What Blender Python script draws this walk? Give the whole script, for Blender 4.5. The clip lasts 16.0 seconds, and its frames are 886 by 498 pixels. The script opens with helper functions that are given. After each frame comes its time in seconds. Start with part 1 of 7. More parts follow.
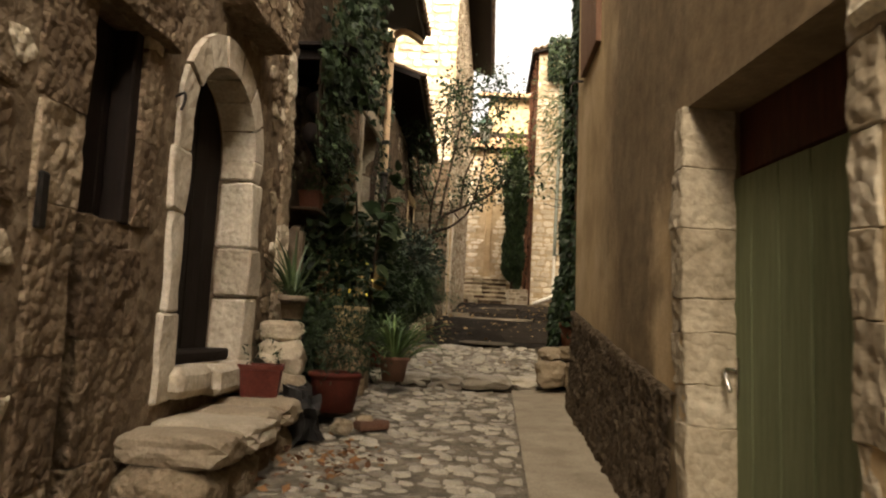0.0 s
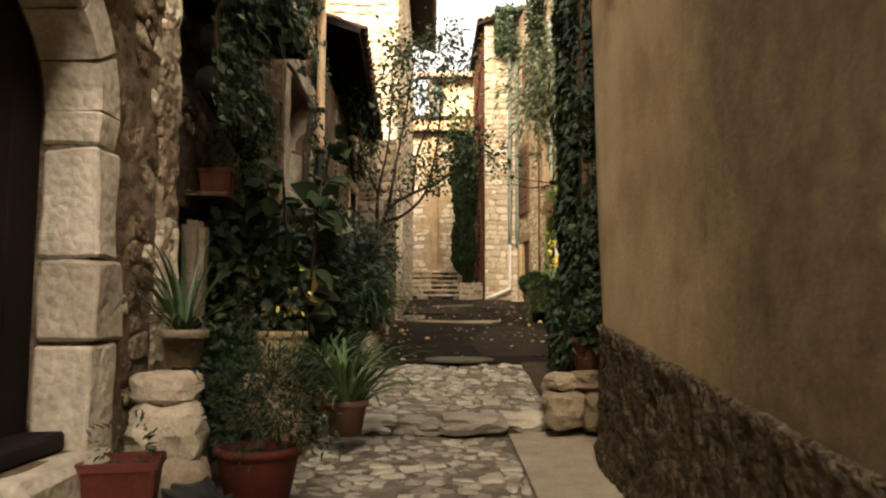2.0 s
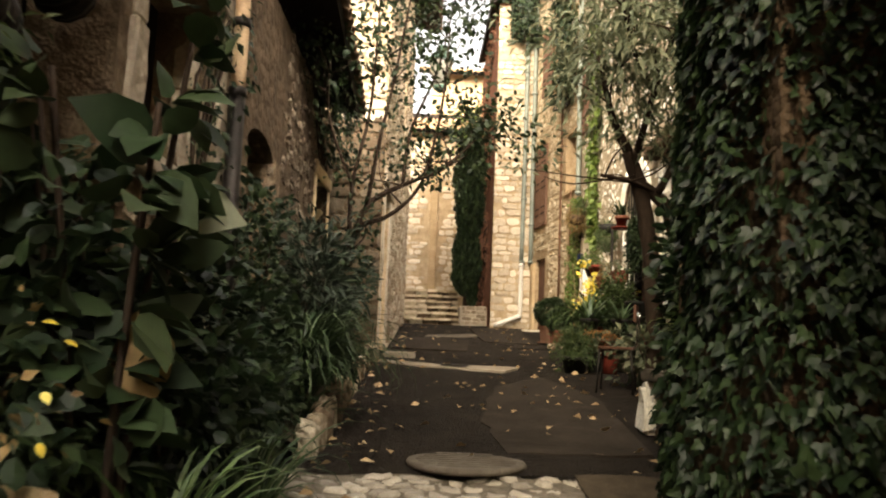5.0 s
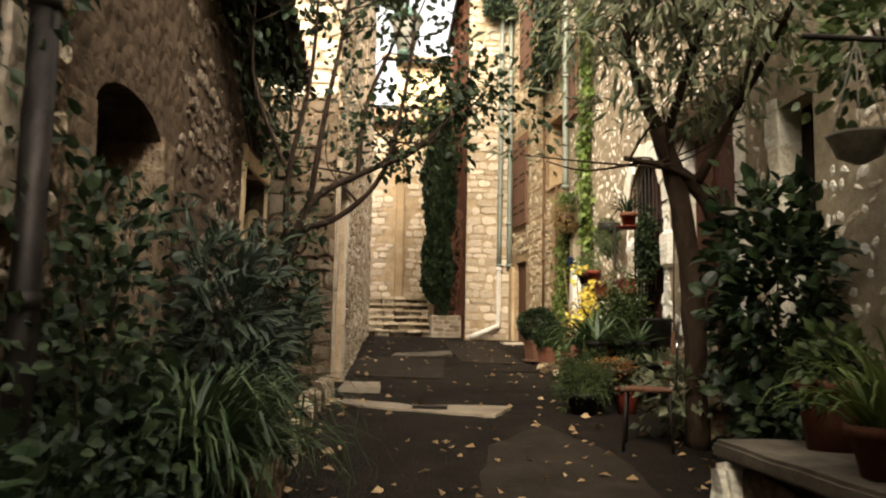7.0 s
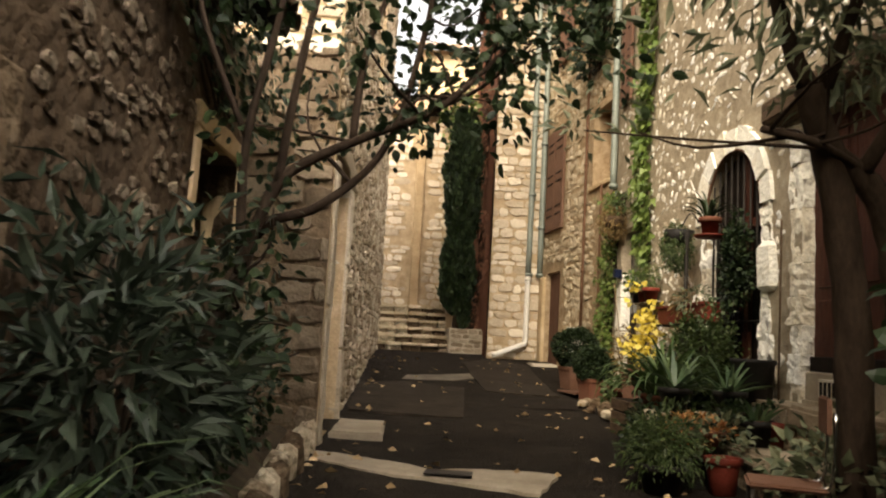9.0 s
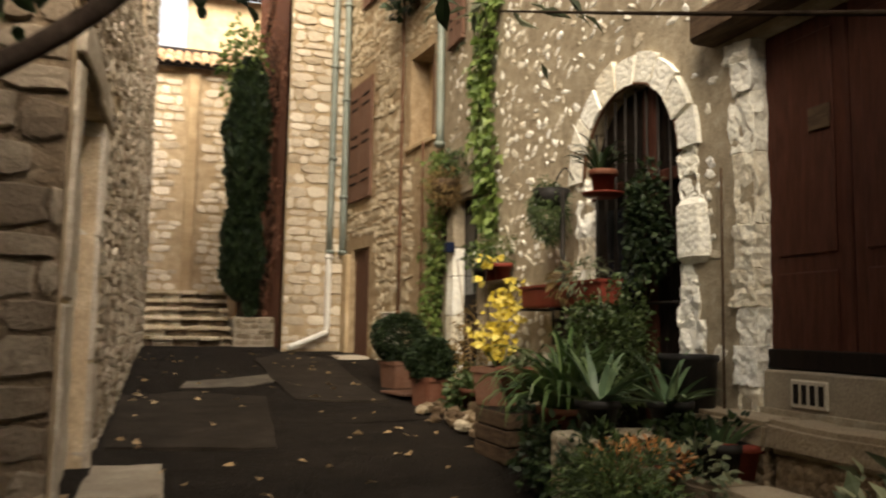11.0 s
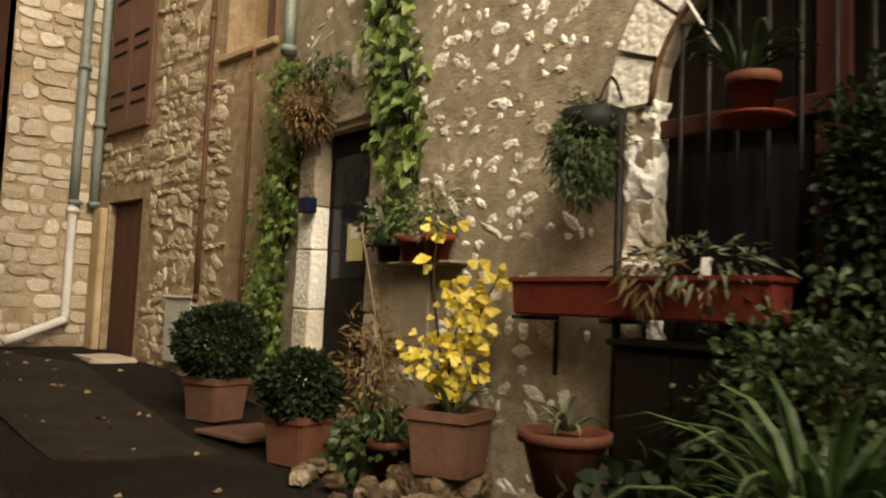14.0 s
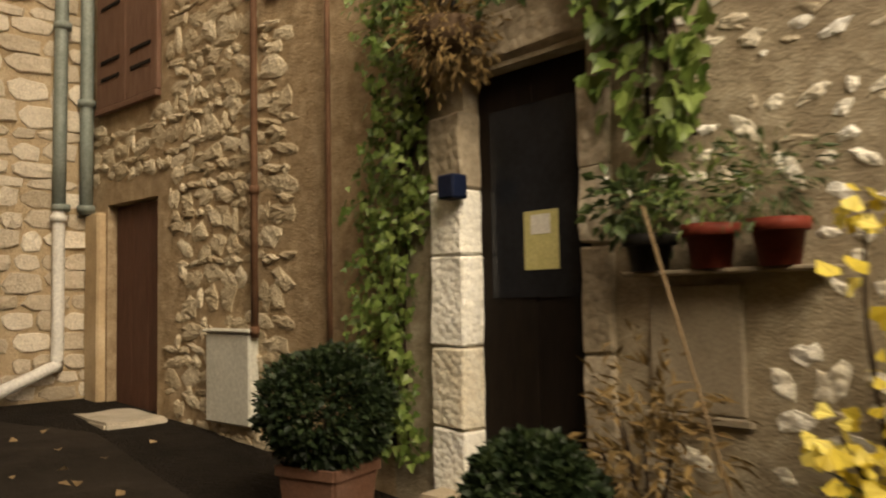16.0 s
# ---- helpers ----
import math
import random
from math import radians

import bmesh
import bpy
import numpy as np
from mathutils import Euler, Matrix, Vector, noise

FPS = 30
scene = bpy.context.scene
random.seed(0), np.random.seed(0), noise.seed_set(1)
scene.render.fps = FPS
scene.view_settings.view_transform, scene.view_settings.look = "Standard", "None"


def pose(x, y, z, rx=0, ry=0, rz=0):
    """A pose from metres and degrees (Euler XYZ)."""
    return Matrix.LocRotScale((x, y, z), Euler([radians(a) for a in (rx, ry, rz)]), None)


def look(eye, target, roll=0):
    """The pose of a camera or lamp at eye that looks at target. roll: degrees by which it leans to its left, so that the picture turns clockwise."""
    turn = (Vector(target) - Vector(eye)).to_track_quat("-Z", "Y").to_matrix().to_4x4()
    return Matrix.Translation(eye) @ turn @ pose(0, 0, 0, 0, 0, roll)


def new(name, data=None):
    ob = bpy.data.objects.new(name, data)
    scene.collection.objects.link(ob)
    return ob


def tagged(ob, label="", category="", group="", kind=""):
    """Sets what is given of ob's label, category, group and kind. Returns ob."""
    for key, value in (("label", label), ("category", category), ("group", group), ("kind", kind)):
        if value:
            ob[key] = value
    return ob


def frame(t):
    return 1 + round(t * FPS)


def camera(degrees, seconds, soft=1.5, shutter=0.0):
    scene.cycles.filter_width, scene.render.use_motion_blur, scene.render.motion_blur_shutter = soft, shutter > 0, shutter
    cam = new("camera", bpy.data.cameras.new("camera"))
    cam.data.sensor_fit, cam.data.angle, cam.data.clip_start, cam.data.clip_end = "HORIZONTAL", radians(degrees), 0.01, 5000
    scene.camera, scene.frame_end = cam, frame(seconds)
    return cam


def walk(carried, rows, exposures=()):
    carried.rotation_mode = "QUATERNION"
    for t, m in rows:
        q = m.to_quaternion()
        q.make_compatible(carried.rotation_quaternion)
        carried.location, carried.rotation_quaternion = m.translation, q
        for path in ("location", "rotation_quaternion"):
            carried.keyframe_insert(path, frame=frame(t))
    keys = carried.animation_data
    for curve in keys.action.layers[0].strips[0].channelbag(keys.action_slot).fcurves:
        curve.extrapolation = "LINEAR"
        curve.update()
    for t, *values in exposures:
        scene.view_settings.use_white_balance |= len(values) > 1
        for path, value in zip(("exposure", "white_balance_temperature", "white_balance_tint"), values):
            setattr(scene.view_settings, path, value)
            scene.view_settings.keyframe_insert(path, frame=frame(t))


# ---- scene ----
cam = camera(57.9, 16.0, soft=2.1, shutter=0.4)
METRES, EYE, TILT, LEAN, TURN = 20.0, 1.5, 0.0, 0.0, 3.5
PATH = [
    (0, (-0.003, 0.04, 1.482), (-0.122, 2.026, 1.68), 3.0),
    (0.5, (-0.096, 0.653, 1.546), (-0.217, 2.638, 1.763), 1.4),
    (1, (-0.205, 1.264, 1.629), (-0.302, 3.25, 1.851), 0.4),
    (1.5, (-0.301, 1.891, 1.681), (-0.314, 3.881, 1.883), 0.0),
    (2, (-0.363, 2.522, 1.747), (-0.328, 4.513, 1.928), 0.2),
    (2.5, (-0.377, 3.169, 1.813), (-0.348, 5.16, 2.003), 0.5),
    (3, (-0.364, 3.802, 1.88), (-0.352, 5.791, 2.081), 0.7),
    (3.5, (-0.352, 4.5, 1.931), (-0.365, 6.49, 2.131), 1.2),
    (4, (-0.32, 5.122, 2.037), (-0.325, 7.112, 2.239), 0.8),
    (4.5, (-0.32, 5.814, 2.088), (-0.309, 7.802, 2.305), 1.9),
    (7, (-0.314, 8.764, 2.5), (-0.192, 10.749, 2.717), 1.1),
    (7.5, (-0.276, 9.354, 2.576), (-0.21, 11.339, 2.813), 2.8),
    (8, (-0.267, 9.891, 2.651), (-0.225, 11.876, 2.894), 3.7),
    (10.5, (-0.37, 12.798, 2.882), (-0.009, 14.758, 3.053), -0.1),
    (11, (-0.441, 13.417, 2.9), (0.194, 15.304, 3.093), 0.9),
    (11.5, (-0.433, 14.07, 2.95), (0.434, 15.862, 3.138), 1.4),
    (12, (-0.453, 14.671, 3.026), (0.558, 16.387, 3.209), 1.5),
    (12.5, (-0.44, 15.252, 3.097), (0.699, 16.888, 3.262), 0.5),
    (13, (-0.442, 15.839, 3.093), (0.726, 17.456, 3.237), 0.5),
    (13.5, (-0.458, 16.413, 3.092), (0.747, 18.004, 3.221), 1.6),
    (14, (-0.385, 17.093, 3.096), (0.862, 18.649, 3.243), 2.4),
    (14.5, (-0.385, 17.744, 3.147), (0.906, 19.264, 3.306), 2.6),
    (15, (-0.313, 18.414, 3.207), (1.026, 19.892, 3.357), 0.5),
    (15.5, (-0.166, 19.083, 3.22), (1.192, 20.545, 3.362), -1.2),
    (16, (0.006, 19.781, 3.306), (1.322, 21.282, 3.428), -1.1),
]
walk(cam, [(t, look(eye, target, roll)) for t, eye, target, roll in PATH], [(0.0, 1.2, 7700, 12), (2.0, 1.36, 7600, 12), (4.2, 1.74, 7500, 12), (7.5, 1.44, 7200, 12), (10.5, 1.06, 7200, 12), (13.0, 0.98, 7200, 12), (16.0, 0.78, 8000, 12)])

# ---- world, sun, exposure ----
world = bpy.data.worlds.new("sky")
scene.world = world
world.use_nodes = True
wn = world.node_tree.nodes
sky = wn.new("ShaderNodeTexSky")
sky.sky_type = 'NISHITA'
sky.sun_disc = False
sky.sun_elevation = radians(35)
sky.sun_rotation = radians(150)
sky.air_density, sky.dust_density, sky.ozone_density = 1.0, 8.0, 1.0
haze = wn.new("ShaderNodeHueSaturation")
haze.inputs["Saturation"].default_value = 0.2
haze.inputs["Value"].default_value = 1.6
world.node_tree.links.new(sky.outputs[0], haze.inputs["Color"])
world.node_tree.links.new(haze.outputs[0], wn["Background"].inputs[0])
wn["Background"].inputs[1].default_value = 0.15
sun = new("sun", bpy.data.lights.new("sun", 'SUN'))
sun.data.energy = 3.1
sun.data.angle = radians(40)
sun.data.color = (1.0, 0.9, 0.74)
sun.matrix_world = look((0, 0, 40), (23, 50, 0))


# ---- materials ----
def mat(name, stops, scale=6.0, rough=0.85, bump=0.3, fine=60.0, per=0.0, metal=0.0, stain=0.0, stain_col=(0.05, 0.04, 0.03),
        bump_dist=0.02, vor=0.0, translucent=0.0, spec=0.12, stretch=(1, 1, 1), grain=0.38):
    m = bpy.data.materials.new(name)
    m.use_nodes = True
    nt = m.node_tree
    N, L = nt.nodes, nt.links
    b = N["Principled BSDF"]
    g = N.new("ShaderNodeNewGeometry")
    mp = N.new("ShaderNodeVectorMath")
    mp.operation = 'MULTIPLY'
    mp.inputs[1].default_value = stretch
    L.new(g.outputs["Position"], mp.inputs[0])
    n1 = N.new("ShaderNodeTexNoise")
    n1.inputs["Scale"].default_value = scale
    n1.inputs["Detail"].default_value = 5
    n1.inputs["Roughness"].default_value = 0.62
    L.new(mp.outputs[0], n1.inputs["Vector"])
    fac = n1.outputs["Fac"]
    if per:
        oi = N.new("ShaderNodeObjectInfo")
        a1 = N.new("ShaderNodeMath")
        a1.operation = 'ADD'
        L.new(oi.outputs["Random"], a1.inputs[0])
        L.new(g.outputs["Random Per Island"], a1.inputs[1])
        fr = N.new("ShaderNodeMath")
        fr.operation = 'FRACT'
        L.new(a1.outputs[0], fr.inputs[0])
        mx = N.new("ShaderNodeMix")
        mx.inputs[0].default_value = per
        L.new(fac, mx.inputs[2])
        L.new(fr.outputs[0], mx.inputs[3])
        fac = mx.outputs[0]
    cr = N.new("ShaderNodeValToRGB")
    els = cr.color_ramp.elements
    while len(els) < len(stops):
        els.new(0.5)
    for e, (p, c) in zip(els, stops):
        e.position, e.color = p, (*c, 1)
    L.new(fac, cr.inputs[0])
    col = cr.outputs[0]
    n2 = N.new("ShaderNodeTexNoise")
    n2.inputs["Scale"].default_value = fine
    n2.inputs["Detail"].default_value = 4
    L.new(mp.outputs[0], n2.inputs["Vector"])
    gr = N.new("ShaderNodeMapRange")
    gr.inputs["To Min"].default_value, gr.inputs["To Max"].default_value = 1 - grain, 1 + grain
    L.new(n2.outputs["Fac"], gr.inputs["Value"])
    mg = N.new("ShaderNodeMix")
    mg.data_type, mg.blend_type = 'RGBA', 'MULTIPLY'
    mg.inputs[0].default_value = 1.0
    L.new(col, mg.inputs[6])
    L.new(gr.outputs[0], mg.inputs[7])
    col = mg.outputs[2]
    if stain:
        n3 = N.new("ShaderNodeTexNoise")
        n3.inputs["Scale"].default_value = 1.3
        n3.inputs["Detail"].default_value = 6
        n3.inputs["Roughness"].default_value = 0.7
        sm = N.new("ShaderNodeVectorMath")
        sm.operation = 'MULTIPLY'
        sm.inputs[1].default_value = (1.0, 1.0, 0.45)
        L.new(g.outputs["Position"], sm.inputs[0])
        L.new(sm.outputs[0], n3.inputs["Vector"])
        s2 = N.new("ShaderNodeMapRange")
        s2.inputs["From Min"].default_value, s2.inputs["From Max"].default_value = 0.45, 0.68
        s2.inputs["To Max"].default_value = stain
        L.new(n3.outputs["Fac"], s2.inputs["Value"])
        ms = N.new("ShaderNodeMix")
        ms.data_type = 'RGBA'
        L.new(s2.outputs[0], ms.inputs[0])
        L.new(col, ms.inputs[6])
        ms.inputs[7].default_value = (*stain_col, 1)
        col = ms.outputs[2]
    L.new(col, b.inputs["Base Color"])
    b.inputs["Roughness"].default_value = rough
    b.inputs["Metallic"].default_value = metal
    b.inputs["Specular IOR Level"].default_value = spec
    if bump:
        ad = N.new("ShaderNodeMath")
        ad.operation = 'MULTIPLY_ADD'
        L.new(n2.outputs["Fac"], ad.inputs[0])
        ad.inputs[1].default_value = 0.5
        L.new(n1.outputs["Fac"], ad.inputs[2])
        h = ad.outputs[0]
        if vor:
            v = N.new("ShaderNodeTexVoronoi")
            v.inputs["Scale"].default_value = vor
            L.new(mp.outputs[0], v.inputs["Vector"])
            a2 = N.new("ShaderNodeMath")
            a2.operation = 'SUBTRACT'
            L.new(h, a2.inputs[0])
            L.new(v.outputs["Distance"], a2.inputs[1])
            h = a2.outputs[0]
        bp = N.new("ShaderNodeBump")
        bp.inputs["Strength"].default_value = bump
        bp.inputs["Distance"].default_value = bump_dist
        L.new(h, bp.inputs["Height"])
        L.new(bp.outputs[0], b.inputs["Normal"])
    if translucent:
        b.inputs["Subsurface Weight"].default_value = 0.0
        tr = N.new("ShaderNodeBsdfTranslucent")
        L.new(col, tr.inputs[0])
        mxs = N.new("ShaderNodeMixShader")
        mxs.inputs[0].default_value = translucent
        L.new(b.outputs[0], mxs.inputs[1])
        L.new(tr.outputs[0], mxs.inputs[2])
        L.new(mxs.outputs[0], N["Material Output"].inputs[0])
    return m


M_MORTAR = mat("old_mortar", [(0.3, (0.08879, 0.06162, 0.0377)), (0.55, (0.1651, 0.1193, 0.07514)), (0.75, (0.2457, 0.1924, 0.13))], 7, 0.95, 0.9, 45, stain=0.6, stain_col=(0.091, 0.065, 0.0455), bump_dist=0.04, vor=9)
M_MORTAR_LIGHT = mat("lime_mortar", [(0.3, (0.26, 0.21, 0.145)), (0.55, (0.38, 0.32, 0.228)), (0.75, (0.5, 0.44, 0.335))], 9, 0.95, 0.6, 85, stain=0.4, stain_col=(0.2, 0.15, 0.1), bump_dist=0.025)
M_MORTAR_FAR = mat("pale_mortar", [(0.3, (0.33, 0.242, 0.143)), (0.55, (0.462, 0.352, 0.22)), (0.75, (0.55, 0.44, 0.297))], 5, 0.95, 0.7, 50, stain=0.2, stain_col=(0.2, 0.14, 0.08), bump_dist=0.03)
M_MORTAR_WARM = mat("warm_lime_render", [(0.3, (0.27, 0.19, 0.11)), (0.55, (0.41, 0.305, 0.19)), (0.75, (0.55, 0.43, 0.29))], 8, 0.95, 0.7, 70, stain=0.4, stain_col=(0.2, 0.14, 0.085), bump_dist=0.03)
M_STONE_LIME = mat("lime_washed_rubble", [(0.08, (0.36, 0.3, 0.21)), (0.26, (0.52, 0.45, 0.34)), (0.44, (0.82, 0.77, 0.65)), (0.8, (0.88, 0.87, 0.82))], 11, 0.9, 0.6, 60, per=0.6, bump_dist=0.022, vor=24, stain=0.3, stain_col=(0.3, 0.24, 0.16))
M_STONE_DARK = mat("rubble_stone", [(0.12, (0.07, 0.044, 0.026)), (0.36, (0.16, 0.112, 0.068)), (0.55, (0.28, 0.215, 0.14)), (0.78, (0.55, 0.47, 0.34))], 9, 0.9, 1.0, 55, per=0.6, stain=0.35, bump_dist=0.035, vor=18)
# Darker mortar and stone: the shade of recess and eaves is in their colour.
M_MORTAR_SHADED = mat("shaded_brown_render", [(0.3, (0.05, 0.034, 0.021)), (0.55, (0.095, 0.066, 0.042)), (0.78, (0.16, 0.115, 0.074))], 4, 0.95, 0.8, 45, stain=0.6, stain_col=(0.045, 0.032, 0.022), bump_dist=0.035, vor=11)
M_STONE_SHADED = mat("shaded_buried_stone", [(0.12, (0.05, 0.034, 0.022)), (0.45, (0.11, 0.08, 0.053)), (0.9, (0.27, 0.22, 0.16))], 9, 0.92, 1.0, 50, per=0.55, stain=0.4, bump_dist=0.03, vor=16)
M_STONE_PALE = mat("pale_limestone", [(0.1, (0.36, 0.285, 0.19)), (0.45, (0.56, 0.478, 0.36)), (0.9, (0.78, 0.7, 0.56))], 9, 0.9, 0.7, 50, per=0.6, stain=0.15, stain_col=(0.2, 0.15, 0.1), bump_dist=0.025)
M_STONE_MID = mat("grey_limestone", [(0.1, (0.17, 0.125, 0.08)), (0.45, (0.3, 0.24, 0.165)), (0.9, (0.47, 0.4, 0.3))], 9, 0.9, 0.7, 50, per=0.6, stain=0.25, stain_col=(0.11, 0.085, 0.06), bump_dist=0.025)
M_PATCH = mat("stained_concrete", [(0.3, (0.085, 0.07225, 0.05525)), (0.6, (0.1445, 0.1232, 0.0935)), (0.8, (0.2125, 0.1827, 0.1403))], 5, 0.85, 0.4, 60, stain=0.5, stain_col=(0.051, 0.0425, 0.034))
M_STONE_BROWN = mat("dark_brown_ashlar", [(0.1, (0.082, 0.0574, 0.0369)), (0.45, (0.1476, 0.1107, 0.0738)), (0.9, (0.246, 0.1968, 0.1394))], 8, 0.92, 0.8, 45, per=0.55, stain=0.35, stain_col=(0.0492, 0.0369, 0.0246), bump_dist=0.03)
M_STONE_WHITE = mat("whitewashed_stone", [(0.06, (0.46, 0.38, 0.27)), (0.25, (0.72, 0.65, 0.51)), (0.5, (0.88, 0.85, 0.74)), (0.9, (0.88, 0.87, 0.82))], 11, 0.9, 0.5, 60, per=0.45, bump_dist=0.02, vor=24, stain=0.12, stain_col=(0.3, 0.24, 0.16))
M_DRESSED = mat("dressed_limestone", [(0.25, (0.2992, 0.2464, 0.176)), (0.5, (0.4136, 0.352, 0.264)), (0.8, (0.54, 0.48, 0.375))], 8, 0.9, 0.6, 38, per=0.4, stain=0.5, stain_col=(0.14, 0.105, 0.07), bump_dist=0.02, vor=18)
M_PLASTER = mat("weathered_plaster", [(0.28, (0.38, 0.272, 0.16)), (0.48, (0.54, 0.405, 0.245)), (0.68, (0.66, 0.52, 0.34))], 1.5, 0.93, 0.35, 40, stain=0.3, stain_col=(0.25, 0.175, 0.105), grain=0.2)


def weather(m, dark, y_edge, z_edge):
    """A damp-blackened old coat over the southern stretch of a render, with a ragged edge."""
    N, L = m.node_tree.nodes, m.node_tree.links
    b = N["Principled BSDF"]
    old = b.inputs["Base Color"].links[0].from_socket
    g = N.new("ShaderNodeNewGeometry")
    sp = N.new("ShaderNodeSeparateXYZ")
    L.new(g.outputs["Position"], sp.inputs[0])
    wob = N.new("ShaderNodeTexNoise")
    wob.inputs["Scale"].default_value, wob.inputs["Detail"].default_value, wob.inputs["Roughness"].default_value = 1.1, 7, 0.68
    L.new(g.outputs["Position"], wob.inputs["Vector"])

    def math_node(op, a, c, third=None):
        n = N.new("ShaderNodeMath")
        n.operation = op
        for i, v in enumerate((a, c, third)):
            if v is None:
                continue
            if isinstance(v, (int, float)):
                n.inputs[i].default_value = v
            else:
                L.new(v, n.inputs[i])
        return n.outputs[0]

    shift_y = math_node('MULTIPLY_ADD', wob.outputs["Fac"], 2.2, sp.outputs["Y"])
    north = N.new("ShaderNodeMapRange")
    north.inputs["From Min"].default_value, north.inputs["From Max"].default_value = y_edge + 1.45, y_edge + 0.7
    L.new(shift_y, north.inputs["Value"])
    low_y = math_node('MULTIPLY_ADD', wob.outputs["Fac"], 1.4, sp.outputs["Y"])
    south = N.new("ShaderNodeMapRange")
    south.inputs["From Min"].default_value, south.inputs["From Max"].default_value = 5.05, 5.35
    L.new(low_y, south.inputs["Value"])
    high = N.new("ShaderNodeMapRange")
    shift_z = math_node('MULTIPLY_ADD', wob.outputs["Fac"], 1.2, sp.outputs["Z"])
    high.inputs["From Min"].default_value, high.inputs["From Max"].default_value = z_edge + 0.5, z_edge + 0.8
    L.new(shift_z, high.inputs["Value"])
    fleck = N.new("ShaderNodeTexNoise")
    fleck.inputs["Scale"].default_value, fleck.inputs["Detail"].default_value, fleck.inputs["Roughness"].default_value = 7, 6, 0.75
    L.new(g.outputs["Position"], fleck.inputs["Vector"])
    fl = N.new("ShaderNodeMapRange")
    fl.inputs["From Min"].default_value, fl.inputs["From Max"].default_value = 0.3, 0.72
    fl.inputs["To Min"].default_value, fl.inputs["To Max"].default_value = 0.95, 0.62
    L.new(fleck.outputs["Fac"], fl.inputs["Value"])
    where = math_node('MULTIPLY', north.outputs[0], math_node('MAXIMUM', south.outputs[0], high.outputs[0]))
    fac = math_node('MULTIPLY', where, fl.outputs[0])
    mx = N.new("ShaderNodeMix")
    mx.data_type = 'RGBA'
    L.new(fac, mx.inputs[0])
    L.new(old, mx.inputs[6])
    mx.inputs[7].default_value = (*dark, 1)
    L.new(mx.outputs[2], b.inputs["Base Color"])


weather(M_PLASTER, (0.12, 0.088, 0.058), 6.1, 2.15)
M_PLASTER_OCHRE = mat("ochre_plaster", [(0.25, (0.36, 0.25, 0.14)), (0.5, (0.46, 0.34, 0.2)), (0.75, (0.56, 0.43, 0.27))], 3, 0.93, 0.35, 30, stain=0.3, stain_col=(0.25, 0.18, 0.1))
M_ROUGHCAST = mat("roughcast", [(0.3, (0.055, 0.038, 0.024)), (0.55, (0.115, 0.085, 0.056)), (0.75, (0.22, 0.172, 0.12))], 14, 0.95, 1.0, 60, bump_dist=0.05, vor=22)
M_ASPHALT = mat("asphalt", [(0.3, (0.016, 0.0122, 0.009)), (0.6, (0.028, 0.0212, 0.0156)), (0.8, (0.044, 0.0337, 0.025))], 2.6, 0.85, 1.0, 90, stain=0.7, stain_col=(0.013, 0.01, 0.0075), bump_dist=0.04, grain=1.0, vor=45)
M_ASPHALT_OLD = mat("old_asphalt", [(0.3, (0.0216, 0.0165, 0.012)), (0.6, (0.036, 0.02772, 0.0204)), (0.8, (0.0576, 0.04488, 0.0336))], 3.0, 0.95, 0.9, 80, stain=0.5, stain_col=(0.01008, 0.00792, 0.0054), bump_dist=0.02, grain=0.85)
M_EARTH = mat("packed_earth", [(0.3, (0.035, 0.0275, 0.0175)), (0.6, (0.065, 0.05, 0.0325)), (0.8, (0.1, 0.08, 0.055))], 6, 0.95, 0.7, 60, bump_dist=0.03)
M_COBBLE_BED = mat("cobble_bed", [(0.3, (0.1, 0.082, 0.058)), (0.55, (0.2, 0.17, 0.125)), (0.8, (0.34, 0.3, 0.225))], 7, 0.75, 1.0, 60, stain=0.6, stain_col=(0.09, 0.072, 0.05), bump_dist=0.04, vor=12, spec=0.3)
M_COBBLE = mat("worn_cobble", [(0.1, (0.1721, 0.1466, 0.1116)), (0.45, (0.3442, 0.3039, 0.238)), (0.8, (0.48, 0.43, 0.335))], 12, 0.45, 0.9, 60, per=0.65, stain=0.3, stain_col=(0.1594, 0.1275, 0.085), bump_dist=0.02, spec=0.4)
M_CONCRETE = mat("concrete", [(0.3, (0.22, 0.18, 0.13)), (0.6, (0.32, 0.27, 0.2)), (0.8, (0.4, 0.35, 0.27))], 3, 0.85, 0.3, 60, stain=0.35, stain_col=(0.15, 0.12, 0.085))
M_SLAB = mat("pale_slab", [(0.3, (0.42, 0.37, 0.28)), (0.6, (0.54, 0.48, 0.38)), (0.8, (0.62, 0.57, 0.46))], 4, 0.85, 0.3, 60)
M_TERRACOTTA = mat("terracotta", [(0.3, (0.09619, 0.03025, 0.01603)), (0.6, (0.1352, 0.04977, 0.02844)), (0.85, (0.1707, 0.08922, 0.06078))], 5, 0.8, 0.2, 50, per=0.3, stain=0.3, stain_col=(0.2091, 0.1394, 0.1045))
M_TERRA_PALE = mat("pale_terracotta", [(0.3, (0.1182, 0.05614, 0.03369)), (0.6, (0.1464, 0.07864, 0.05315)), (0.85, (0.1688, 0.1068, 0.07864))], 5, 0.85, 0.2, 50)
M_POT_RED = mat("red_plastic_pot", [(0.3, (0.1378, 0.02583, 0.01722)), (0.8, (0.1952, 0.04305, 0.0287))], 4, 0.5, 0.05, 50)
M_POT_DARKRED = mat("dull_red_pot", [(0.3, (0.075, 0.016, 0.011)), (0.8, (0.12, 0.03, 0.02))], 6, 0.6, 0.1, 50, stain=0.3, stain_col=(0.04, 0.02, 0.014))
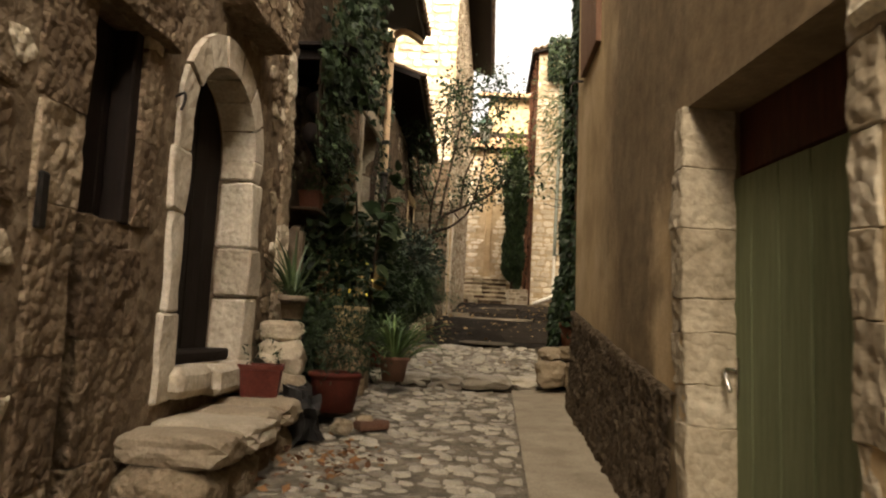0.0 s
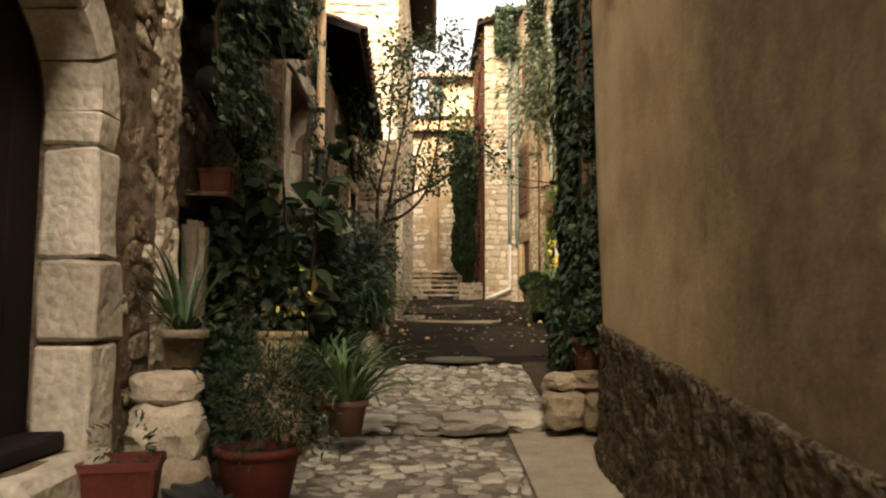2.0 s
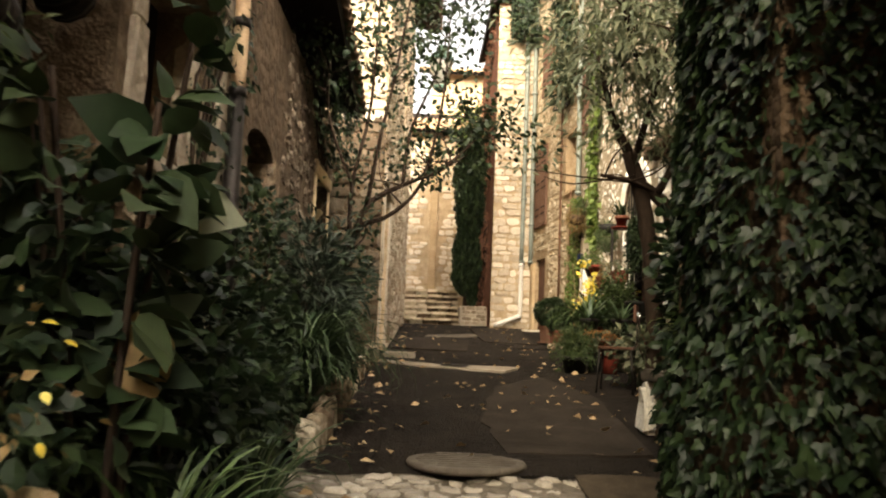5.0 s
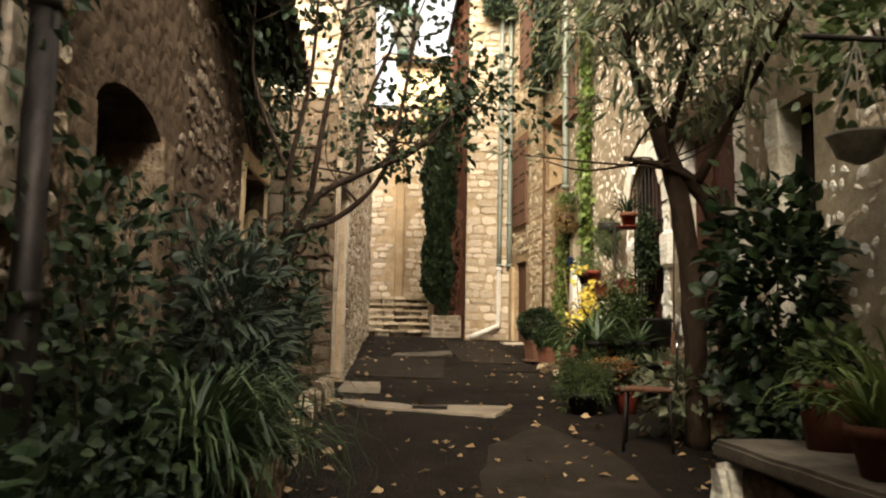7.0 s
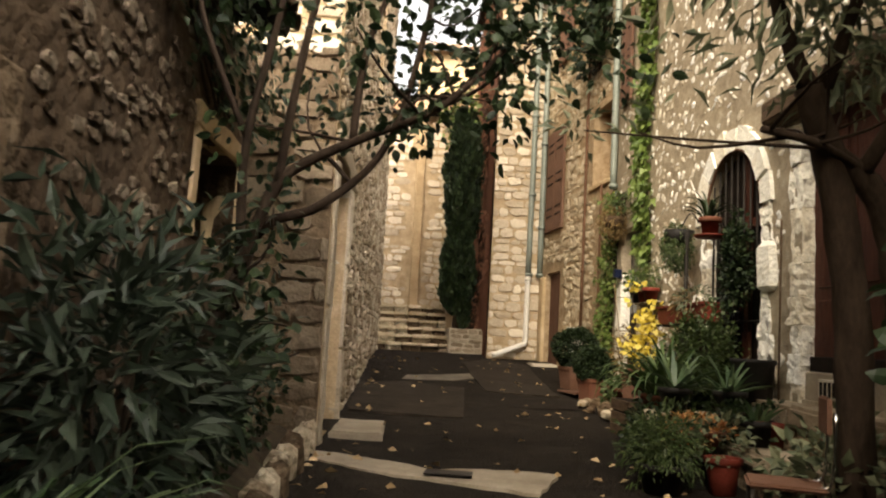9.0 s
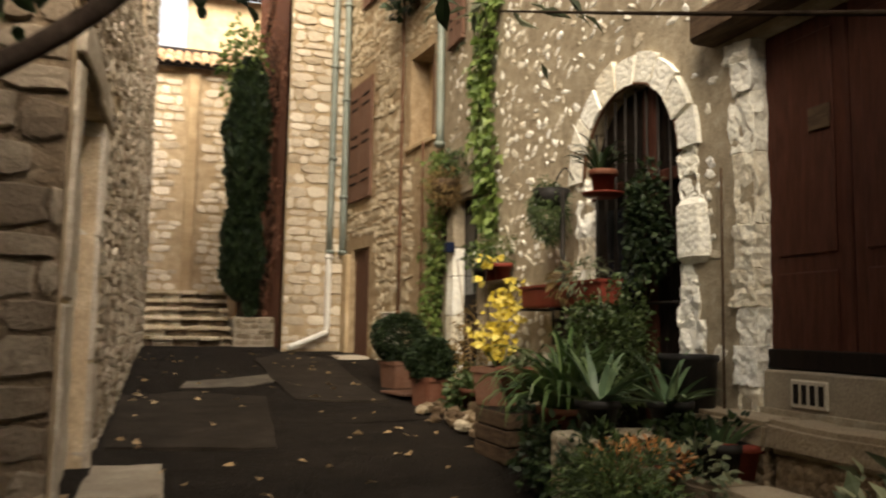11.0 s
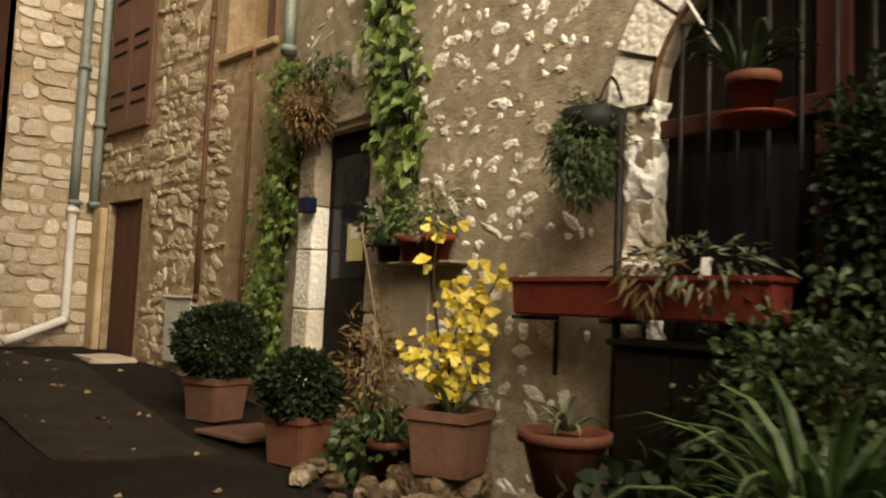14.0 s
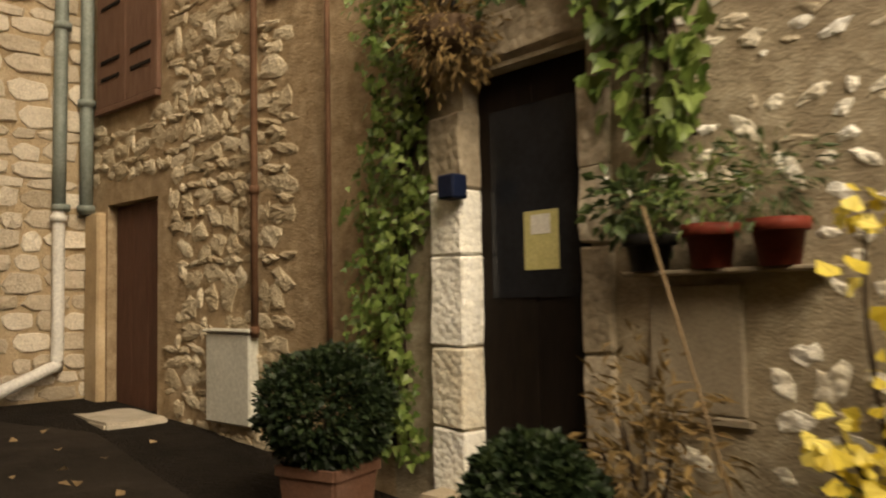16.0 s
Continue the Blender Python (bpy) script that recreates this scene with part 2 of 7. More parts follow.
M_POT_YELLOW = mat("beige_embossed_pot", [(0.3, (0.2, 0.14, 0.07)), (0.6, (0.34, 0.25, 0.14)), (0.8, (0.44, 0.35, 0.22))], 9, 0.7, 0.8, 30, bump_dist=0.03, vor=30)
M_POT_WHITE = mat("white_pot", [(0.3, (0.24, 0.2256, 0.192)), (0.8, (0.3264, 0.312, 0.2784))], 5, 0.6, 0.1, 40)
M_POT_BLACK = mat("black_plastic", [(0.3, (0.012, 0.011, 0.01)), (0.8, (0.03, 0.028, 0.026))], 5, 0.5, 0.1, 40)
M_SOIL = mat("potting_soil", [(0.3, (0.02, 0.014, 0.009)), (0.8, (0.06, 0.042, 0.028))], 20, 0.95, 0.8, 80)
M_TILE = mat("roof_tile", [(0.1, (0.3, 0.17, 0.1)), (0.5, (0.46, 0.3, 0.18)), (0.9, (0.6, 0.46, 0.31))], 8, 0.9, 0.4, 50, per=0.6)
# Darker tile tone for the lane eaves and the west roofs.
M_TILE_DARK = mat("dark_roof_tile", [(0.1, (0.06, 0.04, 0.027)), (0.5, (0.11, 0.07, 0.045)), (0.9, (0.19, 0.13, 0.085))], 8, 0.95, 0.5, 50, per=0.6)
M_WOOD_DARK = mat("dark_stained_wood", [(0.3, (0.00693, 0.00462, 0.00347)), (0.7, (0.0154, 0.00966, 0.00693))], 5, 0.7, 0.3, 90, stretch=(6, 6, 1))
M_WOOD_BROWN = mat("red_brown_wood", [(0.3, (0.045, 0.015, 0.01)), (0.7, (0.085, 0.03, 0.019))], 4, 0.55, 0.25, 80, stretch=(6, 6, 1))
M_WOOD_BEAM = mat("old_beam", [(0.3, (0.05, 0.032, 0.02)), (0.7, (0.12, 0.08, 0.05))], 4, 0.85, 0.5, 60, stretch=(8, 1, 8))
M_SHUTTER = mat("brown_shutter_paint", [(0.3, (0.14, 0.075, 0.05)), (0.7, (0.2, 0.115, 0.08))], 4, 0.7, 0.2, 60, stretch=(5, 5, 1))
M_DOOR_BROWN = mat("chocolate_door_paint", [(0.3, (0.085, 0.04, 0.028)), (0.7, (0.125, 0.062, 0.042))], 4, 0.6, 0.2, 60, stretch=(5, 5, 1))
M_DOOR_GREEN = mat("green_door_paint", [(0.25, (0.105, 0.125, 0.07)), (0.5, (0.15, 0.175, 0.1)), (0.8, (0.2, 0.225, 0.14))], 3, 0.55, 0.25, 60, stretch=(9, 9, 0.7), stain=0.2, stain_col=(0.09, 0.09, 0.05))
M_IRON = mat("wrought_iron", [(0.3, (0.02, 0.018, 0.016)), (0.8, (0.05, 0.042, 0.036))], 12, 0.55, 0.2, 60, metal=0.7)
M_RUST = mat("rusty_pipe", [(0.3, (0.1, 0.05, 0.03)), (0.8, (0.18, 0.1, 0.06))], 8, 0.7, 0.3, 60)
M_CHROME = mat("steel", [(0.3, (0.55, 0.53, 0.5)), (0.8, (0.75, 0.72, 0.68))], 8, 0.2, 0.0, 60, metal=1.0)
M_PIPE_GREY = mat("grey_green_downpipe", [(0.3, (0.2, 0.23, 0.2)), (0.8, (0.3, 0.33, 0.29))], 4, 0.5, 0.1, 40, metal=0.2)
M_PIPE_TAN = mat("tan_downpipe", [(0.3, (0.42, 0.29, 0.17)), (0.8, (0.52, 0.38, 0.24))], 4, 0.55, 0.1, 40)
M_PIPE_WHITE = mat("white_pipe", [(0.3, (0.68, 0.65, 0.58)), (0.8, (0.8, 0.77, 0.7))], 4, 0.5, 0.05, 40)
M_PAINT_PALE = mat("pale_metal_paint", [(0.3, (0.5, 0.49, 0.42)), (0.8, (0.62, 0.61, 0.53))], 4, 0.6, 0.05, 40)
M_LANTERN = mat("verdigris_metal", [(0.3, (0.06, 0.11, 0.085)), (0.8, (0.12, 0.19, 0.15))], 9, 0.5, 0.1, 40, metal=0.3)
M_BARK = mat("bark", [(0.3, (0.02117, 0.01361, 0.009072)), (0.6, (0.04234, 0.02873, 0.01966)), (0.85, (0.06653, 0.04838, 0.03478))], 14, 0.95, 0.7, 70, stretch=(0.6192, 0.6192, 0.2592))
M_VINE_DRY = mat("dry_vine", [(0.2, (0.12, 0.05, 0.03)), (0.5, (0.2, 0.09, 0.055)), (0.8, (0.28, 0.15, 0.1))], 10, 0.95, 0.6, 50, per=0.6)


def leafmat(name, lo, mid, hi, rough=0.45, tr=0.22, spec=0.4):
    return mat(name, [(0.15, lo), (0.5, mid), (0.85, hi)], 3, rough, 0.0, 20, per=0.75, translucent=tr, spec=spec)


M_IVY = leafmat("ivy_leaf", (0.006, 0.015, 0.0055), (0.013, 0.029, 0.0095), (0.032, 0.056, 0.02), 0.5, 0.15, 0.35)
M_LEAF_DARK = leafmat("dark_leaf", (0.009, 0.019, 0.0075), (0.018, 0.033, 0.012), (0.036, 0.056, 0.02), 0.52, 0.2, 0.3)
M_OLEANDER = leafmat("oleander_leaf", (0.014, 0.023, 0.013), (0.028, 0.042, 0.025), (0.06, 0.078, 0.05), 0.5, 0.15, 0.3)
# Darker copy of the strap leaf, with the west side's shade in its colour.
M_BLADE_SHADED = leafmat("shaded_strap_leaf", (0.016, 0.034, 0.011), (0.034, 0.062, 0.02), (0.09, 0.125, 0.055), 0.45, 0.18, 0.35)
M_LEAF_GLOSS = leafmat("glossy_leaf", (0.012, 0.024, 0.009), (0.024, 0.042, 0.016), (0.045, 0.062, 0.026), 0.58, 0.1, 0.18)
M_LEAF_MID = leafmat("green_leaf", (0.028, 0.048, 0.0144), (0.052, 0.084, 0.024), (0.096, 0.128, 0.044))
M_LEAF_BRIGHT = leafmat("bright_leaf", (0.07, 0.12, 0.025), (0.12, 0.18, 0.04), (0.2, 0.26, 0.075))
M_LEAF_GREY = leafmat("grey_green_leaf", (0.07, 0.09, 0.05), (0.13, 0.15, 0.085), (0.21, 0.22, 0.13), 0.6)
M_BLADE = leafmat("strap_leaf", (0.03, 0.06, 0.018), (0.065, 0.115, 0.032), (0.13, 0.19, 0.07), 0.4)
M_ALOE = leafmat("aloe_leaf", (0.05, 0.09, 0.045), (0.085, 0.14, 0.065), (0.14, 0.2, 0.1), 0.4, 0.05)
M_LEAF_YELLOW = leafmat("yellow_leaf", (0.5, 0.38, 0.04), (0.7, 0.56, 0.08), (0.84, 0.72, 0.2), 0.55, 0.35)
M_LEAF_ORANGE = leafmat("orange_succulent", (0.35, 0.13, 0.04), (0.5, 0.22, 0.07), (0.6, 0.34, 0.14), 0.5, 0.1)
M_LEAF_BROWN = leafmat("withered_leaf", (0.12, 0.08, 0.03), (0.2, 0.13, 0.05), (0.3, 0.2, 0.08), 0.7)
M_LEAF_FALLEN = leafmat("fallen_leaf", (0.2, 0.13, 0.06), (0.36, 0.24, 0.12), (0.5, 0.36, 0.2), 0.8, 0.05)
M_STONE_WARM = mat("warm_rubble", [(0.1, (0.33, 0.253, 0.1595)), (0.45, (0.517, 0.429, 0.297)), (0.9, (0.748, 0.66, 0.495))], 14, 0.92, 0.9, 50, per=0.45, stain=0.5, stain_col=(0.264, 0.198, 0.1265), bump_dist=0.03)
M_LEAF_RUST = leafmat("rust_leaf", (0.07, 0.03, 0.012), (0.16, 0.07, 0.025), (0.28, 0.14, 0.05), 0.7, 0.05)
M_CANE = mat("bamboo", [(0.3, (0.16, 0.11, 0.06)), (0.8, (0.24, 0.17, 0.1))], 20, 0.6, 0.1, 60)
M_GLASS_DARK = mat("dark_pane", [(0.3, (0.012, 0.013, 0.016)), (0.8, (0.02, 0.022, 0.028))], 3, 0.12, 0.0, 30, spec=0.25)
M_PAPER_YELLOW = mat("yellow_notice", [(0.3, (0.5, 0.46, 0.2)), (0.8, (0.6, 0.55, 0.26))], 20, 0.8, 0.0, 60)
M_PAPER_WHITE = mat("white_card", [(0.3, (0.7, 0.68, 0.62)), (0.8, (0.8, 0.78, 0.72))], 20, 0.8, 0.0, 60)
M_BLUE = mat("dark_blue_paint", [(0.3, (0.006, 0.01, 0.028)), (0.8, (0.012, 0.018, 0.044))], 12, 0.4, 0.0, 60)
M_PAINTED_DARK = mat("painted_darkness", [(0.3, (0.01, 0.008, 0.006)), (0.8, (0.016, 0.012, 0.01))], 5, 0.95, 0.0, 30)

# ---- geometry helpers ----
GY = [-80, -6, 0, 5, 9.24, 9.26, 11.8, 16.6, 18.9, 22, 23.2, 25.6, 28.8, 33, 140]
GZ = [-1.2, -0.6, -0.02, 0.46, 0.82, 0.95, 1.27, 1.72, 1.83, 2.04, 2.1, 2.32, 2.48, 2.5, 2.5]
rng = random.Random(7)


def gz(y):
    return float(np.interp(y, GY, GZ))


def mesh_from(name, V, F, material=None, smooth=False):
    me = bpy.data.meshes.new(name)
    me.from_pydata([tuple(v) for v in V], [], [tuple(f) for f in F])
    if smooth:
        me.polygons.foreach_set("use_smooth", [True] * len(me.polygons))
    if material:
        me.materials.append(material)
    me.update()
    return me


def part(name, data, material, parent, label=""):
    """Links a bmesh or a mesh as one object under its thing."""
    if isinstance(data, bmesh.types.BMesh):
        me = bpy.data.meshes.new(name)
        data.to_mesh(me)
        data.free()
        me.materials.append(material)
    else:
        me = data
        if material and not me.materials:
            me.materials.append(material)
    ob = new(name, me)
    ob.parent = parent
    return tagged(ob, label)


def thing(name, label, category, loc=(0, 0, 0), rz=0, group="", kind="", scale=1):
    ob = new(name)
    ob.empty_display_size = 0.1
    ob.matrix_world = pose(*loc, 0, 0, rz) @ Matrix.Diagonal((scale, scale, scale, 1))
    return tagged(ob, label, category, group, kind)


def single(name, data, material, label, category, group="", kind="", m=None):
    ob = part(name, data, material, None, label)
    if m:
        ob.matrix_world = m
    return tagged(ob, "", category, group, kind)


def boulder_bm(x, y, z, sx, sy, sz, seed, square=3.5, rough=0.16, turn=0.0, detail=2):
    """A worn lump of stone of that size about a centre."""
    bm = bmesh.new()
    bmesh.ops.create_icosphere(bm, subdivisions=detail, radius=1)
    c, s_ = math.cos(turn), math.sin(turn)
    off = Vector((seed * 3.7, seed * 1.3, 0))
    for v in bm.verts:
        d = v.co.normalized()
        k = 1 / (abs(d.x) ** square + abs(d.y) ** square + abs(d.z) ** square) ** (1 / square)
        k *= 1 + rough * noise.noise(d * 1.6 + off) + rough * 0.5 * noise.noise(d * 4 + off) + rough * 0.35 * noise.noise(d * 9 + off)
        p = d * k
        px, py, pz = p.x * sx / 2, p.y * sy / 2, p.z * sz / 2
        v.co = Vector((x + px * c - py * s_, y + px * s_ + py * c, z + pz))
    return bm


def box_bm(x0, x1, y0, y1, z0, z1, bevel=0.0, seg=1, rough=0.0, cuts=0, seed=1):
    bm = bmesh.new()
    bmesh.ops.create_cube(bm, size=1)
    for v in bm.verts:
        v.co = Vector(((x0 + x1) / 2 + v.co.x * (x1 - x0), (y0 + y1) / 2 + v.co.y * (y1 - y0), (z0 + z1) / 2 + v.co.z * (z1 - z0)))
    if bevel:
        bmesh.ops.bevel(bm, geom=bm.edges[:], offset=bevel, segments=seg, affect='EDGES', clamp_overlap=True)
    if cuts:
        bmesh.ops.subdivide_edges(bm, edges=bm.edges[:], cuts=cuts, use_grid_fill=True)
    if rough:
        for v in bm.verts:
            v.co += noise.noise_vector(v.co * 5 + Vector((seed * 3.1, 0, 0))) * rough
    return bm


def lathe(profile, seg=20, noise_amp=0.0, seed=0):
    """profile: (radius, height) from the bottom outside, over the rim, to the inside."""
    V, F = [], []
    for r, z in profile:
        for i in range(seg):
            a = 2 * math.pi * i / seg
            k = 1 + noise_amp * noise.noise((math.cos(a) * 2 + seed, math.sin(a) * 2, z * 3))
            V.append((r * k * math.cos(a), r * k * math.sin(a), z))
    n = len(profile)
    for j in range(n - 1):
        for i in range(seg):
            a, b = j * seg + i, j * seg + (i + 1) % seg
            F.append((a, b, b + seg, a + seg))
    F.append(tuple(range(seg))[::-1])
    F.append(tuple((n - 1) * seg + i for i in range(seg)))
    return mesh_from("lathe", V, F, smooth=True)


def tube(points, radii, seg=8, wobble=0.0):
    """A tapered tube along points."""
    V, F = [], []
    P = [Vector(p) for p in points]
    if not hasattr(radii, "__len__"):
        radii = [radii] * len(P)
    up = Vector((0.31, 0.17, 0.93))
    for i, p in enumerate(P):
        d = (P[min(i + 1, len(P) - 1)] - P[max(i - 1, 0)]).normalized()
        a = d.cross(up)
        if a.length < 0.1:
            a = d.cross(Vector((1, 0, 0)))
        a.normalize()
        b = d.cross(a)
        for k in range(seg):
            t = 2 * math.pi * k / seg
            w = 1 + wobble * noise.noise(p * 9 + Vector((k * 1.7, 0, 0)))
            V.append(p + (a * math.cos(t) + b * math.sin(t)) * radii[i] * w)
    for i in range(len(P) - 1):
        for k in range(seg):
            a, b = i * seg + k, i * seg + (k + 1) % seg
            F.append((a, b, b + seg, a + seg))
    F.append(tuple(range(seg))[::-1])
    F.append(tuple((len(P) - 1) * seg + k for k in range(seg)))
    return V, F


def join(pieces):
    V, F = [], []
    for v, f in pieces:
        o = len(V)
        V.extend(v)
        F.extend(tuple(i + o for i in q) for q in f)
    return V, F


def bend(points, n=6):
    """A smooth line through a few points."""
    P = [Vector(p) for p in points]
    out = []
    for i in range(len(P) - 1):
        p0, p1, p2, p3 = P[max(i - 1, 0)], P[i], P[i + 1], P[min(i + 2, len(P) - 1)]
        for k in range(n):
            t = k / n
            out.append(0.5 * (2 * p1 + (p2 - p0) * t + (2 * p0 - 5 * p1 + 4 * p2 - p3) * t * t + (3 * p1 - p0 - 3 * p2 + p3) * t ** 3))
    out.append(P[-1])
    return out


def wall(name, at, us, z0, z1, thick, openings, material, label, extra_z=(), parent=None):
    """A wall on the frame at(u, z, depth). openings: (u0, u1, z0, z1, rise): rise > 0 rounds the top into an arch."""
    cu, cz = set(us), {z0, z1, *extra_z}
    for a, b, c, d, rise in openings:
        cz |= {max(c, z0), d}
        cu |= {a, b}
        if rise:
            cz.add(d - rise)
            cu |= {round(a + (b - a) * (0.5 - 0.5 * math.cos(math.pi * k / 10)), 4) for k in range(1, 10)}
    cu, cz = sorted(cu), sorted(cz)
    ids, front, edges = {}, [], {}

    def vid(u, z):
        return ids.setdefault((round(u, 4), round(z, 4)), len(ids))
    for a, b in zip(cu, cu[1:]):
        um = (a + b) / 2
        arches = [o for o in openings if o[4] and o[0] < um < o[1]]
        rows = [z for z in cz if not any(o[3] - o[4] < z < o[3] for o in arches)]
        for c, d in zip(rows, rows[1:]):
            zm = (c + d) / 2
            cell = [(a, c), (b, c), (b, d), (a, d)]
            for o in openings:
                if o[0] < um < o[1] and o[2] < zm < o[3]:
                    cell = None
                    if o[4] and zm > o[3] - o[4]:
                        k = [(u - (o[0] + o[1]) / 2) / ((o[1] - o[0]) / 2) for u in (a, b)]
                        za, zb = (o[3] - o[4] + o[4] * math.sqrt(max(0, 1 - q * q)) for q in k)
                        cell = [q for q in [(a, za), (b, zb), (b, d), (a, d)]]
                        if abs(za - d) < 1e-4:
                            cell.pop(3)
                        elif abs(zb - d) < 1e-4:
                            cell.pop(2)
                    break
            if cell:
                front.append([vid(*q) for q in cell])
    keys = list(ids)
    n = len(keys)
    V = [at(u, z, 0) for u, z in keys] + [at(u, z, -thick) for u, z in keys]
    F = []
    for f in front:
        F.append(tuple(f))
        F.append(tuple(i + n for i in reversed(f)))
        for i, j in zip(f, f[1:] + f[:1]):
            edges[(i, j)] = edges.get((i, j), 0) + 1
    for (i, j) in edges:
        if (j, i) not in edges:
            F.append((j, i, i + n, j + n))
    me = mesh_from(name, V, F, material)
    bm = bmesh.new()
    bm.from_mesh(me)
    bmesh.ops.recalc_face_normals(bm, faces=bm.faces[:])
    bm.to_mesh(me)
    bm.free()
    ob = part(name, me, material, parent, label)
    return tagged(ob, label, "wall", "", "structure")


def line_frame(p, q, side):
    """The frame of a straight wall from p to q (x, y); side: +1 if the outside lies to the left of the way."""
    p, q = Vector((*p, 0)), Vector((*q, 0))
    d = (q - p).normalized()
    n = Vector((-d.y, d.x, 0)) * side
    length = (q - p).length

    def at(u, z, w):
        r = p + d * u + n * w
        return (r.x, r.y, z)
    at.d, at.n, at.p, at.length = d, n, p, length
    return at


# ---- leaves ----
LEAF_V = np.array([(0, 0, 0), (-0.32, 0.42, 0.09), (0, 0.5, 0), (0.32, 0.42, 0.09), (0, 1, -0.12)])
LEAF_F = [(0, 2, 1), (0, 3, 2), (1, 2, 4), (2, 3, 4)]
NARROW_V = LEAF_V * np.array([0.42, 1, 1])
BROAD_V = np.array([(0, 0, 0), (-0.2, 0.14, 0.05), (0, 0.16, 0), (0.2, 0.14, 0.05), (-0.31, 0.4, 0.07), (0, 0.42, 0.02), (0.31, 0.4, 0.07), (-0.24, 0.7, 0.03), (0, 0.72, 0), (0.24, 0.7, 0.03), (0, 1, -0.14)])
BROAD_F = [(0, 2, 1), (0, 3, 2), (1, 2, 5, 4), (2, 3, 6, 5), (4, 5, 8, 7), (5, 6, 9, 8), (7, 8, 10), (8, 9, 10)]
FAN_V = np.array([(0, 0, 0), (-0.45, 0.55, 0.06), (-0.25, 0.8, 0.08), (0, 0.72, 0), (0.25, 0.8, 0.08), (0.45, 0.55, 0.06)])
FAN_F = [(0, 3, 2, 1), (0, 5, 4, 3)]
IVY_V = np.array([(0, 0.08, 0), (-0.28, 0.0, 0.03), (-0.48, 0.3, 0.06), (-0.27, 0.42, 0.05), (-0.2, 0.7, 0.03), (0, 0.45, 0), (0.2, 0.7, 0.03), (0.27, 0.42, 0.05), (0.48, 0.3, 0.06), (0.28, 0, 0.03), (0, 1, -0.1)])
IVY_F = [(0, 5, 3, 2, 1), (0, 9, 8, 7, 5), (3, 5, 4), (5, 7, 6), (4, 5, 10), (5, 6, 10)]


def leaves(spots, size, shape="leaf", seed=1, outward=None, droop=0.3, jitter=0.8):
    """One mesh of many leaves at spots (points, or point and direction)."""
    r = np.random.RandomState(seed)
    tv, tf = {"leaf": (LEAF_V, LEAF_F), "narrow": (NARROW_V, LEAF_F), "ivy": (IVY_V, IVY_F), "broad": (BROAD_V, BROAD_F), "fan": (FAN_V, FAN_F)}[shape]
    V, F = [], []
    for i, s in enumerate(spots):
        p = np.array(s[0] if isinstance(s[0], (tuple, list, np.ndarray, Vector)) else s, float)
        d = np.array(s[1], float) if isinstance(s[0], (tuple, list, np.ndarray, Vector)) else r.normal(size=3)
        d = d / (np.linalg.norm(d) + 1e-6) + r.normal(size=3) * jitter * 0.5
        d[2] -= droop
        d /= np.linalg.norm(d) + 1e-6
        n = r.normal(size=3) * 0.6 + np.array((0, 0, 0.8))
        if outward is not None:
            n = np.array(outward) + r.normal(size=3) * 0.45
        x = np.cross(d, n)
        x /= np.linalg.norm(x) + 1e-6
        n = np.cross(x, d)
        k = size * r.uniform(0.6, 1.25)
        V.extend(p + k * (tv[:, :1] * x + tv[:, 1:2] * d + tv[:, 2:] * n))
        o = i * len(tv)
        F.extend(tuple(a + o for a in q) for q in tf)
    return V, F


def blob_spots(n, centre, radii, seed=1, shell=0.55, lump=0.35):
    """Spots in a lumpy ellipsoid, with directions outward."""
    r = np.random.RandomState(seed)
    out = []
    while len(out) < n:
        d = r.normal(size=3)
        d /= np.linalg.norm(d)
        k = (shell + (1 - shell) * r.uniform() ** 0.6) * (1 + lump * noise.noise(Vector(d * 2.2) + Vector((seed, 0, 0))))
        out.append((np.array(centre) + d * np.array(radii) * k, d))
    return out


def blades(n, length, width, seed=1, spread=1.0, droop=1.0, base=0.03, thick=0.0, steps=6, stiff=0.0):
    """Arching strap leaves from one root at the origin."""
    r = np.random.RandomState(seed)
    V, F = [], []
    for i in range(n):
        a = r.uniform(0, 2 * math.pi)
        L = length * r.uniform(0.6, 1.1)
        e = math.radians(r.uniform(35, 85)) if not stiff else math.radians(r.uniform(8, 72))
        lean = spread * r.uniform(0.6, 1.2)
        p = np.array((math.cos(a) * base * r.uniform(), math.sin(a) * base * r.uniform(), 0))
        h = np.array((math.cos(a), math.sin(a), 0))
        s = np.array((-math.sin(a), math.cos(a), 0))
        o = len(V)
        for k in range(steps + 1):
            t = k / steps
            ang = e - droop * lean * t * t * 1.9
            w = width * (min(1, 0.6 + t * 1.6) if not thick else 1) * (1 - t ** 2.2) + 0.0015
            nrm = np.array((-math.sin(ang) * h[0], -math.sin(ang) * h[1], math.cos(ang)))
            V.append(p - s * w / 2 + nrm * w * 0.22)
            V.append(p - nrm * thick * (1 - t))
            V.append(p + s * w / 2 + nrm * w * 0.22)
            p = p + (h * math.cos(ang) + np.array((0, 0, 1)) * math.sin(ang)) * L / steps
        for k in range(steps):
            b = o + k * 3
            F.append((b, b + 1, b + 4, b + 3))
            F.append((b + 1, b + 2, b + 5, b + 4))
            if thick:
                F.append((b, b + 3, b + 5, b + 2))
    return V, F

# ---- setting: ground, road, walls ----
def sheet(name, xs, ys, zf, material, label, category, jitter=0.0):
    V, F = [], []
    for y in ys:
        for x in xs:
            V.append((x, y, zf(x, y) + jitter * noise.noise((x * 2.3, y * 2.3, 1.7))))
    w = len(xs)
    for j in range(len(ys) - 1):
        for i in range(w - 1):
            a = j * w + i
            F.append((a, a + 1, a + w + 1, a + w))
    return single(name, mesh_from(name, V, F, material, True), material, label, category, "", "structure")


